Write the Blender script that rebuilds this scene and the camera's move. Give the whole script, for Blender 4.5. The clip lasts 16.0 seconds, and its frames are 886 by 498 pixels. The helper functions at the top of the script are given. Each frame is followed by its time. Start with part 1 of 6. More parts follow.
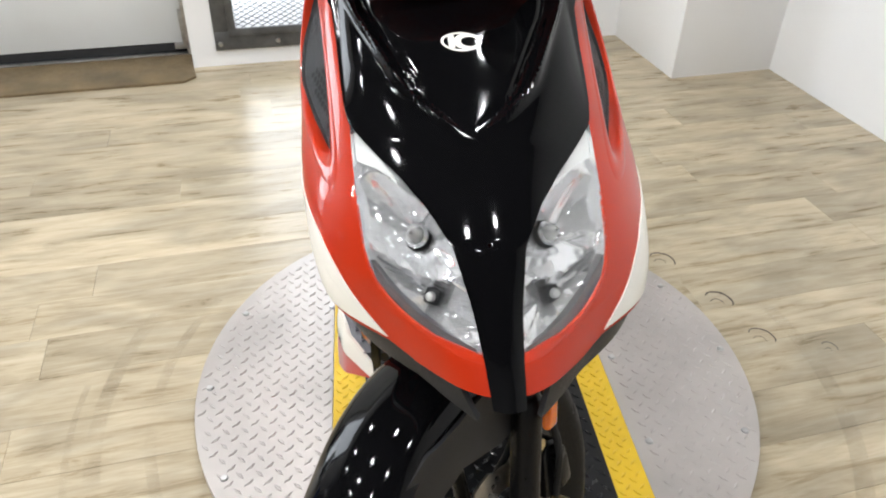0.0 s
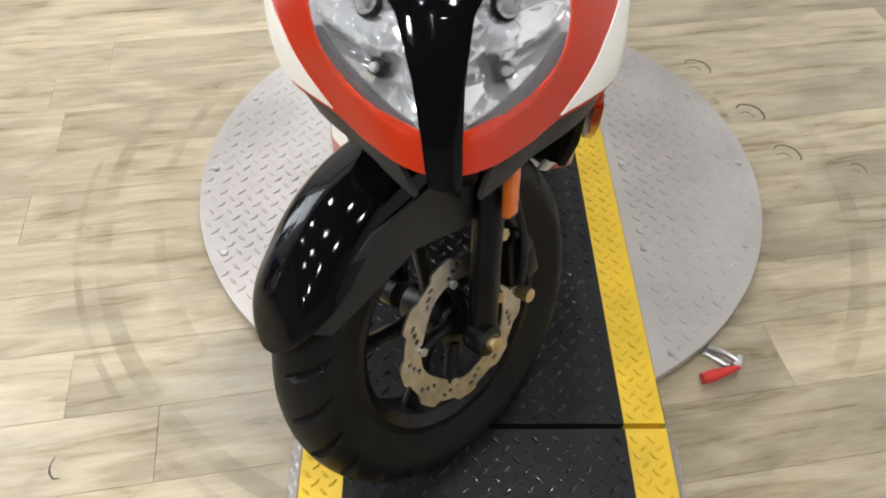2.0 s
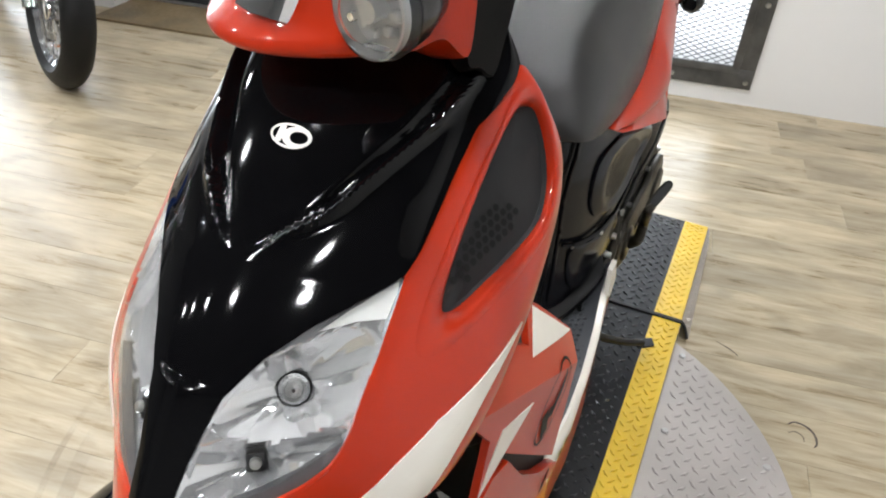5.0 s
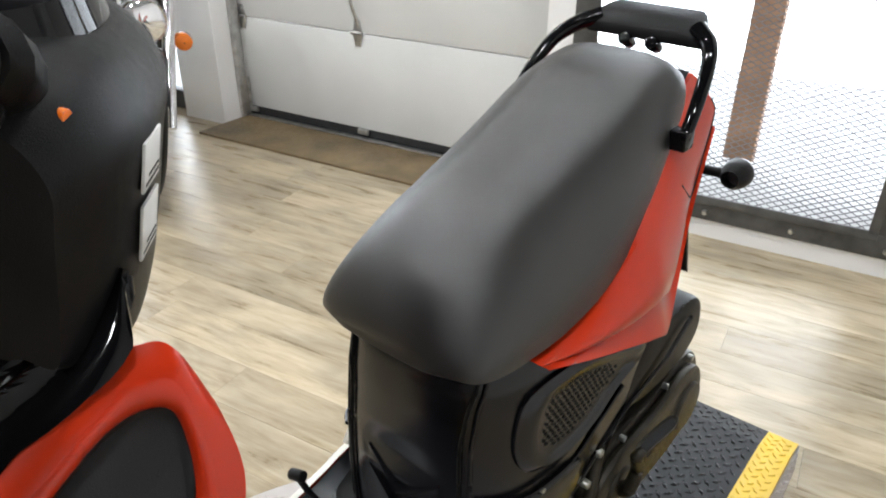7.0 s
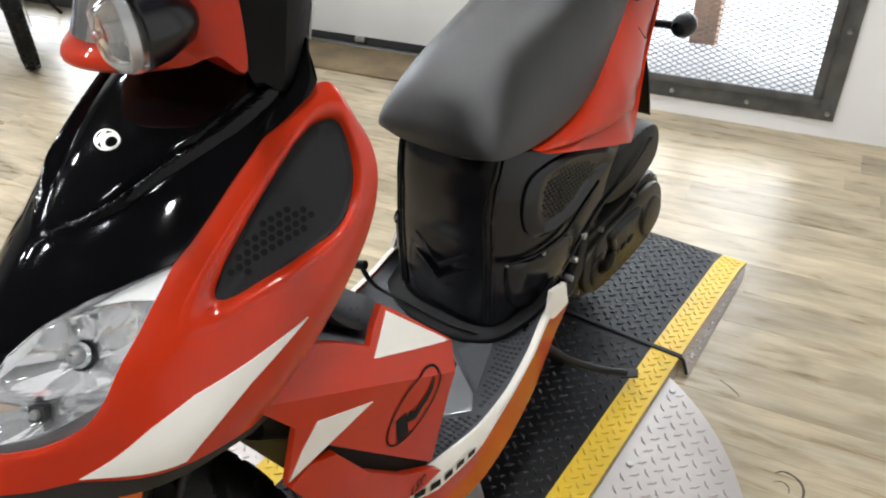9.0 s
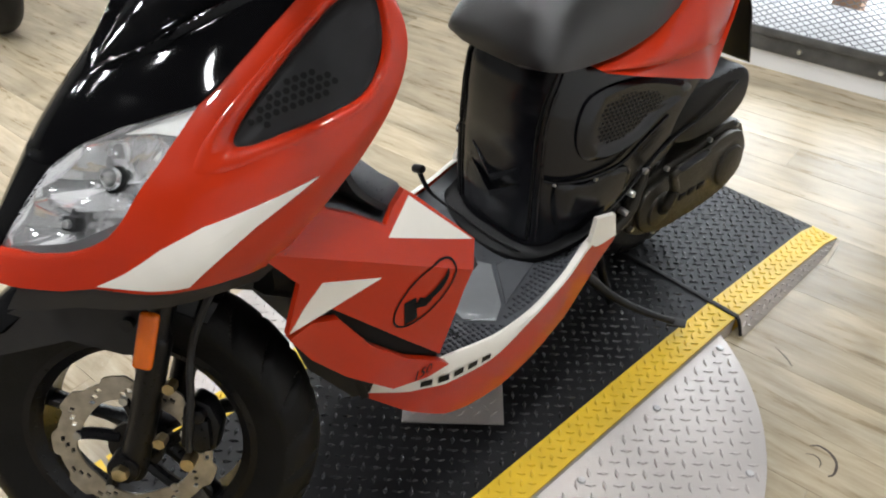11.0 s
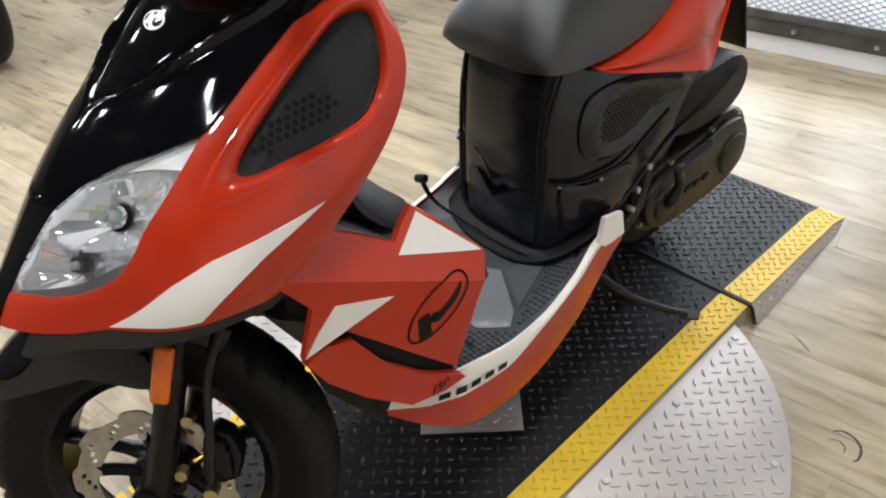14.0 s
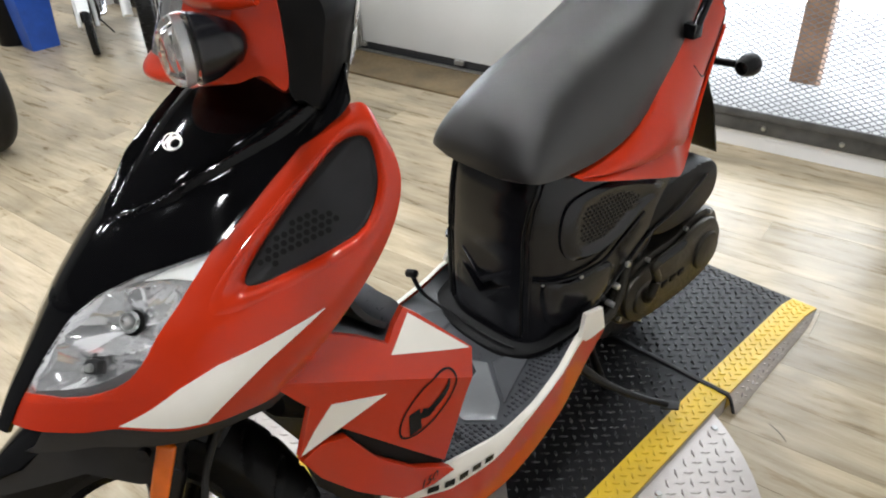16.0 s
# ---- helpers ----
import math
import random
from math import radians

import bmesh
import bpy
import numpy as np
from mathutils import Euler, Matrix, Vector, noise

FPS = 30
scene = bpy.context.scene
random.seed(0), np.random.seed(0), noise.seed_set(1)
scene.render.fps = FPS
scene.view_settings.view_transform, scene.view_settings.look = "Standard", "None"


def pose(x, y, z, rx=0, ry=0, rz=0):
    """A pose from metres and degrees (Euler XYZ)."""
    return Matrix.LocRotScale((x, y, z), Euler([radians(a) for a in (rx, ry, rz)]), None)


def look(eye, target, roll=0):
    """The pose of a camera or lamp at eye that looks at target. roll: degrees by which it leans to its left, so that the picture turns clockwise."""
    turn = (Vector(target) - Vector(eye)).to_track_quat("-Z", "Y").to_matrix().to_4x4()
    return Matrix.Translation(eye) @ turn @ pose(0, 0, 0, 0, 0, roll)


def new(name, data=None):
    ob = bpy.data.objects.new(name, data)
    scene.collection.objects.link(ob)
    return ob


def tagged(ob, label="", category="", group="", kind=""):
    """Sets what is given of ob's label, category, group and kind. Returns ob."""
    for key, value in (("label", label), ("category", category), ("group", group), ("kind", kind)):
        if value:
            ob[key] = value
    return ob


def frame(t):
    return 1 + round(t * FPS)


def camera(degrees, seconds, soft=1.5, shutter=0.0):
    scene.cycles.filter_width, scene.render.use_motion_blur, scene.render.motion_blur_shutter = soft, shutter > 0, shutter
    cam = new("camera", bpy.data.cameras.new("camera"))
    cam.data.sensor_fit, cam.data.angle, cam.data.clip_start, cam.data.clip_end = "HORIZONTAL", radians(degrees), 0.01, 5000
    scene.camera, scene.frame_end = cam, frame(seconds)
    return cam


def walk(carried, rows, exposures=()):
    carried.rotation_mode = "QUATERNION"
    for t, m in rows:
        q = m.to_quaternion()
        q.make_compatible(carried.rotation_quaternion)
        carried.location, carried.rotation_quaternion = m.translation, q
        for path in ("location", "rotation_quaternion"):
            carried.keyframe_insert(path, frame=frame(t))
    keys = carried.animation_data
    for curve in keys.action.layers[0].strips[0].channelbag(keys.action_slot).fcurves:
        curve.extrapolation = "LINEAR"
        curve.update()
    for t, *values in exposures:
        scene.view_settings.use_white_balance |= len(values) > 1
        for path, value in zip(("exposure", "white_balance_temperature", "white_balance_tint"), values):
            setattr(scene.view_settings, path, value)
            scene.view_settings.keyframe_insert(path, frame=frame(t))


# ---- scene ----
cam = camera(62.0, 16.0, soft=2.0)
PATH = [
    (0, (-0.268, -1.265, 1.319), (-0.038, 0.343, 0.153), 1.4),
    (0.5, (-0.2, -1.261, 1.319), (-0.06, 0.311, 0.092), 1.2),
    (1, (-0.163, -1.265, 1.311), (-0.108, 0.237, -0.008), -0.3),
    (1.5, (-0.147, -1.272, 1.289), (-0.108, 0.124, -0.142), -0.5),
    (2, (-0.142, -1.281, 1.274), (-0.085, -0.004, -0.265), 1.1),
    (2.5, (-0.154, -1.267, 1.285), (-0.057, 0.129, -0.144), 1.4),
    (3, (-0.173, -1.21, 1.319), (-0.087, 0.294, 0.003), -1.3),
    (3.5, (-0.101, -1.18, 1.337), (-0.102, 0.4, 0.11), 1.1),
    (3.7, (-0.013, -1.185, 1.373), (-0.152, 0.42, 0.188), 1.1),
    (5.8, (0.317, -0.696, 1.368), (-0.379, 0.749, 0.172), 2.0),
    (6, (0.347, -0.625, 1.385), (-0.402, 0.836, 0.244), 1.2),
    (6.5, (0.413, -0.523, 1.403), (-0.434, 0.937, 0.329), 1.3),
    (7, (0.442, -0.435, 1.351), (-0.605, 0.957, 0.368), 0.4),
    (7.5, (0.462, -0.412, 1.32), (-0.576, 0.974, 0.32), -7.3),
    (8, (0.525, -0.571, 1.386), (-0.452, 0.869, 0.402), -4.4),
    (8.5, (0.578, -0.742, 1.413), (-0.368, 0.652, 0.335), -0.9),
    (9, (0.64, -0.832, 1.384), (-0.317, 0.5, 0.24), -2.0),
    (9.5, (0.722, -0.812, 1.346), (-0.273, 0.457, 0.164), 0.2),
    (10, (0.776, -0.777, 1.337), (-0.344, 0.353, 0.125), 1.3),
    (10.2, (0.779, -0.781, 1.326), (-0.351, 0.321, 0.097), 1.2),
    (12.5, (0.798, -0.813, 1.332), (-0.36, 0.238, 0.087), -2.6),
    (13, (0.798, -0.804, 1.335), (-0.362, 0.238, 0.083), -3.5),
    (13.5, (0.782, -0.796, 1.338), (-0.391, 0.239, 0.091), -4.4),
    (14, (0.762, -0.792, 1.34), (-0.379, 0.274, 0.09), -3.9),
    (14.5, (0.738, -0.81, 1.346), (-0.356, 0.371, 0.158), -5.7),
    (15, (0.716, -0.837, 1.344), (-0.356, 0.378, 0.172), -5.8),
    (15.5, (0.726, -0.854, 1.355), (-0.361, 0.347, 0.183), -3.8),
    (16, (0.787, -0.82, 1.418), (-0.406, 0.362, 0.332), -2.6),
]
walk(cam, [(t, look(eye, target, roll)) for t, eye, target, roll in PATH],
     exposures=[(0, 0.12), (1, 0.10), (2, 0.02), (3, 0.06), (3.7, 0.12), (5.8, 0.02), (7.5, 0.0), (9, 0.08), (10.2, 0.02), (12.5, -0.05), (16, -0.03)])

# ---- light ----
ROOM = Matrix.Translation((0, 2.21, 0)) @ Matrix.Rotation(radians(7.7), 4, "Z")
world = bpy.data.worlds.new("sky")
scene.world = world
world.use_nodes = True
wn = world.node_tree.nodes
sky = wn.new("ShaderNodeTexSky")
sky.sky_type, sky.sun_disc = "NISHITA", False
sky.sun_elevation, sky.sun_rotation = radians(40), radians(200)
world.node_tree.links.new(sky.outputs[0], wn["Background"].inputs[0])
wn["Background"].inputs[1].default_value = 0.12
scene.view_settings.exposure = 0.0

LAMPS = [(x, y) for x in (-6.0, -4.4, -2.9, -1.45, 0.0) for y in (-1.0, -2.5, -4.0)]
LAMP_POWER = 19.0
CEILING = 3.0


# ---- materials ----
def material(name, colour, rough=0.5, metal=0.0, noise_scale=0.0, vary=0.0, bump=0.0, bump_scale=200.0, coat=0.0, island=False, spec=0.5):
    """Principled material with two scales of variation and a fine bump."""
    m = bpy.data.materials.new(name)
    m.use_nodes = True
    nt = m.node_tree
    b = nt.nodes["Principled BSDF"]
    b.inputs["Base Color"].default_value = (*colour, 1)
    b.inputs["Roughness"].default_value = rough
    b.inputs["Metallic"].default_value = metal
    b.inputs["Coat Weight"].default_value = coat
    b.inputs["Coat Roughness"].default_value = 0.03
    b.inputs["Specular IOR Level"].default_value = spec
    tc = nt.nodes.new("ShaderNodeTexCoord")
    if vary:
        big = nt.nodes.new("ShaderNodeTexNoise")
        big.inputs["Scale"].default_value = noise_scale
        big.inputs["Detail"].default_value = 8
        nt.links.new(tc.outputs["Object"], big.inputs["Vector"])
        ramp = nt.nodes.new("ShaderNodeMapRange")
        ramp.inputs["From Min"].default_value, ramp.inputs["From Max"].default_value = 0.3, 0.7
        ramp.inputs["To Min"].default_value, ramp.inputs["To Max"].default_value = 1 - vary, 1 + vary
        nt.links.new(big.outputs["Fac"], ramp.inputs["Value"])
        mul = nt.nodes.new("ShaderNodeMix")
        mul.data_type, mul.blend_type = "RGBA", "MULTIPLY"
        mul.inputs["Factor"].default_value = 1
        mul.inputs["A"].default_value = (*colour, 1)
        nt.links.new(ramp.outputs[0], mul.inputs["B"])
        nt.links.new(mul.outputs["Result"], b.inputs["Base Color"])
        rr = nt.nodes.new("ShaderNodeMapRange")
        rr.inputs["To Min"].default_value, rr.inputs["To Max"].default_value = max(0.02, rough * (1 - vary)), min(1, rough * (1 + vary))
        fine = nt.nodes.new("ShaderNodeTexNoise")
        fine.inputs["Scale"].default_value = noise_scale * 9
        fine.inputs["Detail"].default_value = 6
        nt.links.new(tc.outputs["Object"], fine.inputs["Vector"])
        nt.links.new(fine.outputs["Fac"], rr.inputs["Value"])
        nt.links.new(rr.outputs[0], b.inputs["Roughness"])
    if bump:
        n = nt.nodes.new("ShaderNodeTexNoise")
        n.inputs["Scale"].default_value = bump_scale
        n.inputs["Detail"].default_value = 4
        nt.links.new(tc.outputs["Object"], n.inputs["Vector"])
        bp = nt.nodes.new("ShaderNodeBump")
        bp.inputs["Strength"].default_value = bump
        bp.inputs["Distance"].default_value = 0.002
        nt.links.new(n.outputs["Fac"], bp.inputs["Height"])
        nt.links.new(bp.outputs[0], b.inputs["Normal"])
    return m


def plank_material():
    """Greyish oak vinyl: streaks along the plank, knots, and a tone of its own for each plank."""
    m = bpy.data.materials.new("oak_vinyl")
    m.use_nodes = True
    nt = m.node_tree
    N, K = nt.nodes, nt.links
    b = N["Principled BSDF"]
    tc, oi = N.new("ShaderNodeTexCoord"), N.new("ShaderNodeObjectInfo")
    geo = N.new("ShaderNodeNewGeometry")
    rnd = N.new("ShaderNodeMath")
    rnd.operation = "ADD"
    K.new(oi.outputs["Random"], rnd.inputs[0])
    K.new(geo.outputs["Random Per Island"], rnd.inputs[1])
    off = N.new("ShaderNodeVectorMath")
    off.operation = "SCALE"
    off.inputs[0].default_value = (37, 53, 11)
    K.new(rnd.outputs[0], off.inputs["Scale"])
    b.inputs["Specular IOR Level"].default_value = 0.38
    add = N.new("ShaderNodeVectorMath")
    K.new(tc.outputs["Object"], add.inputs[0])
    K.new(off.outputs[0], add.inputs[1])

    def streak(scale, sx, sy, detail, rough):
        mp = N.new("ShaderNodeMapping")
        mp.inputs["Scale"].default_value = (sx, sy, 1)
        K.new(add.outputs[0], mp.inputs["Vector"])
        n = N.new("ShaderNodeTexNoise")
        n.inputs["Scale"].default_value, n.inputs["Detail"].default_value, n.inputs["Roughness"].default_value = scale, detail, rough
        n.inputs["Distortion"].default_value = 0.6
        K.new(mp.outputs[0], n.inputs["Vector"])
        return n
    wide, fine = streak(1.0, 3.6, 26, 7, 0.66), streak(1.0, 9, 150, 6, 0.65)
    blotch = streak(1.0, 3.0, 6, 3, 0.5)
    mix = N.new("ShaderNodeMath")
    mix.operation = "MULTIPLY_ADD"
    mix.inputs[1].default_value = 0.32
    K.new(fine.outputs["Fac"], mix.inputs[0])
    K.new(wide.outputs["Fac"], mix.inputs[2])
    ramp = N.new("ShaderNodeValToRGB")
    e = ramp.color_ramp.elements
    e[0].position, e[0].color = 0.36, (0.19, 0.146, 0.089, 1)
    e[1].position, e[1].color = 0.92, (0.535, 0.465, 0.342, 1)
    for p, c in ((0.52, (0.338, 0.273, 0.176, 1)), (0.68, (0.434, 0.361, 0.246, 1))):
        x = e.new(p)
        x.color = c
    K.new(mix.outputs[0], ramp.inputs[0])
    tone = N.new("ShaderNodeMapRange")
    tone.inputs["To Min"].default_value, tone.inputs["To Max"].default_value = 0.88, 1.12
    fr = N.new("ShaderNodeMath")
    fr.operation = "FRACT"
    K.new(rnd.outputs[0], fr.inputs[0])
    K.new(fr.outputs[0], tone.inputs["Value"])
    t2 = N.new("ShaderNodeMapRange")
    t2.inputs["From Min"].default_value, t2.inputs["From Max"].default_value = 0.35, 0.65
    t2.inputs["To Min"].default_value, t2.inputs["To Max"].default_value = 0.74, 1.12
    K.new(blotch.outputs["Fac"], t2.inputs["Value"])
    tt = N.new("ShaderNodeMath")
    tt.operation = "MULTIPLY"
    K.new(tone.outputs[0], tt.inputs[0])
    K.new(t2.outputs[0], tt.inputs[1])
    mul = N.new("ShaderNodeMix")
    mul.data_type, mul.blend_type = "RGBA", "MULTIPLY"
    mul.inputs["Factor"].default_value = 1
    K.new(ramp.outputs[0], mul.inputs["A"])
    K.new(tt.outputs[0], mul.inputs["B"])
    K.new(mul.outputs["Result"], b.inputs["Base Color"])
    rg = N.new("ShaderNodeMapRange")
    rg.inputs["To Min"].default_value, rg.inputs["To Max"].default_value = 0.16, 0.37
    K.new(mix.outputs[0], rg.inputs["Value"])
    K.new(rg.outputs[0], b.inputs["Roughness"])
    bp = N.new("ShaderNodeBump")
    bp.inputs["Strength"].default_value, bp.inputs["Distance"].default_value = 0.25, 0.0008
    K.new(fine.outputs["Fac"], bp.inputs["Height"])
    K.new(bp.outputs[0], b.inputs["Normal"])
    return m


OAK = plank_material()
SUBFLOOR = material("dark_subfloor", (0.05, 0.04, 0.03), 0.8)
OAK_EDGE = material("oak_threshold", (0.16, 0.115, 0.06), 0.45, 0, 6, 0.35, 0.2, 90)
WALL = material("white_wall_paint", (0.86, 0.86, 0.86), 0.6, 0, 1.5, 0.02, 0.15, 300)
# for walls out of view, kept mid-grey to bounce less fill light
WALL_UNSEEN = material("unseen_wall_grey", (0.22, 0.22, 0.22), 0.7, 0, 1.5, 0.05, 0.1, 300)
CEIL = material("ceiling_dark_paint", (0.035, 0.035, 0.037), 0.8, 0, 2, 0.2)
DOORW = material("door_white_enamel", (0.70, 0.71, 0.70), 0.4, 0, 2, 0.05, 0.12, 500)
RUBBER = material("black_rubber", (0.012, 0.012, 0.013), 0.65, 0, 20, 0.3)
ZINC = material("zinc_steel", (0.55, 0.55, 0.54), 0.38, 1.0, 30, 0.2)
FRAME = material("dark_frame_steel", (0.10, 0.10, 0.10), 0.5, 0.3, 12, 0.35, 0.2, 120)
MESHM = material("mesh_steel", (0.14, 0.14, 0.145), 0.5, 0.6)
ALU = material("aluminium_tread", (0.47, 0.435, 0.41), 0.45, 0.55, 5, 0.13, 0.25, 260)
BLACKP = material("black_tread_paint", (0.008, 0.008, 0.009), 0.46, 0, 7, 0.30, 0.2, 220, spec=0.22)
# deck lozenges, a little lighter and glossier than the deck itself
TREADP = material("glossier_black_tread", (0.016, 0.016, 0.018), 0.26, 0, 9, 0.35, 0.1, 220, spec=0.55)
YELLOW = material("yellow_tread_paint", (0.76, 0.50, 0.018), 0.40, 0, 9, 0.13, 0.3, 220)
BROWN = material("brown_post_wood", (0.30, 0.17, 0.10), 0.7, 0, 8, 0.25)
CONCRETE = material("concrete", (0.45, 0.45, 0.44), 0.85, 0, 4, 0.15, 0.3, 80)
REDPL = material("red_handle_plastic", (0.6, 0.03, 0.02), 0.4, 0, 20, 0.1)
DAY = bpy.data.materials.new("bright_outdoors")
DAY.use_nodes = True
DAY.node_tree.nodes["Principled BSDF"].inputs["Base Color"].default_value = (0.8, 0.8, 0.8, 1)
DAY.node_tree.nodes["Principled BSDF"].inputs["Emission Color"].default_value = (0.86, 0.93, 1, 1)
DAY.node_tree.nodes["Principled BSDF"].inputs["Emission Strength"].default_value = 7.0


# ---- mesh helpers ----
def part(name, bm, mat, parent=None, label="", m=None, smooth=True):
    me = bpy.data.meshes.new(name)
    bm.to_mesh(me)
    bm.free()
    me.materials.append(mat)
    if smooth:
        me.shade_smooth()
        me.set_sharp_from_angle(angle=radians(38))
    ob = new(name, me)
    if parent:
        ob.parent = parent
    if m is not None:
        ob.matrix_basis = m
    if label:
        tagged(ob, label)
    return ob


def thing(name, label, category, m=None, group="", kind=""):
    ob = new(name)
    ob.empty_display_size = 0.1
    if m is not None:
        ob.matrix_basis = m
    return tagged(ob, label, category, group, kind)


def box(x0, x1, y0, y1, z0, z1, bev=0.0, bm=None, seg=2):
    own = bmesh.new()
    r = bmesh.ops.create_cube(own, size=1)
    bmesh.ops.scale(own, vec=(x1 - x0, y1 - y0, z1 - z0), verts=r["verts"])
    bmesh.ops.translate(own, vec=((x0 + x1) / 2, (y0 + y1) / 2, (z0 + z1) / 2), verts=r["verts"])
    if bev:
        bmesh.ops.bevel(own, geom=own.edges[:], offset=bev, segments=seg, affect="EDGES", profile=0.5)
    return merge(bm, own)


def merge(bm, own, m=None):
    if m is not None:
        own.transform(m)
    if bm is None:
        return own
    me = bpy.data.meshes.new("tmp")
    own.to_mesh(me)
    own.free()
    bm.from_mesh(me)
    bpy.data.meshes.remove(me)
    return bm


def cyl(p, q, r, r2=None, seg=20, bm=None, bev=0.0):
    """A cylinder or cone from p to q."""
    p, q = Vector(p), Vector(q)
    own = bmesh.new()
    bmesh.ops.create_cone(own, cap_ends=True, segments=seg, radius1=r, radius2=r if r2 is None else r2, depth=(q - p).length)
    if bev:
        bmesh.ops.bevel(own, geom=[e for e in own.edges if any(len(f.verts) > 4 for f in e.link_faces)], offset=bev, segments=2, affect="EDGES", profile=0.5)
    return merge(bm, own, Matrix.Translation((p + q) / 2) @ (q - p).to_track_quat("Z", "Y").to_matrix().to_4x4())


def spline(pts, n, closed=False):
    """Catmull-Rom through the points, n steps for each span."""
    pts = [Vector(p) for p in pts]
    k = len(pts)
    out = []
    spans = k if closed else k - 1
    for i in range(spans):
        a = pts[(i - 1) % k] if closed or i > 0 else pts[0] * 2 - pts[1]
        b, c = pts[i], pts[(i + 1) % k]
        d = pts[(i + 2) % k] if closed or i + 2 < k else pts[-1] * 2 - pts[-2]
        for j in range(n):
            t = j / n
            out.append(0.5 * ((2 * b) + (c - a) * t + (2 * a - 5 * b + 4 * c - d) * t * t + (3 * b - a - 3 * c + d) * t ** 3))
    if not closed:
        out.append(pts[-1])
    return out


def tube(pts, r, seg=12, n=6, closed=False, bm=None, flat=1.0):
    """A round bar swept along a smooth line; r may be one radius or one for each point."""
    line = spline(pts, n, closed)
    k = len(pts)
    rad = []
    for i in range(len(line)):
        if isinstance(r, (int, float)):
            rad.append(r)
        else:
            f = i / n
            a = min(int(f), k - 2)
            rad.append(r[a] + (r[a + 1] - r[a]) * min(1, f - a))
    own = bmesh.new()
    rings = []
    up = Vector((0, 0, 1))
    L = len(line)
    for i, p in enumerate(line):
        d = (line[(i + 1) % L] - line[i - 1]) if closed else line[min(i + 1, L - 1)] - line[max(i - 1, 0)]
        d.normalize()
        side = d.cross(up)
        if side.length < 0.05:
            side = d.cross(Vector((0, 1, 0)))
        side.normalize()
        u2 = side.cross(d)
        rings.append([own.verts.new(p + side * (rad[i] * math.cos(6.28318 * j / seg)) + u2 * (rad[i] * flat * math.sin(6.28318 * j / seg))) for j in range(seg)])
    for i in range(L if closed else L - 1):
        a, b = rings[i], rings[(i + 1) % L]
        for j in range(seg):
            own.faces.new((a[j], a[(j + 1) % seg], b[(j + 1) % seg], b[j]))
    if not closed:
        own.faces.new(rings[0][::-1])
        own.faces.new(rings[-1])
    bmesh.ops.recalc_face_normals(own, faces=own.faces[:])
    return merge(bm, own)


def loft(rings, closed=True, caps=True, bm=None):
    """Skin over rings of equally many points."""
    own = bmesh.new()
    vs = [[own.verts.new(p) for p in r] for r in rings]
    for a, b in zip(vs, vs[1:]):
        k = len(a)
        for j in range(k if closed else k - 1):
            f = (a[j], a[(j + 1) % k], b[(j + 1) % k], b[j])
            if len(set(f)) == 4:
                own.faces.new(f)
    if caps and closed:
        own.faces.new(vs[0][::-1])
        own.faces.new(vs[-1])
    bmesh.ops.recalc_face_normals(own, faces=own.faces[:])
    return merge(bm, own)


def lathe(prof, seg=48, bm=None, axis="X"):
    """Turn a closed profile of (radius, along) round an axis."""
    own = bmesh.new()
    rings = []
    for j in range(seg):
        a = 2 * math.pi * j / seg
        rings.append([own.verts.new((h, r * math.cos(a), r * math.sin(a))) for r, h in prof])
    k = len(prof)
    for j in range(seg):
        p, q = rings[j], rings[(j + 1) % seg]
        for i in range(k):
            own.faces.new((p[i], p[(i + 1) % k], q[(i + 1) % k], q[i]))
    bmesh.ops.recalc_face_normals(own, faces=own.faces[:])
    m = Matrix.Identity(4)
    if axis == "Z":
        m = Matrix.Rotation(radians(-90), 4, "Y")
    return merge(bm, own, m)


def prism(outline, z0, z1, bm=None, bev=0.0):
    """A flat plate with that outline (x, y) from z0 to z1."""
    own = bmesh.new()
    lo = [own.verts.new((x, y, z0)) for x, y in outline]
    hi = [own.verts.new((x, y, z1)) for x, y in outline]
    own.faces.new(lo[::-1])
    own.faces.new(hi)
    k = len(lo)
    for j in range(k):
        own.faces.new((lo[j], lo[(j + 1) % k], hi[(j + 1) % k], hi[j]))
    bmesh.ops.recalc_face_normals(own, faces=own.faces[:])
    if bev:
        bmesh.ops.bevel(own, geom=own.edges[:], offset=bev, segments=2, affect="EDGES", profile=0.5)
    return merge(bm, own)


def grid(rows, thick=None):
    """A quad sheet over rows of points; thick gives a second row set behind for body and rim."""
    bm = bmesh.new()
    v = [[bm.verts.new(p) for p in r] for r in rows]
    n, k = len(v), len(v[0])
    for i in range(n - 1):
        for j in range(k - 1):
            bm.faces.new((v[i][j], v[i][j + 1], v[i + 1][j + 1], v[i + 1][j]))
    if thick:
        w = [[bm.verts.new(p) for p in r] for r in thick]
        for i in range(n - 1):
            for j in range(k - 1):
                bm.faces.new((w[i][j], w[i + 1][j], w[i + 1][j + 1], w[i][j + 1]))
        loop = [(0, j) for j in range(k)] + [(i, k - 1) for i in range(1, n)] + [(n - 1, j) for j in range(k - 2, -1, -1)] + [(i, 0) for i in range(n - 2, 0, -1)]
        for (a, b), (c, d) in zip(loop, loop[1:] + loop[:1]):
            bm.faces.new((v[a][b], w[a][b], w[c][d], v[c][d]))
    bmesh.ops.remove_doubles(bm, verts=bm.verts[:], dist=1e-5)
    bmesh.ops.recalc_face_normals(bm, faces=bm.faces[:])
    return bm


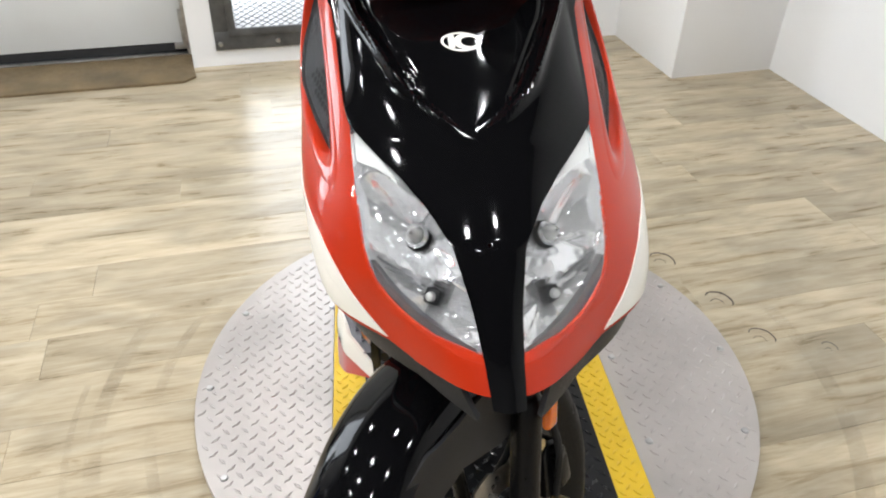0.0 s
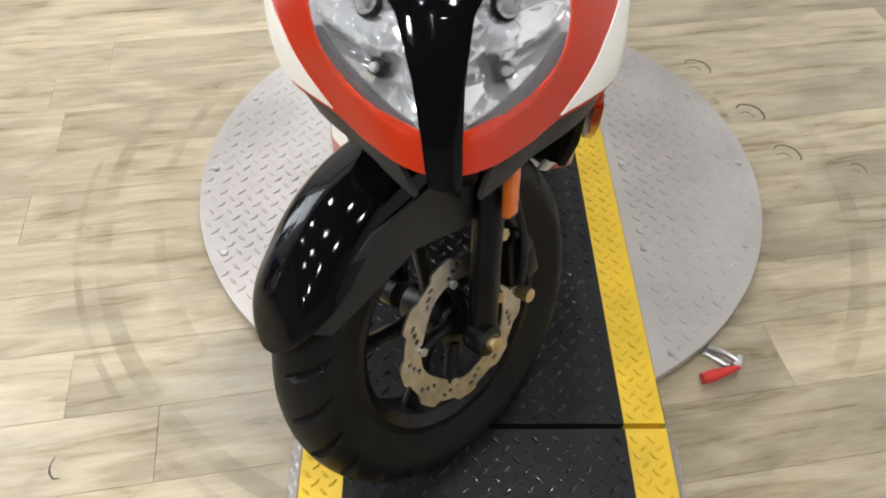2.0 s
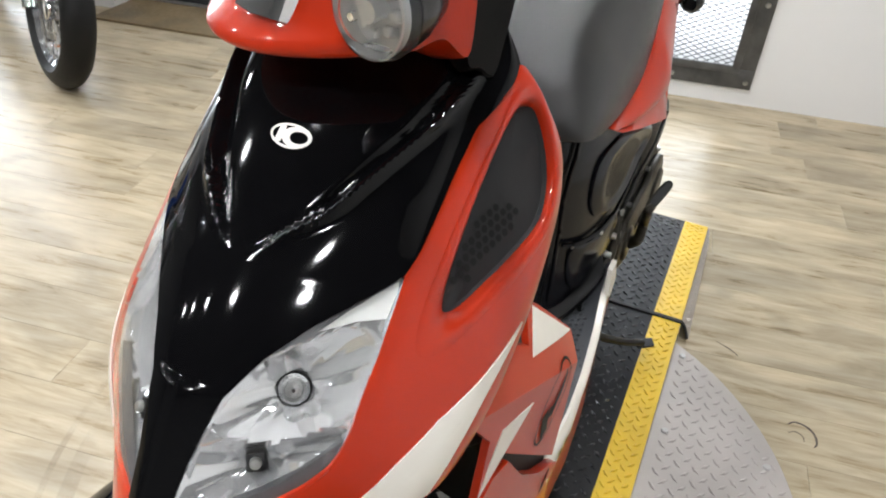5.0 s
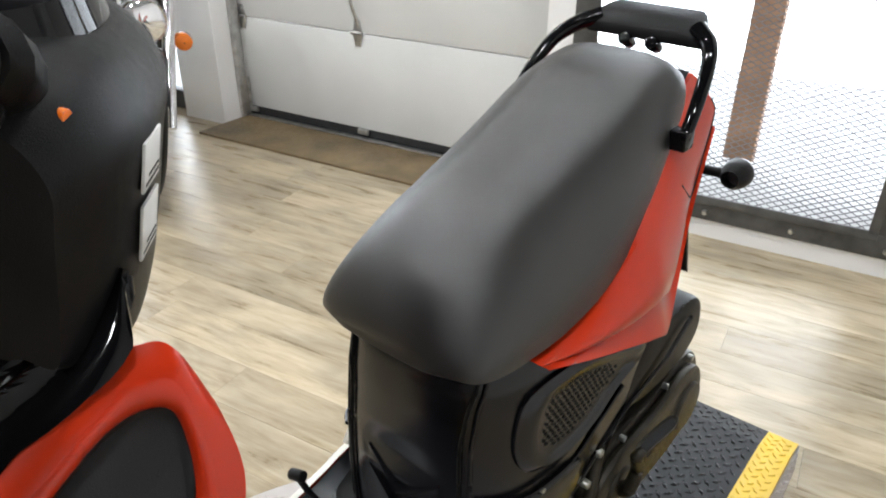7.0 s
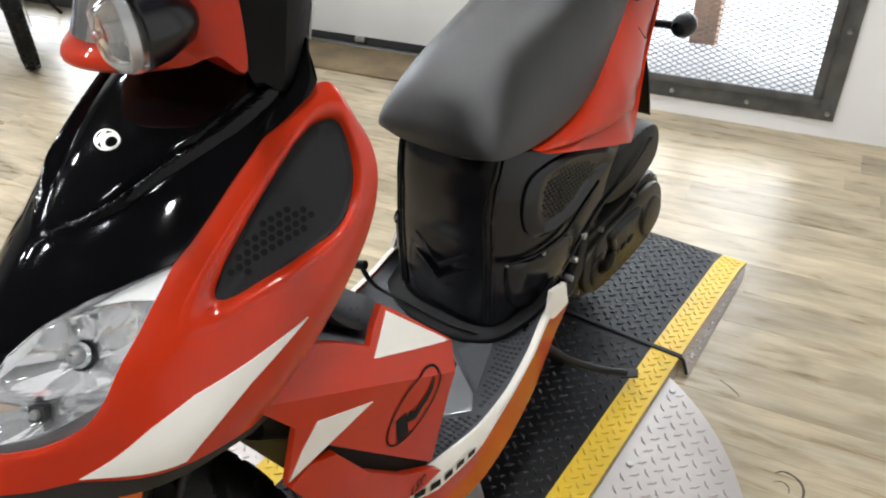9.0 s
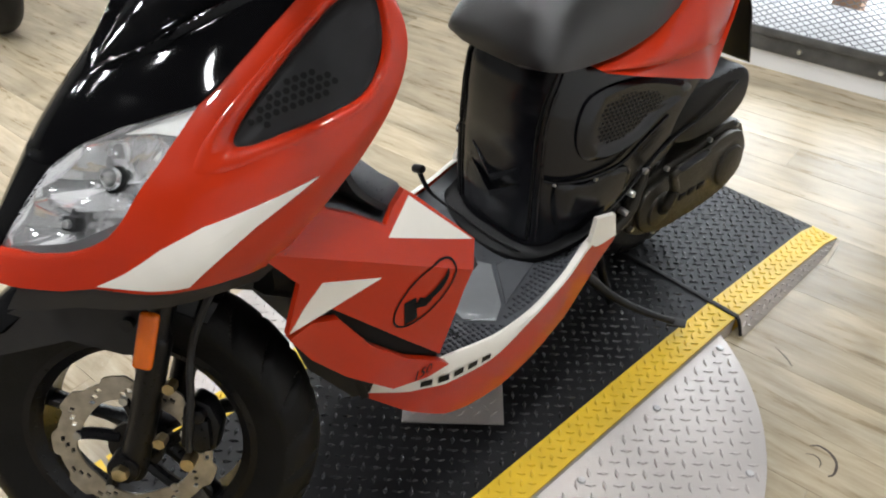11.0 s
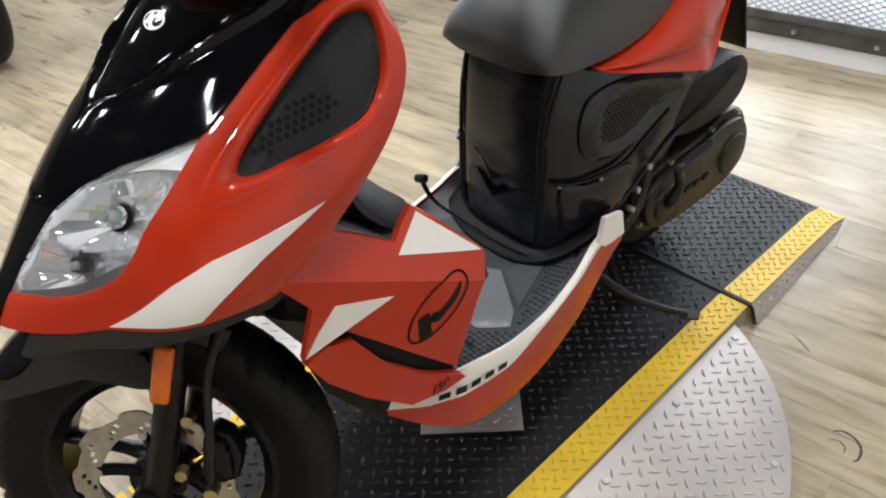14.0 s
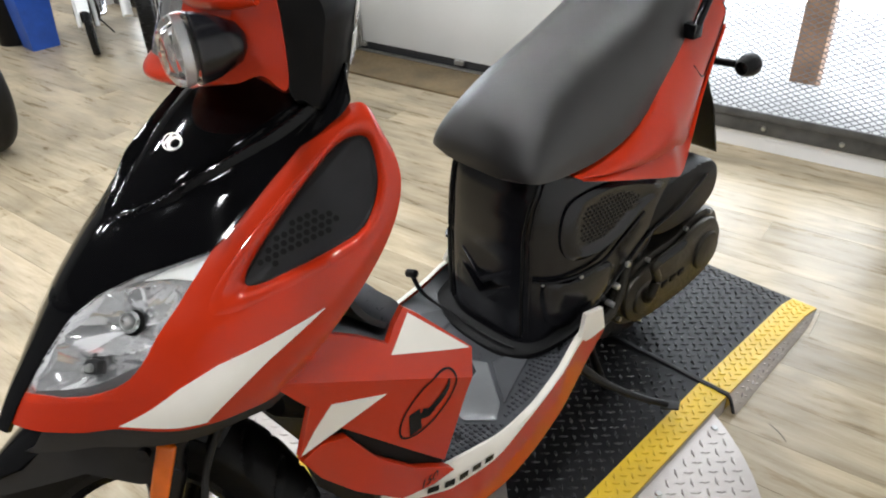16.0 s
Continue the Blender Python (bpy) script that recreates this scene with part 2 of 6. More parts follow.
def treads(inside, height, x0, x1, y0, y1, pitch=0.034, size=0.013, turn=0.0, rise=0.0022):
    """Raised lozenges of tread plate, alternately turned, as one mesh."""
    verts, faces = [], []
    i = 0
    y = y0
    while y < y1:
        x = x0 + (pitch / 2 if i % 2 else 0)
        j = 0
        while x < x1:
            if inside(x, y):
                a = radians(turn + (45 if i % 2 else -45))
                c, s = math.cos(a), math.sin(a)
                z = height(x, y)
                zy = (height(x, y + 0.01) - z) / 0.01
                base = len(verts)
                for lx, ly, up in ((-size, 0, 0), (0, -size * 0.36, 0), (size, 0, 0), (0, size * 0.36, 0), (-size * 0.55, 0, 1), (0, -size * 0.1, 1), (size * 0.55, 0, 1), (0, size * 0.1, 1)):
                    dx, dy = lx * c - ly * s, lx * s + ly * c
                    verts.append((x + dx, y + dy, z + zy * dy + up * rise - (0 if up else 0.0003)))
                for k in range(4):
                    faces.append((base + k, base + (k + 1) % 4, base + 4 + (k + 1) % 4, base + 4 + k))
                faces.append((base + 4, base + 5, base + 6, base + 7))
            x += pitch
            j += 1
        y += pitch / 2
        i += 1
    bm = bmesh.new()
    vs = [bm.verts.new(v) for v in verts]
    for f in faces:
        bm.faces.new([vs[k] for k in f])
    return bm


# ---- room ----
X_LEFT, X_RIGHT, Y_FRONT = -9.0, 1.66, -6.0
part("subfloor", box(X_LEFT - 0.2, X_RIGHT + 0.2, Y_FRONT - 0.2, 0.25, -0.12, -0.006), SUBFLOOR, None, "dark backing under the floor planks", ROOM)
tagged(bpy.data.objects["subfloor"], category="floor", kind="structure")

DOOR_L, DOOR_R, DOOR_H = -2.74, -0.97, 2.15
WIN_L, WIN_R, WIN_B, WIN_T = -0.86, 0.36, 0.075, 2.1
SHOP_L, SHOP_R = -5.2, -3.02
wall = thing("wall_north", "white painted back wall with a garage door and a meshed window", "wall", ROOM, kind="structure")
for k, (a, b, z0, z1) in enumerate(((X_LEFT, SHOP_L, 0, CEILING), (SHOP_L, SHOP_R, 2.4, CEILING), (SHOP_R, DOOR_L, 0, CEILING), (DOOR_L, DOOR_R, DOOR_H, CEILING), (DOOR_R, WIN_L, 0, CEILING), (WIN_L, WIN_R, 0, WIN_B), (WIN_L, WIN_R, WIN_T, CEILING), (WIN_R, X_RIGHT, 0, CEILING))):
    part("wall_section", box(a, b, 0, 0.24, z0 - (0.006 if z0 == 0 else 0), z1), WALL, wall)
right = part("wall_east", box(X_RIGHT, X_RIGHT + 0.2, Y_FRONT, 0.24, -0.006, CEILING), WALL, None, "white painted side wall", ROOM)
tagged(right, category="wall", kind="structure")
column = part("wall_column", box(1.14, X_RIGHT, -0.585, 0, -0.006, CEILING, 0.004), WALL, None, "white boxed-out column in the wall corner", ROOM)
tagged(column, category="column", kind="structure")
# south and west walls are added out of view to hold down the fill
tagged(part("wall_south", box(X_LEFT, X_RIGHT, Y_FRONT - 0.2, Y_FRONT, -0.006, CEILING), WALL_UNSEEN, None, "unseen wall closing the room, grey to cut the fill light", ROOM), category="wall", kind="structure")
tagged(part("wall_west", box(X_LEFT - 0.2, X_LEFT, Y_FRONT, 0.24, -0.006, CEILING), WALL_UNSEEN, None, "unseen end wall closing the room, grey to cut the fill light", ROOM), category="wall", kind="structure")
tagged(part("ceiling", box(X_LEFT, X_RIGHT, Y_FRONT, 0.24, CEILING, CEILING + 0.15), CEIL, None, "dark painted ceiling", ROOM), category="ceiling", kind="structure")

for x, y in LAMPS:
    lamp = thing("ceiling_lamp", "small round white ceiling spot lamp, switched on", "lamp", ROOM @ Matrix.Translation((x, y, CEILING)), group="ceiling lamps")
    part("housing", cyl((0, 0, 0), (0, 0, -0.05), 0.10, seg=32, bev=0.006), WALL, lamp)
    ld = bpy.data.lights.new("ceiling_lamp", "AREA")
    ld.shape, ld.size, ld.energy, ld.color = "DISK", 0.17, LAMP_POWER, (0.97, 0.985, 1.0)
    lo = new("light", ld)
    lo.parent = lamp
    lo.matrix_basis = Matrix.Translation((0, 0, -0.058))

# outdoors
tagged(part("ground", box(-12, 6, 0.24, 9, -0.14, -0.03), CONCRETE, None, "pale concrete yard outside the windows", ROOM), category="ground", kind="structure")
tagged(part("backdrop", box(-12, 6, 2.6, 2.65, -0.03, 4), DAY, None, "overexposed daylight outside the windows", ROOM), category="backdrop", kind="structure")

# garage door
door = thing("door_1", "white sectional garage door, closed, with steel hinges", "garage door", ROOM @ Matrix.Translation((0, 0.19, 0)), kind="structure")
PANEL = 0.475
for k in range(5):
    part("door_panel", box(DOOR_L - 0.03, DOOR_R + 0.03, 0, 0.045, 0.055 + k * PANEL, 0.055 + (k + 1) * PANEL - 0.004, 0.006), DOORW, door)
part("bottom_seal", box(DOOR_L, DOOR_R, 0.004, 0.04, 0.0, 0.055, 0.008), RUBBER, door, "black rubber bottom seal")
part("floor_strip", box(DOOR_L, DOOR_R, -0.03, 0.002, 0.0, 0.014, 0.004), ZINC, door, "bright metal strip along the floor")


def hinge(x, z):
    bm = prism([(-0.014, -0.06), (0.014, -0.06), (0.026, 0.0), (0.014, 0.06), (-0.014, 0.06), (-0.026, 0.0)], 0, 0.006, bev=0.001)
    cyl((-0.03, 0, 0.009), (0.03, 0, 0.009), 0.009, seg=10, bm=bm)
    for s in (-0.04, 0.04):
        cyl((0, s, 0.005), (0, s, 0.011), 0.006, seg=6, bm=bm)
    part("hinge", bm, ZINC, door, "zinc-plated hinge", Matrix.Translation((x, -0.001, z)) @ Matrix.Rotation(radians(90), 4, "X"))


for z in (0.055 + PANEL, 0.055 + 2 * PANEL, 0.055 + 3 * PANEL):
    for x in (DOOR_L + 0.03, -1.99, DOOR_R - 0.09):
        hinge(x, z)
part("handle", tube([(-2.00, -0.004, 0.76), (-2.005, -0.035, 0.74), (-1.995, -0.035, 0.66), (-1.99, -0.012, 0.60), (-1.99, -0.004, 0.56)], 0.008, n=5), ZINC, door, "bent steel pull handle")
for x in (DOOR_L + 0.04, -1.98, DOOR_R - 0.05):
    b = box(x - 0.03, x + 0.03, -0.02, 0.0, 0.03, 0.058, 0.004)
    part("bottom_bracket", b, ZINC, door, "zinc bottom bracket")
for x in (DOOR_L + 0.012, DOOR_R - 0.012):
    bm = box(x - 0.012, x + 0.012, -0.075, -0.02, 0.02, DOOR_H, 0.003)
    box(x - 0.03, x + 0.03, -0.025, -0.018, 0.05, 0.22, 0.002, bm)
    part("track", bm, ZINC, door, "galvanised door track")
thr = part("threshold", prism([(DOOR_L + 0.02, 0.15), (DOOR_R - 0.01, 0.15), (DOOR_R + 0.0, -0.02), (DOOR_R + 0.01, -0.12), (DOOR_R - 0.04, -0.17), (DOOR_L - 0.02, -0.17)], -0.004, 0.012, bev=0.003), OAK_EDGE, None, "darker oak strip before the garage door", ROOM)
tagged(thr, category="threshold", kind="structure")

# meshed window
win = thing("window_1", "low window behind dark steel frame and expanded mesh", "window", ROOM, kind="structure")
FW = 0.085
for a, b, c, d in ((WIN_L, WIN_R, WIN_B, WIN_B + FW), (WIN_L, WIN_R, WIN_T - FW, WIN_T), (WIN_L, WIN_L + FW, WIN_B + FW, WIN_T - FW), (WIN_R - FW, WIN_R, WIN_B + FW, WIN_T - FW)):
    part("window_frame", box(a, b, -0.012, 0.02, c, d, 0.002), FRAME, win, "dark steel flat bar frame")
for a, b, c, d in ((WIN_L + FW - 0.02, WIN_R - FW + 0.02, WIN_B + FW - 0.02, WIN_B + FW + 0.015), (WIN_L + FW - 0.02, WIN_L + FW + 0.012, WIN_B + FW, WIN_T - FW), (WIN_R - FW - 0.012, WIN_R - FW + 0.02, WIN_B + FW, WIN_T - FW)):
    part("mesh_channel", box(a, b, -0.022, -0.0125, c, d, 0.002), FRAME, win)
for k in range(5):
    part("bolt", cyl((WIN_R - 0.026 - 0.305 * k * (1 if k < 4 else 0.96), -0.012, WIN_B + 0.03), (WIN_R - 0.026 - 0.305 * k * (1 if k < 4 else 0.96), -0.022, WIN_B + 0.03), 0.011, 0.008, 12), ZINC, win)
for k in range(1, 6):
    for x in (WIN_R - 0.03, WIN_L + 0.03):
        part("bolt", cyl((x, -0.012, WIN_B + 0.03 + 0.33 * k), (x, -0.022, WIN_B + 0.03 + 0.33 * k), 0.011, 0.008, 12), ZINC, win)


def expanded_mesh(x0, x1, z0, z1, cw, ch, t, d):
    """Diamond lattice of thin twisted strands."""
    bm = bmesh.new()
    rows, cols = int((z1 - z0) / (ch / 2)), int((x1 - x0) / (cw / 2))
    for i in range(rows):
        for j in range(cols):
            up = (i + j) % 2 == 0
            xa, xb = x0 + j * cw / 2, x0 + (j + 1) * cw / 2
            za, zb = z0 + (i if up else i + 1) * ch / 2, z0 + (i + 1 if up else i) * ch / 2
            vs = [bm.verts.new(p) for p in ((xa, d, za - t), (xb, -d, zb - t), (xb, -d * 0.2, zb + t), (xa, d * 1.6, za + t))]
            bm.faces.new(vs)
    return bm


em = part("mesh", expanded_mesh(WIN_L + 0.07, WIN_R - 0.07, WIN_B + 0.07, WIN_T - 0.07, 0.042, 0.022, 0.0017, 0.003), MESHM, win, "dark expanded metal mesh", Matrix.Translation((0, -0.008, 0)), smooth=False)
tagged(em, kind="stuff")
part("post", box(-0.32, -0.20, 0.5, 0.62, -0.03, 2.4, 0.004), BROWN, win, "brown wooden post behind the mesh")
part("sill", box(WIN_L, WIN_R, 0.02, 0.46, 0.10, 0.16, 0.01), CONCRETE, win, "grey ledge behind the mesh")
# shop window beside the garage door
shop = thing("window_2", "tall shop window in a dark metal frame, bright outside", "window", ROOM, kind="structure")
for a, b, c, d in ((SHOP_R - 0.05, SHOP_R, 0, 2.4), (SHOP_L, SHOP_L + 0.05, 0, 2.4), (SHOP_L + 0.05, SHOP_R - 0.05, 0, 0.1), (SHOP_L + 0.05, SHOP_R - 0.05, 2.33, 2.4)):
    part("window_frame", box(a, b, 0.08, 0.14, c, d, 0.004), FRAME, shop, "dark metal window frame")

# ---- turntable and ramp ----
DISC_R, DISC_Z, RUN_Z, RUN_W, YW = 0.657, 0.040, 0.056, 0.323, 0.074
TURNED = Matrix.Translation((-0.004, 0.65, 0)) @ Matrix.Rotation(radians(-1.2), 4, "Z") @ Matrix.Translation((0, -0.65, 0))
Y0, Y1 = -0.685, 0.648
table = thing("turntable", "round silver tread-plate turntable with bolt heads, on the floor", "turntable")
part("plate", cyl((0, 0, DISC_Z - 0.022), (0, 0, DISC_Z), DISC_R, seg=160, bev=0.002), ALU, table)
part("base_ring", cyl((0, 0, 0), (0, 0, DISC_Z - 0.022), DISC_R - 0.02, seg=96), RUBBER, table, "dark base under the plate")
tagged(part("tread", treads(lambda x, y: x * x + y * y < (DISC_R - 0.015) ** 2 and abs(x) > RUN_W + 0.006, lambda x, y: DISC_Z, -DISC_R, DISC_R, -DISC_R, DISC_R, 0.040, 0.0140, turn=0), ALU, table, smooth=False), kind="stuff")
for sx in (-1, 1):
    for x, y in [(0.343, k * 0.265) for k in (-2, -1, 0, 1, 2)] + [(0.628, 0), (0.568, 0.26), (0.568, -0.26)]:
        bm = cyl((sx * x, y, DISC_Z), (sx * x, y, DISC_Z + 0.004), 0.009, 0.007, 12)
        cyl((sx * x, y, DISC_Z + 0.004), (sx * x, y, DISC_Z + 0.0045), 0.004, seg=6, bm=bm)
        part("bolt", bm, ZINC, table)


def ramp_height(y):
    """Top of the runway and its two ramps along the length."""
    if Y0 <= y <= Y1:
        return RUN_Z
    d = (y - Y1) if y > Y1 else (Y0 - y)
    return max(0.004, RUN_Z - 0.026 * min(1, d / 0.49)) if d < 0.49 else max(0.004, RUN_Z - 0.026 - 0.026 * (d - 0.49) / 0.09)


def runway(name, label, ya, yb, cuts):
    ob = thing(name, label, "ramp", TURNED)
    for nm, xa, xb, mt in (("deck", -RUN_W + YW, RUN_W - YW, BLACKP), ("edge_strip", RUN_W - YW, RUN_W, YELLOW), ("edge_strip", -RUN_W, -RUN_W + YW, YELLOW)):
        bm = bmesh.new()
        ring = []
        for y in cuts:
            ring.append([bm.verts.new((xa, y, ramp_height(y) - (0 if mt is YELLOW else 0.0004))), bm.verts.new((xb, y, ramp_height(y) - (0 if mt is YELLOW else 0.0004))), bm.verts.new((xb, y, 0.001)), bm.verts.new((xa, y, 0.001))])
        for a, b in zip(ring, ring[1:]):
            for j in range(4):
                bm.faces.new((a[j], a[(j + 1) % 4], b[(j + 1) % 4], b[j]))
        bm.faces.new(ring[0][::-1])
        bm.faces.new(ring[-1])
        bmesh.ops.recalc_face_normals(bm, faces=bm.faces[:])
        part(nm, bm, mt, ob, "" if nm == "deck" else "yellow painted tread edge", smooth=False)
        x0, x1 = xa + 0.012, xb - 0.012
        tagged(part("tread", treads(lambda x, y: x0 <= x <= x1 and ya + 0.012 < y < yb - 0.012, lambda x, y: ramp_height(y), x0, x1 + 0.001, ya + 0.014, yb - 0.014, 0.036 if nm == "deck" else 0.030, 0.0135 if nm == "deck" else 0.0115, rise=0.0028), TREADP if nm == "deck" else mt, ob, smooth=False), kind="stuff")
    flare = 0.0 if name == "runway" else 0.55

    def flank_pt(sx, y, f):
        """Point of the side flange: f 0 at the top edge, 1 at the foot."""
        top = ramp_height(y) - 0.003
        return Vector((sx * (RUN_W + 0.002 + flare * top * f), y, top * (1 - f) + 0.002 * f))

    for sx in (-1, 1):
        ys = [cuts[0] + (cuts[-1] - cuts[0]) * k / 12 for k in range(13)]
        sides = grid([[flank_pt(sx, y, f) for y in ys] for f in (0, 0.5, 1)])
        flange = part("side_flange", sides, ALU, ob, "bare aluminium tread-plate side flange", smooth=False)
        if flare:
            bm = bmesh.new()
            k = 0
            y = cuts[0] + 0.02
            while y < cuts[-1] - 0.02:
                for f in ((0.25, 0.75) if k % 2 else (0.5,)):
                    t = 0.010 if k % 2 else -0.010
                    q = [flank_pt(sx, y - 0.009, f - t * 9), flank_pt(sx, y - 0.001, f + 0.06), flank_pt(sx, y + 0.009, f + t * 9), flank_pt(sx, y + 0.001, f - 0.06)]
                    rim_ = [bm.verts.new(p) for p in q]
                    tip = bm.verts.new(sum(q, Vector()) / 4 + Vector((sx * 0.0034, 0, 0.0020)))
                    for n in range(4):
                        bm.faces.new((rim_[n], rim_[(n + 1) % 4], tip))
                y += 0.016
                k += 1
            tagged(part("tread", bm, ALU, flange, smooth=False), kind="stuff")
    return ob


runway("runway", "black tread-plate runway with yellow edges on the turntable", Y0 + 0.005, Y1 - 0.005, [Y0 + 0.005, Y1 - 0.005])
runway("ramp", "black tread-plate ramp with yellow edges leading off the turntable", Y1 + 0.005, Y1 + 0.58, [Y1 + 0.005, Y1 + 0.49, Y1 + 0.58])
runway("ramp", "black tread-plate ramp with yellow edges leading onto the turntable", Y0 - 0.58, Y0 - 0.005, [Y0 - 0.58, Y0 - 0.49, Y0 - 0.005])

seam = thing("joint_strip", "black rubber strip over the joint of runway and ramp", "rubber strip", TURNED)
part("strip", box(-RUN_W - 0.004, RUN_W + 0.004, Y1 - 0.007, Y1 + 0.007, RUN_Z - 0.002, RUN_Z + 0.004, 0.0015), RUBBER, seam)
for sx in (-1, 1):
    part("strip_end", tube([(sx * RUN_W, Y1, RUN_Z + 0.001), (sx * (RUN_W + 0.010), Y1 - 0.002, RUN_Z - 0.006), (sx * (RUN_W + 0.020), Y1 - 0.004, RUN_Z - 0.026), (sx * (RUN_W + 0.026), Y1 - 0.004, 0.012)], [0.005, 0.0045, 0.004, 0.004], 8, 4), RUBBER, seam)

# ---- scooter: materials ----
RED = material("red_gloss_paint", (0.47, 0.026, 0.004), 0.34, 0, 3, 0.05, 0, coat=0.7, spec=0.12)
GLOSS = material("black_gloss_plastic", (0.003, 0.003, 0.0035), 0.06, 0, 4, 0.2, 0, spec=0.22)
PLASTIC = material("black_grained_plastic", (0.0045, 0.0045, 0.005), 0.40, 0, 14, 0.25, 0.2, 900, spec=0.17)
SATIN = material("black_satin_plastic", (0.007, 0.007, 0.009), 0.23, 0, 5, 0.08, 0, spec=0.45)
GREYP = material("grey_grained_plastic", (0.011, 0.011, 0.012), 0.46, 0, 16, 0.2, 0.3, 900, spec=0.3)
WINGP = material("matt_grey_plastic", (0.022, 0.022, 0.024), 0.42, 0, 16, 0.2, 0.2, 900, spec=0.35)
# footboard lid: base colour raised to carry the reflected window sheen
LIDSHEEN = material("sheen_grey_plastic", (0.25, 0.257, 0.270), 0.20, 0, 6, 0.12, 0.03, 300)
PANELP = material("moulded_grey_plastic", (0.10, 0.104, 0.113), 0.24, 0, 6, 0.15, 0.03, 300)
FLOORP = material("grey_footboard_plastic", (0.075, 0.079, 0.088), 0.30, 0, 10, 0.25, 0.2, 700)
VINYL = material("black_seat_vinyl", (0.0118, 0.0110, 0.0106), 0.31, 0, 10, 0.18, 0.25, 1400, spec=0.75)
STICKER = material("cream_white_sticker", (0.80, 0.765, 0.69), 0.35, 0, 12, 0.04, 0, coat=0.3)
SILVER = material("silver_reflector_plastic", (0.93, 0.93, 0.94), 0.06, 0.78, 20, 0.05)
CHROME = material("bright_reflector", (0.85, 0.85, 0.86), 0.12, 1.0, 20, 0.1)
STEEL = material("brake_steel", (0.54, 0.51, 0.46), 0.38, 1.0, 40, 0.25)
GOLDZ = material("yellow_zinc_bolt", (0.62, 0.50, 0.28), 0.35, 1.0, 40, 0.3)
TYRE = material("tyre_rubber", (0.007, 0.007, 0.007), 0.50, 0, 15, 0.3, 0.3, 300, spec=0.22)
CAST = material("black_cast_paint", (0.004, 0.004, 0.005), 0.30, 0.0, 20, 0.3, 0.15, 240, spec=0.28)
CASE = material("dark_engine_case", (0.028, 0.025, 0.019), 0.42, 0.6, 12, 0.4, 0.35, 180)
ORANGE = material("orange_reflector", (0.80, 0.15, 0.005), 0.25, 0, 30, 0.1, 0, coat=0.6)
TAILRED = material("red_tail_lens", (0.45, 0.01, 0.01), 0.1, 0, 30, 0.1, 0, coat=0.8)
GARNISH = material("smoked_lamp_garnish", (0.10, 0.10, 0.105), 0.30, 0.3, 20, 0.15)
# black of prints and seams, also the painted shade of holes and openings
INK_SHADE = material("black_print_and_hole_shade", (0.006, 0.006, 0.006), 0.5, 0, 20, 0.1, spec=0.15)
PALE = material("pale_silver_plastic", (0.80, 0.80, 0.81), 0.22, 0.35, 20, 0.08)
LABEL = material("white_label_paper", (0.70, 0.70, 0.68), 0.6, 0, 20, 0.1)
CLEAR = bpy.data.materials.new("clear_lens")
CLEAR.use_nodes = True
_b = CLEAR.node_tree.nodes["Principled BSDF"]
_b.inputs["Base Color"].default_value = (0.97, 0.98, 0.98, 1)
_b.inputs["Roughness"].default_value, _b.inputs["Transmission Weight"].default_value, _b.inputs["IOR"].default_value = 0.02, 1.0, 1.12
_b.inputs["Coat Weight"].default_value, _b.inputs["Coat Roughness"].default_value = 0.6, 0.02

# ---- scooter: frame of reference and fairing surface ----
SC = Matrix.Translation((-0.081, 0, RUN_Z)) @ Matrix.Rotation(radians(-3.5), 4, "Z")
scooter = thing("scooter", "red and black sport scooter with white flashes, parked on the turntable", "scooter", SC)
AXIS_AT, AXIS = Vector((0, -0.19, 1.05)), Vector((0, 0.38, 0.925))
STEER = Matrix.Translation(AXIS_AT) @ Matrix.Rotation(radians(-36), 4, "Z") @ Matrix.Translation(-AXIS_AT)
FR, FC = 0.284, Vector((0, -0.620, 0.269))
WSTEER = Matrix.Translation((-0.004, -0.620, 0.269)) @ Matrix.Rotation(radians(-40.7), 4, "Z") @ Matrix.Rotation(radians(-17), 4, "Y") @ Matrix.Translation(-FC)
# height, centre line, headlamp edge, shoulder and rear edge of the front fairing
STATIONS = [
    (0.650, -0.760, 0.100, -0.675, 0.186, -0.575, 0.202, -0.440),
    (0.700, -0.724, 0.130, -0.628, 0.204, -0.548, 0.223, -0.396),
    (0.740, -0.688, 0.138, -0.604, 0.213, -0.500, 0.230, -0.344),
    (0.783, -0.648, 0.142, -0.568, 0.217, -0.435, 0.232, -0.288),
    (0.820, -0.611, 0.144, -0.522, 0.211, -0.385, 0.233, -0.252),
    (0.860, -0.564, 0.147, -0.470, 0.205, -0.330, 0.230, -0.223),
    (0.900, -0.508, 0.147, -0.415, 0.198, -0.290, 0.222, -0.206),
    (0.950, -0.426, 0.147, -0.340, 0.188, -0.255, 0.205, -0.205),
    (1.000, -0.345, 0.146, -0.268, 0.172, -0.235, 0.182, -0.200),
    (1.035, -0.290, 0.136, -0.230, 0.150, -0.222, 0.160, -0.205)]


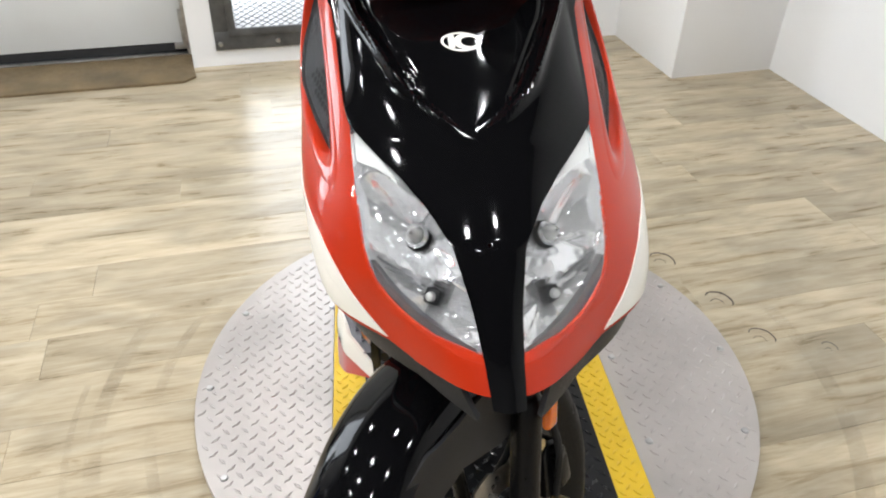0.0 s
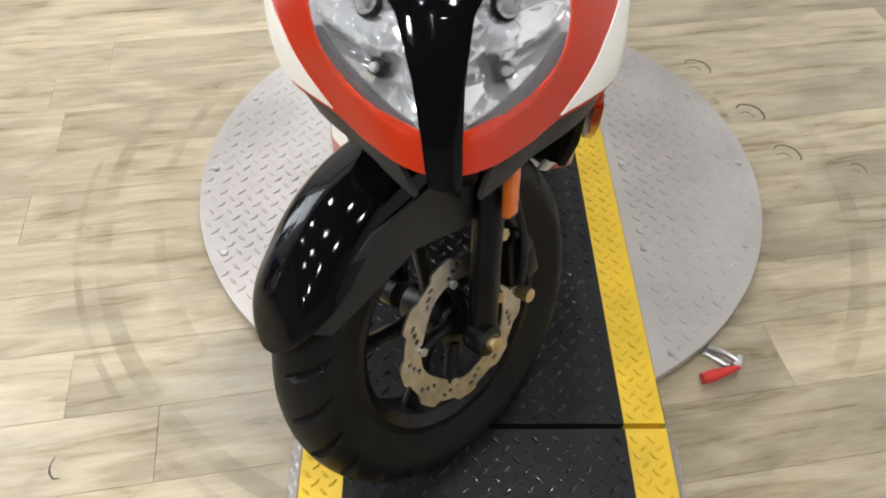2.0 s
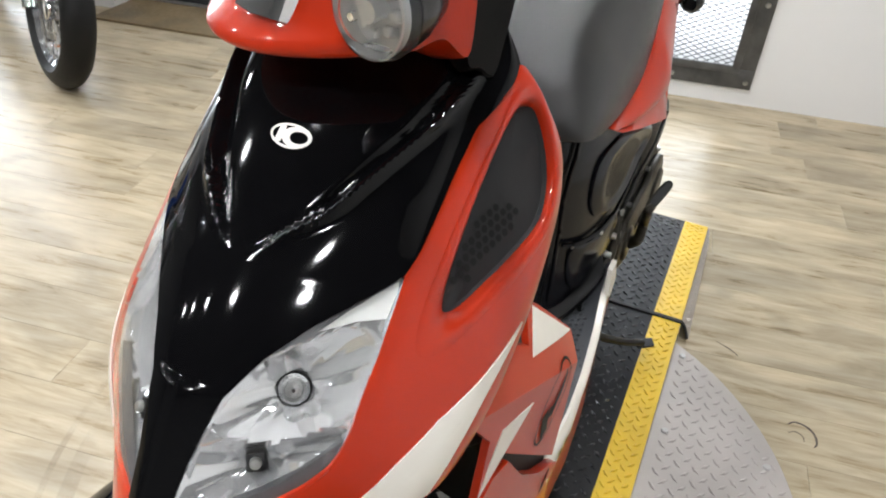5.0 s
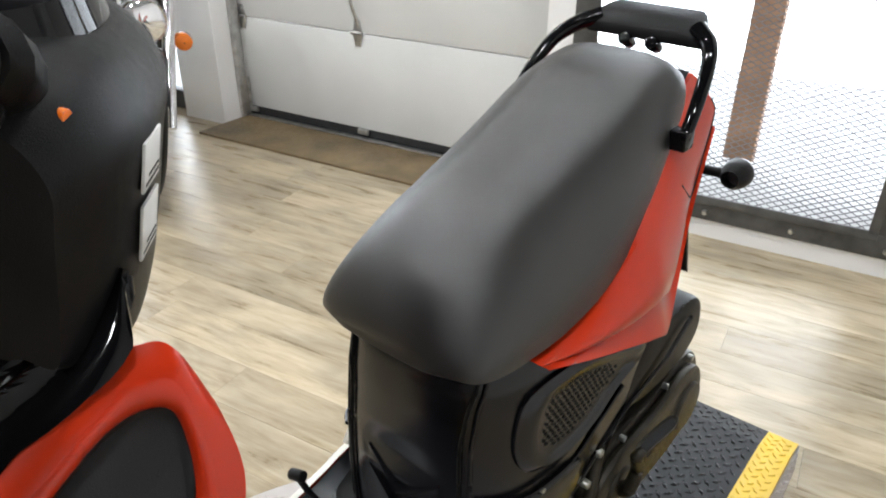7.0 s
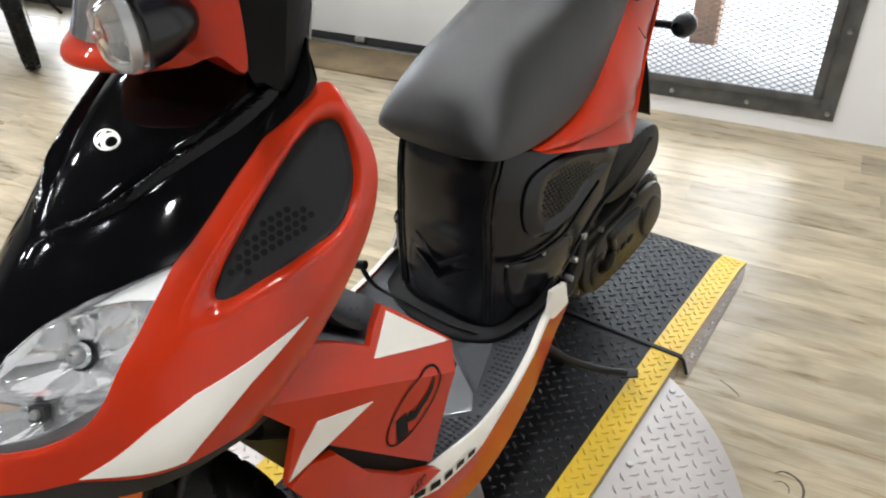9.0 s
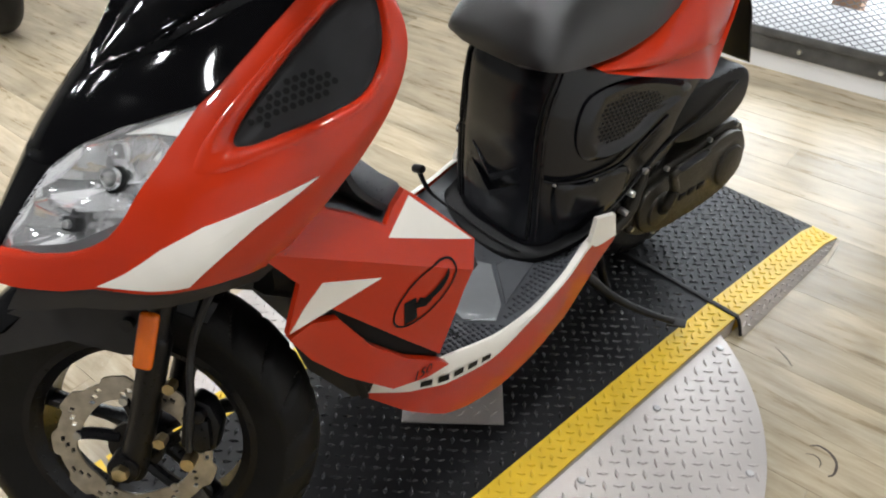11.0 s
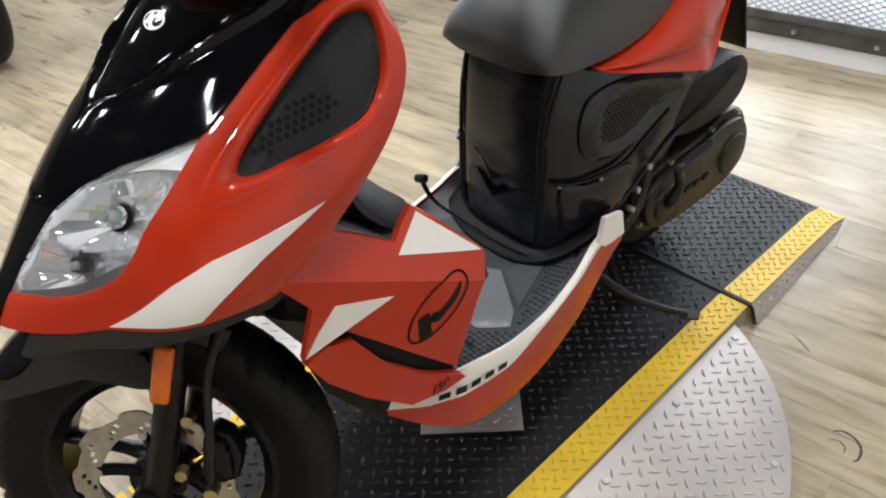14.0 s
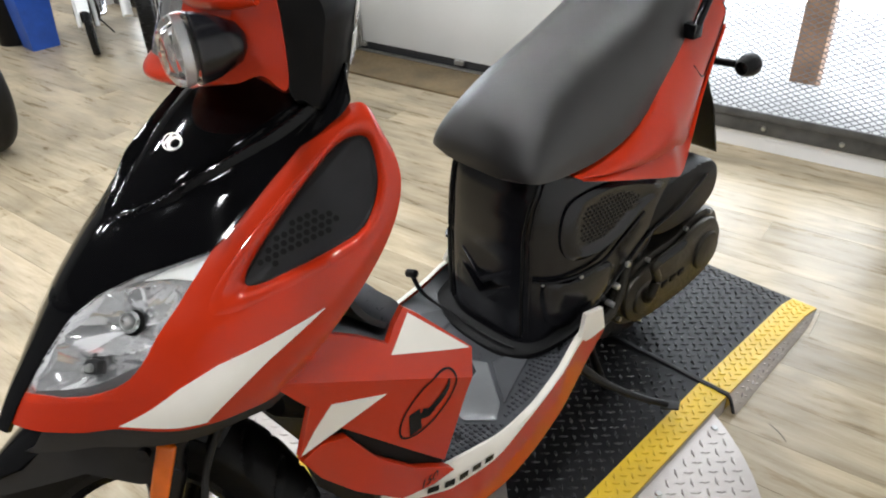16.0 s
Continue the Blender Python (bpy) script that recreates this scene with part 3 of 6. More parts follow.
def station(z):
    k = len(STATIONS)
    z = min(max(z, STATIONS[0][0] - 0.04), STATIONS[-1][0] + 0.02)
    i = 0
    while i < k - 2 and z > STATIONS[i + 1][0]:
        i += 1
    a, b = STATIONS[i], STATIONS[i + 1]
    h = b[0] - a[0]
    t = (z - a[0]) / h
    if t < 0 or t > 1:
        return [p + (q - p) * t for p, q in zip(a, b)]
    p0, p3 = STATIONS[max(i - 1, 0)], STATIONS[min(i + 2, k - 1)]
    out = []
    for j in range(8):
        m0 = (b[j] - p0[j]) / (b[0] - p0[0]) * h
        m1 = (p3[j] - a[j]) / (p3[0] - a[0]) * h
        out.append((2 * t ** 3 - 3 * t * t + 1) * a[j] + (t ** 3 - 2 * t * t + t) * m0 + (3 * t * t - 2 * t ** 3) * b[j] + (t ** 3 - t * t) * m1)
    return out


def shell0(s, z):
    c = station(z)
    p = [Vector((-c[2], c[3])), Vector((0, c[1])), Vector((c[2], c[3])), Vector((c[4], c[5])), Vector((c[6], c[7]))]
    p.append(p[4] * 2 - p[3])
    s = min(max(s, -0.2), 2.9999)
    i = max(int(s), 0)
    t = s - i
    a, b, d, e = p[i:i + 4]
    q = 0.5 * ((2 * b) + (d - a) * t + (2 * a - 5 * b + 4 * d - e) * t * t + (3 * b - a - 3 * d + e) * t ** 3)
    if 0 <= s < 1 and z > 0.87:
        k = min(1, (z - 0.87) / 0.05)
        flat = c[1] + (c[3] - c[1]) * s ** 2.3
        q.y += (flat - q.y) * k
    return Vector((q.x, q.y, z))


def shell(s, z, off=0.0, side=1):
    """Point of the fairing: s 0 centre, 1 headlamp edge, 2 shoulder, 3 rear edge; off metres outwards."""
    p = shell0(s, z)
    if off:
        n = (shell0(s + 0.03, z) - shell0(s - 0.03, z)).cross(shell0(s, z + 0.004) - shell0(s, z - 0.004))
        if n.length > 1e-12:
            n.normalize()
            if n.y > 0 and n.x < 0.5 or n.x < -0.2:
                n = -n
            p = p + n * off
    return Vector((p.x * side + 0.008 - 0.12 * (z - 0.68), p.y, p.z))


def lerp(table, v):
    """Straight-line table look-up: pairs of (argument, value)."""
    if v <= table[0][0]:
        return table[0][1]
    for (a, p), (b, q) in zip(table, table[1:]):
        if v <= b:
            return p + (q - p) * (v - a) / (b - a)
    return table[-1][1]



def patch(outline, fn, rings=(0.0, 0.35, 0.65, 0.88, 1.0), offs=None, thick=0.002, fine=4, smooth=False):
    """A star-shaped panel on a surface fn(a, b, off), with a rim going back by thick."""
    k = len(outline)
    if smooth:
        edge = [(p.x, p.y) for p in spline([(a, b, 0) for a, b in outline], fine, True)]
    else:
        edge = [(outline[i][0] + (outline[(i + 1) % k][0] - outline[i][0]) * j / fine, outline[i][1] + (outline[(i + 1) % k][1] - outline[i][1]) * j / fine) for i in range(k) for j in range(fine)]
    ca, cb = sum(e[0] for e in edge) / len(edge), sum(e[1] for e in edge) / len(edge)
    offs = offs or [0.0] * len(rings)
    bm = bmesh.new()
    prev = None
    for r, o in zip(rings, offs):
        if r == 0:
            prev = [bm.verts.new(fn(ca, cb, o))]
            continue
        ring = [bm.verts.new(fn(ca + (a - ca) * r, cb + (b - cb) * r, o)) for a, b in edge]
        m = len(ring)
        for j in range(m):
            if len(prev) == 1:
                bm.faces.new((prev[0], ring[j], ring[(j + 1) % m]))
            else:
                bm.faces.new((prev[j], ring[j], ring[(j + 1) % m], prev[(j + 1) % m]))
        prev = ring
    if thick:
        back = [bm.verts.new(fn(a, b, offs[-1] - thick)) for a, b in edge]
        m = len(back)
        for j in range(m):
            bm.faces.new((prev[j], back[j], back[(j + 1) % m], prev[(j + 1) % m]))
    bmesh.ops.recalc_face_normals(bm, faces=bm.faces[:])
    return bm


STEM = 0.150
LAMP_IN = [(0.705, STEM), (0.749, 0.185), (0.796, 0.263), (0.823, 0.41), (0.842, 0.59), (0.853, 0.76), (0.866, 0.98)]
LAMP_OUT = [(0.705, STEM), (0.706, 0.41), (0.713, 0.69), (0.724, 0.84), (0.736, 0.945), (0.750, 0.995), (0.765, 1.016), (0.815, 1.016), (0.866, 0.98)]
RED_IN = [(0.640, STEM)] + LAMP_OUT + [(0.880, 1.025), (0.900, 1.05), (0.930, 1.07), (0.958, 1.12), (0.980, 1.40), (1.000, 1.95)]
RED_LOW = [(0.0, 0.682), (0.10, 0.680), (0.46, 0.675), (0.80, 0.673), (1.07, 0.679), (2.05, 0.678), (2.5, 0.672), (3.0, 0.662)]
INSET = [(1.45, 0.825), (1.38, 0.850), (1.40, 0.888), (1.50, 0.930), (1.68, 0.953), (2.00, 0.962), (2.35, 0.957), (2.50, 0.938), (2.57, 0.905), (2.57, 0.870), (2.50, 0.848), (2.25, 0.838), (1.87, 0.827), (1.62, 0.820)]


def inside_poly(a, b, poly):
    hit = False
    for (x0, y0), (x1, y1) in zip(poly, poly[1:] + poly[:1]):
        if (y0 > b) != (y1 > b) and a < (x1 - x0) * (b - y0) / (y1 - y0) + x0:
            hit = not hit
    return hit


def inset_rim(side):
    """Red lip that rolls smoothly into the duct opening."""
    line = [(p.x, p.y) for p in spline([(a, b, 0) for a, b in INSET], 7, True)]
    rows = []
    for k, o in ((0.955, -0.016), (0.965, -0.012), (0.985, -0.0075), (1.02, -0.0038), (1.06, -0.0012), (1.10, 0.0005), (1.16, 0.0011), (1.22, 0.0009), (1.26, 0.0002)):
        r = [shell(2.0 + (a - 2.0) * k, 0.893 + (b - 0.893) * k, o, side) for a, b in line]
        rows.append(r + r[:1])
    return grid(rows)


def red_side(side):
    """Red flank from the lamp edge to the leg shield's rear edge, open where the grey inset sits."""
    bm = bmesh.new()
    nz, ns = 84, 60
    shrunk = [(2.0 + (a - 2.0) * 1.14, 0.893 + (b - 0.893) * 1.14) for a, b in INSET]
    v, w, uv = [], [], []
    for i in range(nz + 1):
        f = i / nz
        z0 = 0.655 + (0.998 - 0.655) * f
        s0 = lerp(RED_IN, z0)
        r, q, u = [], [], []
        for j in range(ns + 1):
            s = s0 + (3.0 - s0) * (j / ns) ** 1.15
            z = z0 + (lerp(RED_LOW, s) - 0.655) * (1 - f) ** 6 + (0.001 - 0.052 * max(0, s - 2) ** 4) * f ** 5
            roll, up = max(0.0, (s - 2.55) / 0.45), max(0.0, (f - 0.84) / 0.16)
            dip = -0.012 * roll * roll - 0.012 * up * up * min(1, max(0, (s - 1.1) / 0.3))
            p, b = shell(s, z, dip, side), shell(s, z, dip - 0.004, side)
            r.append(bm.verts.new(p))
            q.append(bm.verts.new(b))
            u.append((s, z))
        v.append(r)
        w.append(q)
        uv.append(u)
    for i in range(nz):
        for j in range(ns):
            s = (uv[i][j][0] + uv[i + 1][j + 1][0]) / 2
            z = (uv[i][j][1] + uv[i + 1][j + 1][1]) / 2
            if inside_poly(s, z, shrunk):
                continue
            bm.faces.new((v[i][j], v[i][j + 1], v[i + 1][j + 1], v[i + 1][j]))
            bm.faces.new((w[i][j], w[i + 1][j], w[i + 1][j + 1], w[i][j + 1]))
    for a, b in [((0, j), (0, j + 1)) for j in range(ns)] + [((nz, j), (nz, j + 1)) for j in range(ns)] + [((i, 0), (i + 1, 0)) for i in range(nz)] + [((i, ns), (i + 1, ns)) for i in range(nz)]:
        bm.faces.new((v[a[0]][a[1]], w[a[0]][a[1]], w[b[0]][b[1]], v[b[0]][b[1]]))
    bmesh.ops.recalc_face_normals(bm, faces=bm.faces[:])
    return bm


VEE = [(0.880, 0.0), (0.898, 0.23), (0.914, 0.41), (0.946, 0.61), (0.966, 0.75), (1.0, 0.90), (1.04, 1.0)]
HOOD_OUT = [(0.64, STEM), (0.705, STEM)] + LAMP_IN[1:] + [(0.880, 1.025), (0.900, 1.05), (0.930, 1.07), (0.958, 1.12), (0.980, 1.40), (1.000, 1.95), (1.05, 1.95)]


def hood_relief(s, z):
    """Raised lip and groove of the centre vee, and the crowned field inside it."""
    o = 0.0
    if z > 0.880:
        k = min(1, (z - 0.880) / 0.04)
        d = (s - lerp(VEE, z)) / 0.060
        field = 1 / (1 + math.exp(3.2 * d))
        o = k * (-0.0120 * field - 0.0050 * math.exp(-(d + 0.9) ** 2 * 2.0) + 0.0085 * math.exp(-(d - 0.9) ** 2 * 1.4))
        o += k * 0.0100 * field * math.sin(math.pi * min(1, (z - 0.880) / 0.16))
    return o + 0.0022


def hood():
    """Gloss black nose stem and hood, with a sunken centre vee under a raised lip."""
    rows, back = [], []
    nz, ns = 110, 60
    for i in range(nz + 1):
        z = 0.668 + (1.040 - 0.668) * i / nz
        so = lerp(HOOD_OUT, z)
        r, b = [], []
        for j in range(-ns, ns + 1):
            s = abs(j) / ns * so
            o = hood_relief(s, z) + (0.004 * (1 - s / so) if z < 0.80 else 0.0)
            r.append(shell(s, z, o, 1 if j >= 0 else -1))
            b.append(shell(s, z, o - 0.006, 1 if j >= 0 else -1))
        rows.append(r)
        back.append(b)
    return grid(rows, back)


part("front_hood", hood(), GLOSS, scooter, "gloss black nose and hood with a sunken vee")
WHITE = [(1.06, 0.6825), (1.25, 0.704), (1.48, 0.731), (1.73, 0.751), (2.15, 0.765), (2.52, 0.774), (2.27, 0.739), (2.15, 0.708), (2.04, 0.684), (1.5, 0.684)]
for side in (1, -1):
    part("side_fairing", red_side(side), RED, scooter, "glossy red front fairing and leg shield")
    part("duct_rim", inset_rim(side), RED, scooter)
    part("white_flash", patch(WHITE, lambda a, b, o: shell(a, b, o + 0.0017, side), (0, 0.2, 0.4, 0.6, 0.8, 1.0), thick=0.0017, fine=8), STICKER, scooter, "cream white sticker flash")
    # flat black duct cover sunk into the rim; black hexagons paint its holes' shade
    lip = [shell(p.x, p.y, -0.009, side) for p in spline([(a, b, 0) for a, b in INSET], 5, True)]
    mid = sum(lip, Vector()) / len(lip)
    low, high = min(lip, key=lambda p: p.z), max(lip, key=lambda p: p.z)
    along = (high - low).normalized()
    out = Vector((side * 0.80, -0.52, 0.30))
    out = (out - along * out.dot(along)).normalized()
    across = out.cross(along)
    sunk = mid - out * 0.004
    flat = [p - out * (p - sunk).dot(out) for p in lip]
    mesh = bmesh.new()
    rings = [[mesh.verts.new(p) for p in lip], [mesh.verts.new(f + (mid - f) * 0.03 + out * 0.002) for f in flat], [mesh.verts.new(f + (mid - f) * 0.09 - out * 0.002) for f in flat], [mesh.verts.new(sunk + (f - sunk) * 0.45) for f in flat]]
    n = len(lip)
    for a, b in zip(rings, rings[1:]):
        for k in range(n):
            mesh.faces.new((a[k], a[(k + 1) % n], b[(k + 1) % n], b[k]))
    mesh.faces.new(rings[-1])
    bmesh.ops.recalc_face_normals(mesh, faces=mesh.faces[:])
    ins = part("duct_cover", mesh, GREYP, scooter, "dark grey plastic duct cover")
    holes = bmesh.new()
    size = (high - low).length
    field = [(a * size, -side * b * size) for a, b in ((-0.045, -0.070), (0.035, 0.095), (-0.10, 0.090), (-0.41, -0.055), (-0.43, -0.120), (-0.21, -0.115))]
    for i in range(16):
        for j in range(-9, 10):
            u, v = -0.46 * size + 0.0094 * i, 0.0112 * (j + 0.5 * (i % 2))
            c = sunk + along * u + across * v + out * 0.0012
            if inside_poly(u, v, field):
                holes.faces.new([holes.verts.new(c + along * (0.0044 * math.cos(6.283 * k / 6)) + across * (0.0044 * math.sin(6.283 * k / 6))) for k in range(6)])
    bmesh.ops.recalc_face_normals(holes, faces=holes.faces[:])
    tagged(part("grille_hole_field", holes, INK_SHADE, ins, "rows of small black hexagons for the shaded grille holes", smooth=False), kind="stuff")

# ---- headlamps ----


def lamp_grid(side, off, shrink=0.0, nz=26, ns=12):
    rows = []
    for i in range(nz + 1):
        z = 0.7058 + (0.8645 - 0.7058) * i / nz
        a, b = lerp(LAMP_IN, z), lerp(LAMP_OUT, z)
        m = (a + b) / 2
        rows.append([shell(m + (a - m + (b - a) * j / ns) * (1 - shrink), z, off, side) for j in range(ns + 1)])
    return rows


def reflector_depth(u, z):
    """Depth behind the lens: a flat upper plate, two fluted bowls with a shelf between, a lower ledge."""
    for uc, zc, ru, rz, deep in ((0.50, 0.800, 0.62, 0.037, 0.040), (0.52, 0.744, 0.66, 0.031, 0.030)):
        d = ((u - uc) / ru) ** 2 + ((z - zc) / rz) ** 2
        if d < 1:
            flute = 0.0004 * math.sin(14 * math.atan2((z - zc) / rz, (u - uc) / ru)) * d * (1 - d) * 4
            return -0.009 - deep * (1 - d) ** 0.9 + flute
    return -0.009


def lamp_sheet(side, back):
    rows = []
    for i in range(73):
        z = 0.7058 + (0.8645 - 0.7058) * i / 72
        a, b = lerp(LAMP_IN, z), lerp(LAMP_OUT, z)
        rows.append([shell(a + (b - a) * j / 36, z, reflector_depth(j / 36, z) - back, side) for j in range(37)])
    return rows


for side in (1, -1):
    lamp = part("headlamp", grid(lamp_sheet(side, 0.0), lamp_sheet(side, 0.003)), SILVER, scooter, "silver twin-bowl headlamp reflector behind a clear lens")
    top, bot = lamp_grid(side, 0.0), lamp_grid(side, -0.052)
    for col in (0, -1):
        part("housing_wall", grid([[r[col] for r in top], [r[col] for r in bot]]), SILVER, lamp)
    lens = part("lens", grid(lamp_grid(side, 0.001), lamp_grid(side, -0.0015)), CLEAR, lamp, "clear polycarbonate lens")
    lens.visible_shadow = False
    part("upper_plate", patch([(0.62, 0.8375), (0.80, 0.8405), (0.985, 0.8385), (0.985, 0.856), (0.965, 0.8625), (0.86, 0.857), (0.74, 0.849)], lambda a, b, o: shell(a, b, o - 0.0065, side), thick=0.004, fine=3), LABEL, lamp, "pale silver plate above the bowls")
    part("garnish", patch([(0.20, 0.7045), (0.43, 0.7070), (0.69, 0.7145), (0.86, 0.7260), (0.97, 0.7430), (0.995, 0.758), (0.93, 0.751), (0.80, 0.738), (0.62, 0.7275), (0.42, 0.7205), (0.22, 0.7175)], lambda a, b, o: shell(a, b, o - 0.006, side), thick=0.010, fine=3), GARNISH, lamp, "smoked grey lower garnish")
    for s, z, big in ((0.61, 0.800, True), (0.54, 0.747, False)):
        c, f = shell(s, z, -0.046 if big else -0.036, side), shell(s, z, 0.0, side)
        m = Matrix.Translation(c) @ (f - c).to_track_quat("X", "Z").to_matrix().to_4x4()
        for k in range(7 if big else 4):
            q = 6.28318 * k / (7 if big else 4) + (0.35 if side > 0 else 0.1)
            part("reflector_vane", box(0.002, 0.017, 0.015, 0.040 if big else 0.032, -0.001, 0.001, 0.0004), SILVER, lamp, m=m @ Matrix.Rotation(q, 4, "X") @ Matrix.Rotation(radians(22), 4, "Z") @ Matrix.Rotation(radians(35), 4, "Y"))
        if big:
            # black disc paints the shade in the bulb's hole
            part("bulb_hole", cyl((-0.004, 0, 0), (0.004, 0, 0), 0.017, seg=24), INK_SHADE, lamp, "black disc for the shaded hole round the bulb", m)
            part("bulb_ring", lathe([(0.013, 0.004), (0.015, 0.012), (0.012, 0.016), (0.009, 0.014), (0.009, 0.004)], 24), CHROME, lamp, "bright bulb shield ring", m)
            part("bulb", lathe([(0.008, 0.0), (0.0085, 0.016), (0.006, 0.024), (0.002, 0.027), (0.002, 0.0)], 18), ZINC, lamp, "capped headlamp bulb", m)
        else:
            part("bulb_socket", box(0.0, 0.016, -0.0095, 0.0095, -0.0095, 0.0095, 0.003), GREYP, lamp, "dark square bulb holder", m)
            part("bulb", cyl((0.015, 0, 0), (0.022, 0, 0), 0.006, 0.005, 14, bev=0.001), ZINC, lamp, "small side lamp bulb", m)

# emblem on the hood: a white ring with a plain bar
emb = bmesh.new()


def vee_pt(x, z, o=0.0):
    s = x / max(0.05, station(z)[2])
    return shell(abs(s), z, hood_relief(abs(s), z) + o, 1 if x >= 0 else -1)


for k in range(40):
    a0, a1 = 6.28318 * k / 40, 6.28318 * (k + 1) / 40
    q = [(0.0232, 0.0072, a0), (0.0232, 0.0072, a1), (0.0204, 0.0058, a1), (0.0204, 0.0058, a0)]
    emb.faces.new([emb.verts.new(vee_pt(rx * math.cos(a), 0.952 + rz * math.sin(a), 0.0012)) for rx, rz, a in q])
for k in range(24):
    a0, a1 = 6.28318 * k / 24, 6.28318 * (k + 1) / 24
    q = [(0.0055, 0.0150, 0.0058, a0), (0.0055, 0.0150, 0.0058, a1), (0.0095, 0.0100, 0.0036, a1), (0.0095, 0.0100, 0.0036, a0)]
    emb.faces.new([emb.verts.new(vee_pt(c + rx * math.cos(a), 0.952 + rz * math.sin(a), 0.0013)) for c, rx, rz, a in q])
for k in range(4):
    z0, z1 = 0.9472 + 0.0024 * k, 0.9472 + 0.0024 * (k + 1)
    emb.faces.new([emb.verts.new(vee_pt(x, z, 0.0014)) for x, z in ((-0.0150, z0), (-0.0080, z0), (-0.0080, z1), (-0.0150, z1))])
bmesh.ops.recalc_face_normals(emb, faces=emb.faces[:])
part("hood_emblem", emb, STICKER, scooter, "white oval emblem", smooth=False)

# inner leg shield and dark chin under the fairing
rows = []
for i in range(15):
    z = 0.32 + (0.955 - 0.32) * i / 14
    c = station(max(z, 0.66))
    w, y = (c[6] - 0.060, c[7] - 0.050) if z > 0.66 else (0.17, -0.38)
    rows.append([(0.008 - 0.12 * (z - 0.68) + w * math.sin(a), y + 0.03 * math.cos(a) ** 2 - (0.10 * (0.66 - z) * -1.6 if z < 0.66 else 0), z) for a in [math.pi * (j / 16 - 0.5) for j in range(17)]])
part("inner_leg_shield", grid(rows, [[(x * 0.97, y - 0.012, z) for x, y, z in r] for r in rows]), PLASTIC, scooter, "matt black inner leg shield")
for side in (1, -1):
    ch = [[shell(s, lerp(RED_LOW, s) - d, -0.004 - max(0, d) * 0.25, side) for s in [0.45 + 2.5 * j / 20 for j in range(21)]] for d in (-0.010, 0.0, 0.014, 0.032)]
    part("chin_guard", grid(ch, [[p + Vector((-side * 0.004, 0.006, 0.002)) for p in r] for r in ch]), WINGP, scooter, "dark grey chin under the fairing")
top = loft([[Vector((w * math.cos(a), y + 0.05 * math.sin(a), z)) for a in [6.28318 * k / 20 for k in range(20)]] for w, y, z in ((0.125, -0.24, 1.012), (0.115, -0.235, 1.030), (0.09, -0.225, 1.042), (0.055, -0.21, 1.046))])
part("cowl_top", top, GLOSS, scooter, "gloss black cowl below the handlebar")
part("inner_fender", loft([[(-0.09, -0.60, 0.64), (0.09, -0.60, 0.64), (0.09, -0.42, 0.64), (-0.09, -0.42, 0.64)], [(-0.08, -0.43, 0.52), (0.08, -0.43, 0.52), (0.10, -0.34, 0.50), (-0.10, -0.34, 0.50)], [(-0.09, -0.32, 0.30), (0.09, -0.32, 0.30), (0.11, -0.23, 0.28), (-0.11, -0.23, 0.28)], [(-0.09, -0.20, 0.16), (0.09, -0.20, 0.16), (0.11, -0.10, 0.16), (-0.11, -0.10, 0.16)]]), SATIN, scooter, "black inner mudguard")

# ---- lower side panels ----


def flank(y, z, off=0.0, side=1):
    crease = 0.662 - 0.54 * (y + 0.41)
    d = z - crease
    x = 0.229 + 0.016 * min(1, max(0, (y + 0.46) / 0.30))
    x -= 0.42 * max(0, d)
    x -= 0.05 * max(0, -d)
    return Vector((side * (x - (0.022 if side > 0 else 0.034) + off) + 0.008 - 0.12 * (z - 0.68), y, z))


UPPER = [(-0.475, 0.700), (-0.415, 0.762), (-0.362, 0.768), (-0.356, 0.716), (-0.346, 0.694), (-0.307, 0.670), (-0.264, 0.637), (-0.240, 0.653), (-0.211, 0.665), (-0.190, 0.645), (-0.106, 0.547), (-0.150, 0.480), (-0.205, 0.372), (-0.262, 0.432), (-0.380, 0.560), (-0.449, 0.546), (-0.418, 0.620), (-0.450, 0.668)]
LOWER = [(-0.449, 0.540), (-0.415, 0.552), (-0.372, 0.538), (-0.328, 0.462), (-0.268, 0.400), (-0.205, 0.358), (-0.190, 0.342), (-0.235, 0.338), (-0.300, 0.352), (-0.375, 0.425), (-0.425, 0.490)]


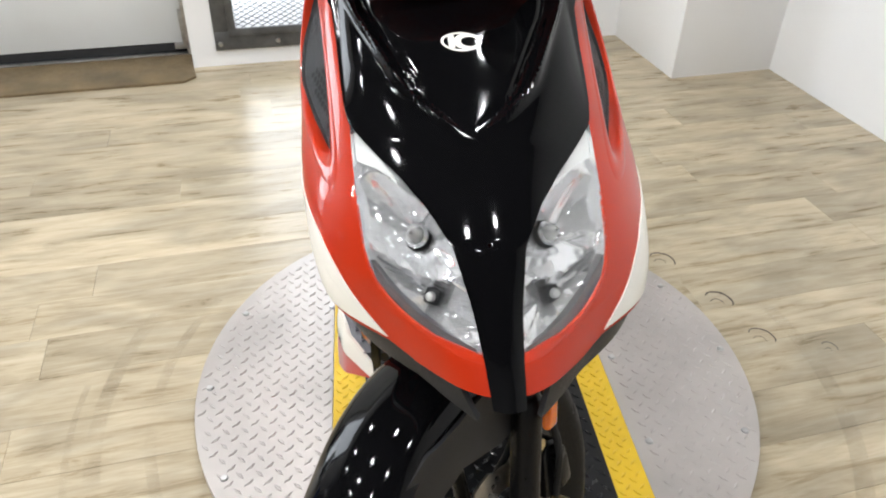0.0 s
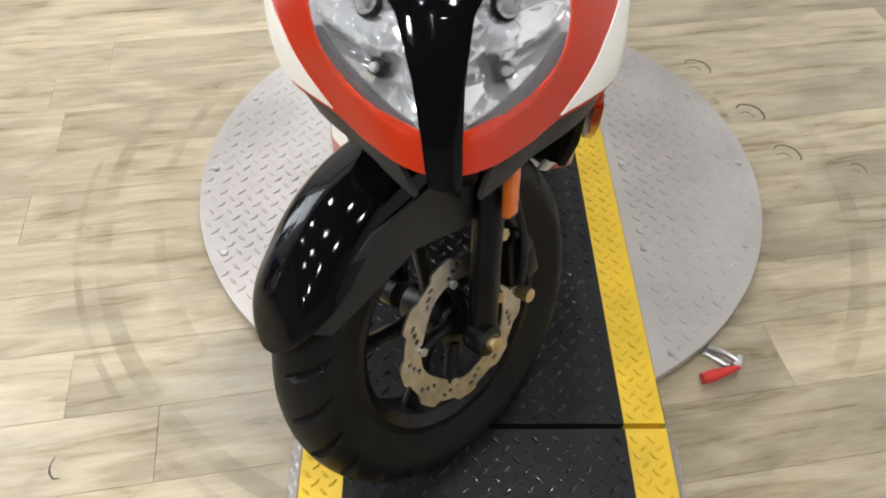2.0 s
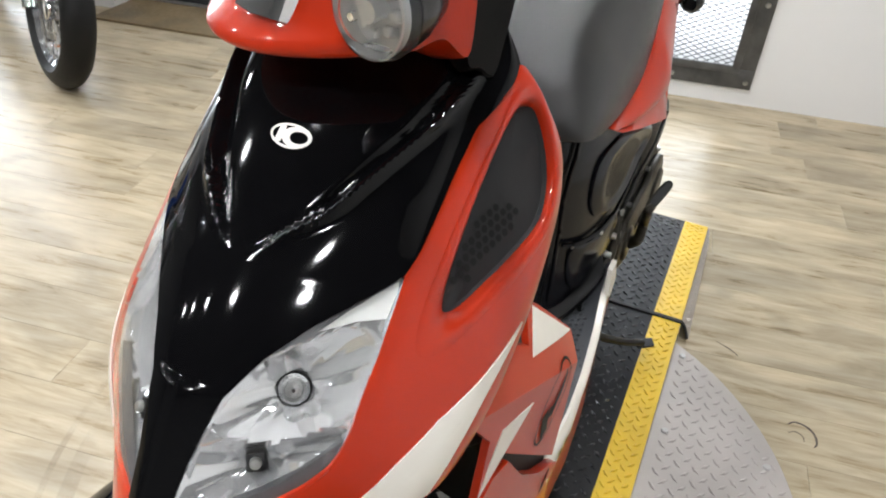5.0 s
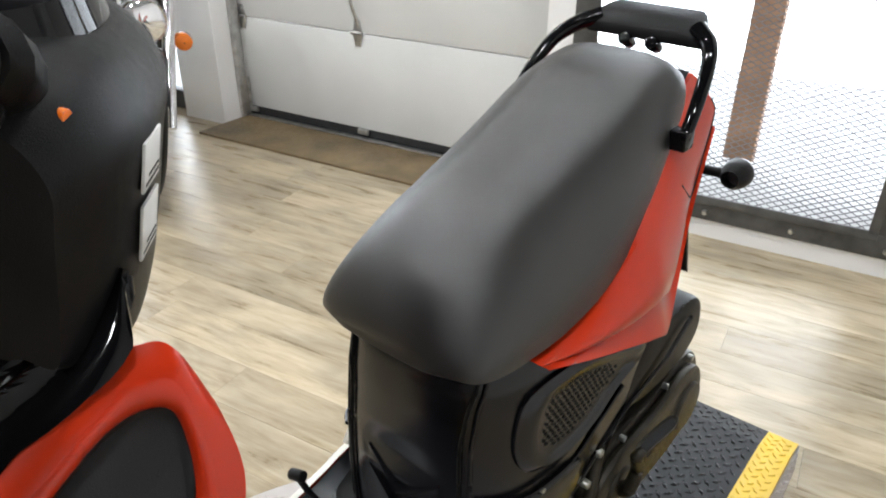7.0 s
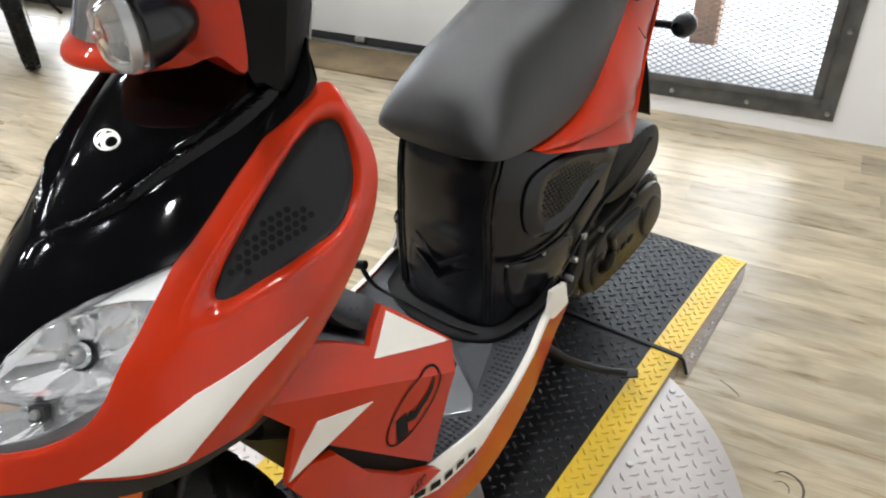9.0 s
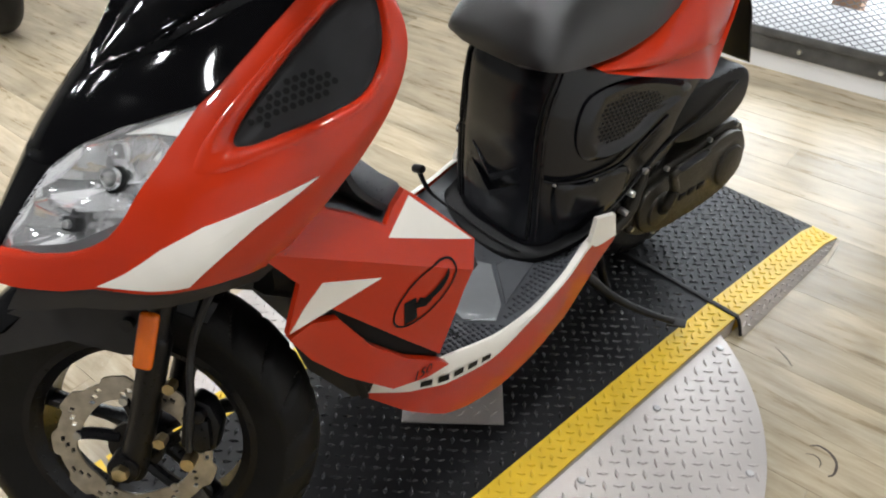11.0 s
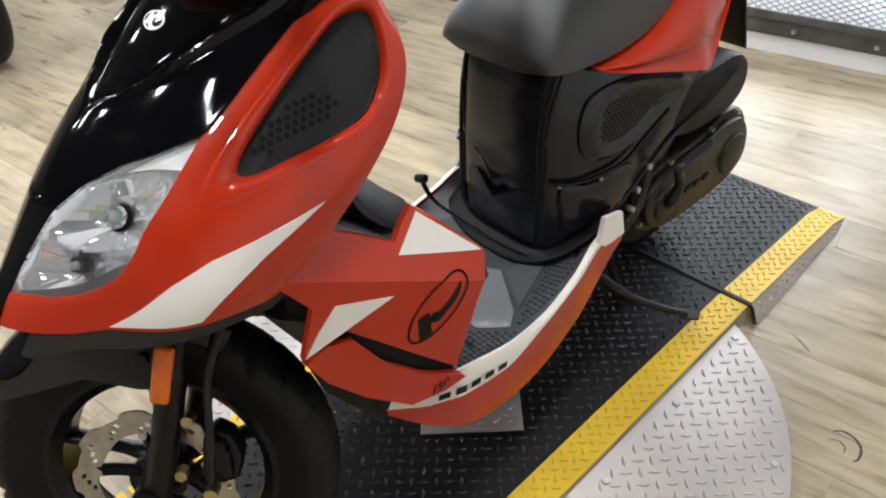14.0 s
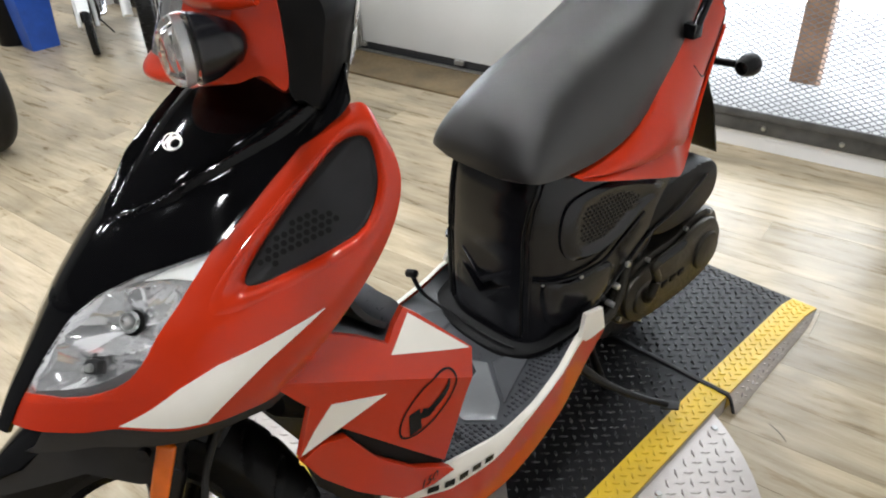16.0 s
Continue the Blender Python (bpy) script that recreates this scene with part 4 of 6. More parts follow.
def ring_fill(outline, fn, thick, crease=None):
    """A panel of any outline: the flat fill is triangulated, then laid on the surface."""
    bm = bmesh.new()
    k = len(outline)
    edge = [(outline[i][0] + (outline[(i + 1) % k][0] - outline[i][0]) * j / 4, outline[i][1] + (outline[(i + 1) % k][1] - outline[i][1]) * j / 4) for i in range(k) for j in range(4)]
    vs = [bm.verts.new((a, b, 0)) for a, b in edge]
    es = [bm.edges.new((vs[i], vs[(i + 1) % len(vs)])) for i in range(len(vs))]
    bmesh.ops.triangle_fill(bm, edges=es, use_beauty=True)
    bmesh.ops.subdivide_edges(bm, edges=[e for e in bm.edges if e.calc_length() > 0.05], cuts=2, use_grid_fill=True)
    if crease:
        bmesh.ops.bisect_plane(bm, geom=bm.verts[:] + bm.edges[:] + bm.faces[:], dist=1e-5, plane_co=crease[0], plane_no=crease[1])
    bmesh.ops.triangulate(bm, faces=bm.faces[:])
    if crease:
        on = lambda v: abs((v.co - Vector(crease[0])).dot(Vector(crease[1]))) < 1e-4
        bmesh.ops.split_edges(bm, edges=[e for e in bm.edges if on(e.verts[0]) and on(e.verts[1])])
    g = bmesh.ops.extrude_face_region(bm, geom=bm.faces[:])
    moved = set(v for v in g["geom"] if isinstance(v, bmesh.types.BMVert))
    for v in bm.verts:
        v.co = fn(v.co.x, v.co.y, -thick if v in moved else 0.0)
    bmesh.ops.recalc_face_normals(bm, faces=bm.faces[:])
    return bm


for side in (1, -1):
    fl = lambda a, b, o: flank(a, b, o, side)
    p = part("side_panel", ring_fill(UPPER, fl, 0.010, ((-0.41, 0.662, 0), (0.54, 1, 0))), RED, scooter, "red lower side panel with a printed black oval")
    part("vent_panel", ring_fill(LOWER, lambda a, b, o: flank(a, b, o + 0.004, side), 0.014), RED, scooter, "red lower vent panel")
    # black sheet behind the gap paints the depth shade of the slot
    part("vent_slot", ring_fill([(-0.405, 0.568), (-0.385, 0.520), (-0.345, 0.445), (-0.285, 0.385), (-0.205, 0.345), (-0.198, 0.375), (-0.250, 0.440), (-0.370, 0.572)], lambda a, b, o: flank(a, b, o - 0.013, side), 0.008), INK_SHADE, scooter, "black sheet for the shade in the vent slot")
    part("white_triangle", patch([(-0.207, 0.655), (-0.112, 0.550), (-0.266, 0.622)], lambda a, b, o: flank(a, b, o + 0.0012, side), thick=0.0012), STICKER, p, "cream white sticker")
    part("white_triangle", patch([(-0.296, 0.574), (-0.446, 0.548), (-0.418, 0.580), (-0.386, 0.608)], lambda a, b, o: flank(a, b, o + 0.0012, side), thick=0.0012), STICKER, p, "cream white sticker")
    # black printed oval with a plain slanted bar and arc
    em2 = bmesh.new()
    cy, cz, ta = -0.224, 0.510, math.atan2(0.069, 0.115)
    pt = lambda u, v: flank(cy + u * math.cos(ta) - v * math.sin(ta), cz + u * math.sin(ta) + v * math.cos(ta), 0.0016, side)
    for k in range(36):
        a0, a1 = 6.28318 * k / 36, 6.28318 * (k + 1) / 36
        em2.faces.new([em2.verts.new(pt(r1 * math.cos(a), r2 * math.sin(a))) for r1, r2, a in ((0.069, 0.036, a0), (0.069, 0.036, a1), (0.065, 0.0325, a1), (0.065, 0.0325, a0))])
    for quad in (((-0.058, -0.014), (-0.036, -0.024), (-0.014, 0.010), (-0.034, 0.020)), ((-0.030, -0.004), (-0.014, -0.020), (0.002, -0.020), (-0.010, 0.004))):
        em2.faces.new([em2.verts.new(pt(u, v)) for u, v in quad])
    for k in range(14):
        arc = [radians(185 + 165 * (k + d) / 14) for d in (0, 1)]
        em2.faces.new([em2.verts.new(pt(0.016 + r1 * math.cos(a), 0.004 + r2 * math.sin(a))) for r1, r2, a in ((0.038, 0.024, arc[0]), (0.038, 0.024, arc[1]), (0.036, 0.012, arc[1]), (0.036, 0.012, arc[0]))])
    bmesh.ops.recalc_face_normals(em2, faces=em2.faces[:])
    part("side_emblem", em2, INK_SHADE, p, "black printed oval emblem", smooth=False)
    part("lower_duct", ring_fill([(-0.435, 0.515), (-0.375, 0.430), (-0.300, 0.350), (-0.318, 0.318), (-0.350, 0.330), (-0.420, 0.445)], lambda a, b, o: Vector((side * (0.180 + o) + 0.03, a, b)), 0.012), PLASTIC, scooter, "black duct below the panel")

NOTCH = [(-0.372, 0.775), (-0.358, 0.740), (-0.356, 0.716), (-0.346, 0.694), (-0.307, 0.670), (-0.264, 0.637), (-0.240, 0.653), (-0.211, 0.665)]
for side in (1, -1):
    edge = [(p.x, p.y) for p in spline([(a, b, 0) for a, b in NOTCH], 4)]
    rows = [[flank(a, b, -0.006 - d, side) + Vector((0, 0.10 * d, h)) for a, b in edge] for d, h in ((0.0, -0.003), (0.012, 0.002), (0.030, -0.001), (0.070, -0.010), (0.140, -0.018))]
    part("knee_shelf", grid(rows, [[v - Vector((0, 0, 0.004)) for v in r] for r in rows]), FLOORP, scooter, "matt grey moulding inside the side panel's notch")

KNEE = [(-0.262, 0.815), (-0.276, 0.770), (-0.286, 0.725), (-0.276, 0.685), (-0.240, 0.648), (-0.190, 0.612), (-0.140, 0.574), (-0.112, 0.546), (-0.108, 0.500)]
kn = spline([(0, y, z) for y, z in KNEE], 4)
rows = []
for p in kn:
    mid, half = [(flank(p.y, p.z, -0.014, 1).x + k * flank(p.y, p.z, -0.014, -1).x) / 2 for k in (1, -1)]
    half = min(half, 0.207)
    rows.append([Vector((mid + half * u, p.y - 0.020 * (1 - u * u), p.z - 0.012 * (1 - u * u))) for u in [j / 8 - 1 for j in range(17)]])
part("knee_panel", grid(rows, [[v + Vector((0, -0.008, -0.006)) for v in r] for r in rows]), WINGP, scooter, "dark grey knee panel between the side panels")
part("lower_leg_shield", loft([[(0.02 + w * math.cos(a) * (1 if abs(math.cos(a)) < 0.5 else 1.0), y, zc + h * math.sin(a)) for a in [6.28318 * k / 24 for k in range(24)]] for y, w, zc, h in ((-0.430, 0.150, 0.600, 0.080), (-0.380, 0.188, 0.590, 0.095), (-0.300, 0.195, 0.560, 0.085), (-0.240, 0.190, 0.530, 0.070), (-0.205, 0.170, 0.510, 0.040))]), PLASTIC, scooter, "black plastic lower leg shield between the panels")

# belly strips along the footboard
BELLY_T = [(-0.345, 0.318), (-0.260, 0.345), (-0.190, 0.340), (-0.060, 0.312), (0.046, 0.314), (0.138, 0.342), (0.198, 0.374), (0.248, 0.386), (0.290, 0.390)]
BELLY_M = [(-0.335, 0.304), (-0.255, 0.297), (-0.190, 0.283), (-0.080, 0.270), (0.030, 0.301), (0.134, 0.333), (0.202, 0.364), (0.250, 0.374), (0.295, 0.358)]
BELLY_L = [(-0.330, 0.302), (-0.250, 0.242), (-0.190, 0.205), (-0.120, 0.184), (-0.010, 0.186), (0.122, 0.226), (0.200, 0.270), (0.245, 0.308), (0.297, 0.342)]
HALF = [(-0.345, 0.175), (-0.26, 0.235), (-0.19, 0.252), (-0.06, 0.252), (0.046, 0.245), (0.138, 0.234), (0.205, 0.222), (0.295, 0.212)]
for side in (1, -1):
    tl, ml, ll = [spline([(0, y, z) for y, z in c], 5) for c in (BELLY_T, BELLY_M, BELLY_L)]
    hw = lambda y: lerp(HALF, y) - (0 if side > 0 else 0.030)
    white = [[Vector((side * (hw(p.y) - 0.007), p.y, p.z)) for p in tl], [Vector((side * hw(p.y), p.y, p.z * 0.75 + q.z * 0.25)) for p, q in zip(tl, ml)], [Vector((side * (hw(p.y) + 0.002), p.y, p.z)) for p in ml]]
    part("white_sill", grid(white, [[v - Vector((side * 0.006, 0, 0.001)) for v in r] for r in white]), STICKER, scooter, "white footboard edge strip with black lettering bars")
    part("sill_tip", ring_fill([(0.206, 0.378), (0.227, 0.424), (0.290, 0.405), (0.297, 0.352), (0.245, 0.356), (0.222, 0.362)], lambda a, b, o: Vector((side * (hw(a) + 0.005 + o + 0.10 * (0.36 - b)), a, b)), 0.010), STICKER, scooter, "white upturned end of the edge strip")
    redr = [[Vector((side * (hw(p.y) + 0.002), p.y, p.z)) for p in ml], [Vector((side * (hw(p.y) + 0.004), (p.y + q.y) / 2, (p.z + q.z) / 2)) for p, q in zip(ml, ll)], [Vector((side * (hw(p.y) + 0.004), p.y, p.z)) for p in ll]]
    part("belly_panel", grid(redr, [[v - Vector((side * 0.006, 0, -0.001)) for v in r] for r in redr]), RED, scooter, "red belly panel below the footboard")
    # brand lettering as plain bars, and the printed displacement
    bars = bmesh.new()
    for k in range(5):
        y0 = -0.238 + 0.033 * k
        q = []
        for y, f in ((y0, 0.16), (y0 + 0.022, 0.16), (y0 + 0.024, 0.50), (y0 + 0.002, 0.50)):
            zt, zm = lerp(BELLY_T, y), lerp(BELLY_M, y)
            q.append(Vector((side * (hw(y) + 0.0032), y, zm + (zt - zm) * f * 0.8)))
        bars.faces.new([bars.verts.new(v) for v in q])
    bmesh.ops.recalc_face_normals(bars, faces=bars.faces[:])
    part("lettering_bar", bars, INK_SHADE, scooter, "black lettering bars on the white strip", smooth=False)
    fc = bpy.data.curves.new("printed_number", "FONT")
    fc.body, fc.size, fc.shear, fc.extrude, fc.align_x = "150", 0.026, 0.35, 0.0004, "CENTER"
    fc.materials.append(INK_SHADE)
    num = new("printed_number", fc)
    num.parent = scooter
    num.matrix_basis = Matrix.Translation((side * 0.2120 + 0.0478, -0.246, 0.347)) @ Matrix(((0, 0, side, 0), (side, 0, 0, 0), (0, 1, 0, 0), (0, 0, 0, 1)))
    tagged(num, "black printed number on the side panel")

# footboard
FZ = [(-0.30, 0.335), (-0.19, 0.318), (-0.06, 0.293), (0.046, 0.296), (0.138, 0.325), (0.205, 0.364), (0.30, 0.402)]


def foot_z(x, y):
    """Top of the footboard: level in the middle, its edges rising with the sills."""
    edge, h = lerp(FZ, y), lerp(HALF, y) - 0.008
    mid = min(edge, 0.294) if y > 0 else edge
    return mid + (edge - mid) * min(1, abs(x) / h) ** 4 - 0.006 * math.cos(min(1, abs(x) / h) * 1.5) ** 2


rows, back = [], []
for i in range(31):
    y = -0.30 + 0.60 * i / 30
    h = lerp(HALF, y) - 0.008
    rows.append([(h * (j / 10 - 1) * (1 if j >= 10 else 1 - 0.030 / h), y, foot_z(h * (j / 10 - 1), y)) for j in range(21)])
    back.append([(x, yy, z - 0.02) for x, yy, z in rows[-1]])
foot = part("footboard", grid(rows, back), FLOORP, scooter, "grey plastic footboard with raised grip studs")
LIDS = [(0.0, -0.066), (0.160, -0.076), (0.214, -0.022), (0.190, 0.024), (0.134, 0.172), (0.0, 0.172)]
studs = bmesh.new()
for i in range(46):
    for j in range(-19, 20):
        y, x = -0.26 + 0.0118 * i, 0.0122 * j
        if -lerp(HALF, y) + 0.06 < x < lerp(HALF, y) - 0.03 and not (abs(x) < 0.10 and -0.02 < y < 0.3) and not inside_poly(abs(x), y, LIDS):
            z = foot_z(x, y) + 0.001
            vs = [studs.verts.new((x + dx, y + dy, z + dz)) for dx, dy, dz in ((-0.0045, -0.0035, -0.002), (0.0045, -0.0035, -0.002), (0.0045, 0.0035, -0.002), (-0.0045, 0.0035, -0.002), (-0.0028, -0.002, 0.0028), (0.0028, -0.002, 0.0028), (0.0028, 0.002, 0.0028), (-0.0028, 0.002, 0.0028))]
            for f in ((4, 5, 6, 7), (0, 1, 5, 4), (1, 2, 6, 5), (2, 3, 7, 6), (3, 0, 4, 7)):
                studs.faces.new([vs[q] for q in f])
tagged(part("grip_studs", studs, FLOORP, foot, smooth=False), kind="stuff")
for side in (1, -1):
    for x, y in ((0.185, -0.112), (0.178, 0.205)):
        # no recess is cut: a black disc paints the screw hole's shade
        part("screw_hole", cyl((side * x, y, foot_z(x, y) - 0.004), (side * x, y, foot_z(x, y) + 0.0014), 0.010, seg=16), INK_SHADE, foot, "black disc for a shaded screw hole")
    on_foot = lambda a, b, o: Vector((side * a, b, foot_z(side * a, b) + 0.0035 + o))
    part("battery_lid", patch([(0.100, -0.058), (0.158, -0.068), (0.203, -0.022), (0.178, 0.015), (0.072, 0.088), (0.030, 0.066)], on_foot, (0, 0.4, 0.75, 0.95, 1.0), (0.0012, 0.0012, 0.0010, 0.0006, -0.0015), 0.003), LIDSHEEN, foot, "smooth grey lid in the footboard, its sheen painted into the colour")
    part("smooth_panel", patch([(0.183, 0.022), (0.128, 0.160), (0.082, 0.134), (0.078, 0.095)], on_foot, (0, 0.4, 0.75, 0.95, 1.0), (0.0, 0.0, 0.0, -0.0004, -0.002), 0.003), PANELP, foot, "smooth grey moulded panel")

# ---- under-seat body ----


def body_ring(z, f, w, r, wr, crease=0.0):
    pts = []
    for k in range(96):
        a = 6.28318 * k / 96
        c, s = math.cos(a), math.sin(a)
        e = 0.55
        x = math.copysign(abs(c) ** e, c)
        y = math.copysign(abs(s) ** e, s)
        t = (y + 1) / 2
        xx = x * (w + (wr - w) * t)
        yy = f + (r - f) * t
        if s < -0.3 and abs(xx) < 0.09:
            yy += crease * (1 - abs(xx) / 0.09)
        pts.append((xx, yy, z))
    return pts


BODY = [(0.25, 0.160, 0.150, 0.46, 0.15), (0.30, 0.150, 0.156, 0.48, 0.16), (0.34, 0.147, 0.158, 0.50, 0.165), (0.40, 0.144, 0.161, 0.55, 0.18, -0.003), (0.44, 0.143, 0.162, 0.58, 0.186, 0.008), (0.48, 0.143, 0.163, 0.61, 0.19, -0.005), (0.52, 0.144, 0.163, 0.63, 0.193, 0.007), (0.56, 0.146, 0.162, 0.64, 0.192, -0.002), (0.62, 0.150, 0.160, 0.66, 0.187), (0.67, 0.158, 0.156, 0.67, 0.180), (0.705, 0.172, 0.150, 0.68, 0.165), (0.73, 0.19, 0.140, 0.69, 0.15)]


def body_side(y, z):
    """Half width of the body cover at a place along it."""
    f, w, r, wr = [lerp([(b[0], b[k]) for b in BODY], z) for k in (1, 2, 3, 4)]
    t = min(1, max(0, (y - f) / (r - f)))
    q = abs(2 * t - 1) ** (1 / 0.55)
    if t > 0.5:
        q *= 0.3
    return max(0.0, 1 - q * q) ** 0.275 * (w + (wr - w) * t)


fine_z = [0.25 + 0.48 * k / 60 for k in range(61)]
part("body_cover", loft([body_ring(z, *[lerp([(b[0], b[k] if k < len(b) else 0.0) for b in BODY], z) for k in (1, 2, 3, 4, 5)]) for z in fine_z]), SATIN, scooter, "black under-seat body cover")
for side in (1, -1):
    sp = lambda y, z, o: Vector((side * (body_side(y, z) + 0.005 + o), y - 0.004, z))
    for seam in ([(0.200, 0.712), (0.176, 0.660), (0.163, 0.600), (0.158, 0.520), (0.156, 0.440), (0.158, 0.345)], [(0.690, 0.560), (0.600, 0.520), (0.500, 0.495), (0.430, 0.455), (0.370, 0.400), (0.300, 0.352)]):
        line = spline([(0, y, z) for y, z in seam], 8)
        part("cover_seam", tube([sp(p.y, p.z, -0.0045) for p in line], 0.0030, 6, 1), INK_SHADE, scooter, "dark seam round the side cover")
        part("cover_edge", tube([sp(p.y + 0.008, p.z, -0.0045) for p in line], 0.0036, 8, 1), SATIN, scooter)
    rec = part("vent_recess", patch([(0.215, 0.590), (0.240, 0.655), (0.330, 0.668), (0.430, 0.645), (0.520, 0.602), (0.440, 0.572), (0.370, 0.535), (0.290, 0.520), (0.230, 0.535)], sp, (0, 0.4, 0.66, 0.74, 0.88, 1.0), (0.0006, 0.0006, 0.0008, 0.0045, 0.0075, 0.0004), 0.004, 4, True), SATIN, scooter, "sunken mesh window with a raised rim")
    dots = bmesh.new()
    for i in range(20):
        for j in range(12):
            y, z = 0.235 + 0.0105 * i + 0.005 * (j % 2), 0.548 + 0.0085 * j
            if inside_poly(y, z, [(0.258, 0.590), (0.268, 0.632), (0.330, 0.645), (0.400, 0.630), (0.445, 0.603), (0.395, 0.585), (0.345, 0.560), (0.290, 0.550), (0.262, 0.560)]):
                dots.faces.new([dots.verts.new(sp(y + 0.0034 * math.cos(6.283 * k / 6), z + 0.0028 * math.sin(6.283 * k / 6), 0.0016)) for k in range(6)])
    bmesh.ops.recalc_face_normals(dots, faces=dots.faces[:])
    # flat black hexagons give the perforations their shade by colour
    tagged(part("mesh_hole_field", dots, INK_SHADE, rec, "fine black hexagons for the shaded perforations in the window", smooth=False), kind="stuff")
    part("lower_cover", patch([(0.186, 0.482), (0.250, 0.478), (0.320, 0.484), (0.365, 0.466), (0.360, 0.415), (0.300, 0.370), (0.235, 0.358), (0.190, 0.390)], sp, (0, 0.4, 0.75, 0.92, 1.0), (0.007, 0.007, 0.0065, 0.005, 0.0005), 0.004, 4, True), SATIN, scooter, "black lower side cover")
    part("cover_ridge", tube([sp(0.166, 0.494, 0.002), sp(0.190, 0.490, 0.003), sp(0.250, 0.489, 0.003), sp(0.325, 0.496, 0.003), sp(0.385, 0.530, 0.003), sp(0.450, 0.562, 0.002)], 0.0042, 8, 5), GLOSS, scooter)
    if side > 0:
        for y, z in ((0.180, 0.488), (0.262, 0.482)):
            part("trim_screw", cyl(sp(y, z, 0.003), sp(y, z, 0.0065), 0.0045, 0.004, 10), ZINC, scooter)
FLANGE = [(-0.185, 0.215, 0.345), (-0.165, 0.155, 0.318), (-0.090, 0.122, 0.302), (0.0, 0.114, 0.298), (0.080, 0.122, 0.302), (0.140, 0.155, 0.318), (0.180, 0.215, 0.352), (0.198, 0.262, 0.386)]
fl = spline(FLANGE, 8)
part("skirt", grid([[p + Vector((0, 0.004, -0.014)) for p in fl], [p + Vector((0, 0.003, -0.002)) for p in fl], [p + Vector((0, 0.007, 0.002)) for p in fl], [Vector((p.x * 0.97, p.y + 0.014, p.z + 0.006)) for p in fl], [Vector((p.x * 0.85, p.y + 0.052, p.z + 0.034)) for p in fl]]), PLASTIC, scooter, "black moulded flange where the body meets the footboard")
for v in (0.405, 0.445):
    ch = bmesh.new()
    for side in (1, -1):
        a = [(0.008, 0.138, v), (0.008 + side * 0.068, 0.1435, v + 0.052), (0.008 + side * 0.068, 0.1435, v + 0.062), (0.008, 0.129, v + 0.020)]
        vs = [ch.verts.new(p) for p in a] + [ch.verts.new((x, y + 0.03, z)) for x, y, z in a]
        for f in ((0, 1, 2, 3), (0, 4, 5, 1), (1, 5, 6, 2), (2, 6, 7, 3), (3, 7, 4, 0)):
            ch.faces.new([vs[q] for q in f])
    bmesh.ops.recalc_face_normals(ch, faces=ch.faces[:])
    part("chevron_rib", ch, SATIN, scooter, "raised black chevron rib", smooth=False)
hook = part("luggage_hook", tube([(-0.172, 0.090, 0.405), (-0.168, 0.105, 0.360), (-0.152, 0.120, 0.330), (-0.070, 0.128, 0.318), (0.030, 0.130, 0.314), (0.100, 0.138, 0.318)], [0.0060, 0.0055, 0.0040, 0.0024, 0.0022, 0.0022], 10, 6), PLASTIC, scooter, "black luggage strap with a hook knob")
part("hook_knob", cyl((-0.185, 0.088, 0.402), (-0.158, 0.092, 0.410), 0.010, seg=12, bev=0.003), PLASTIC, hook)

# ---- seat ----
SEAT = [(0.120, 0.096, 0.742, 0.722), (0.132, 0.134, 0.772, 0.719), (0.165, 0.150, 0.822, 0.717), (0.225, 0.157, 0.868, 0.716), (0.305, 0.161, 0.902, 0.720), (0.390, 0.163, 0.928, 0.740), (0.470, 0.158, 0.957, 0.780), (0.540, 0.148, 0.985, 0.832), (0.610, 0.134, 1.003, 0.888), (0.665, 0.120, 1.004, 0.932), (0.700, 0.098, 0.985, 0.955)]
rings = []
ctrl = [spline([(y, w, 0) for y, w, a, b in SEAT], 4), spline([(y, a, 0) for y, w, a, b in SEAT], 4), spline([(y, b, 0) for y, w, a, b in SEAT], 4)]
for c0, c1, c2 in zip(*ctrl):
    y, w, zt, zb = c0.x, c0.y, c1.y, c2.y
    h = zt - zb
    lip = 0.33 if y < 0.3 else 0.33 - 0.20 * min(1, (y - 0.3) / 0.25)
    ring = []
    for k in range(33):
        a = math.pi * k / 32
        c, q = math.cos(a), math.sin(a)
        f = q ** 0.80
        x = math.copysign(abs(c) ** 0.52, c) * w * (1 - lip * f * f)
        ring.append((x, y + 0.010 * (abs(x) / 0.14) ** 2 * (1 if y < 0.25 else 0.4), zb + 0.006 + (h - 0.006) * f))
    for k in range(1, 8):
        u = -1 + k / 4
        ring.append((w * 0.985 * u, y + 0.010 * (w * abs(u) / 0.14) ** 2 * (1 if y < 0.25 else 0.4), zb))
    rings.append(ring)
seat = part("seat", loft(rings), VINYL, scooter, "black vinyl saddle rising to the rear")

# ---- tail ----
TAIL_U = [(0.235, 0.714), (0.300, 0.720), (0.380, 0.740), (0.450, 0.775), (0.520, 0.830), (0.590, 0.888), (0.650, 0.940), (0.735, 0.965)]
TAIL_L = [(0.240, 0.710), (0.330, 0.682), (0.420, 0.656), (0.490, 0.636), (0.555, 0.624), (0.612, 0.690), (0.668, 0.760), (0.755, 0.880)]
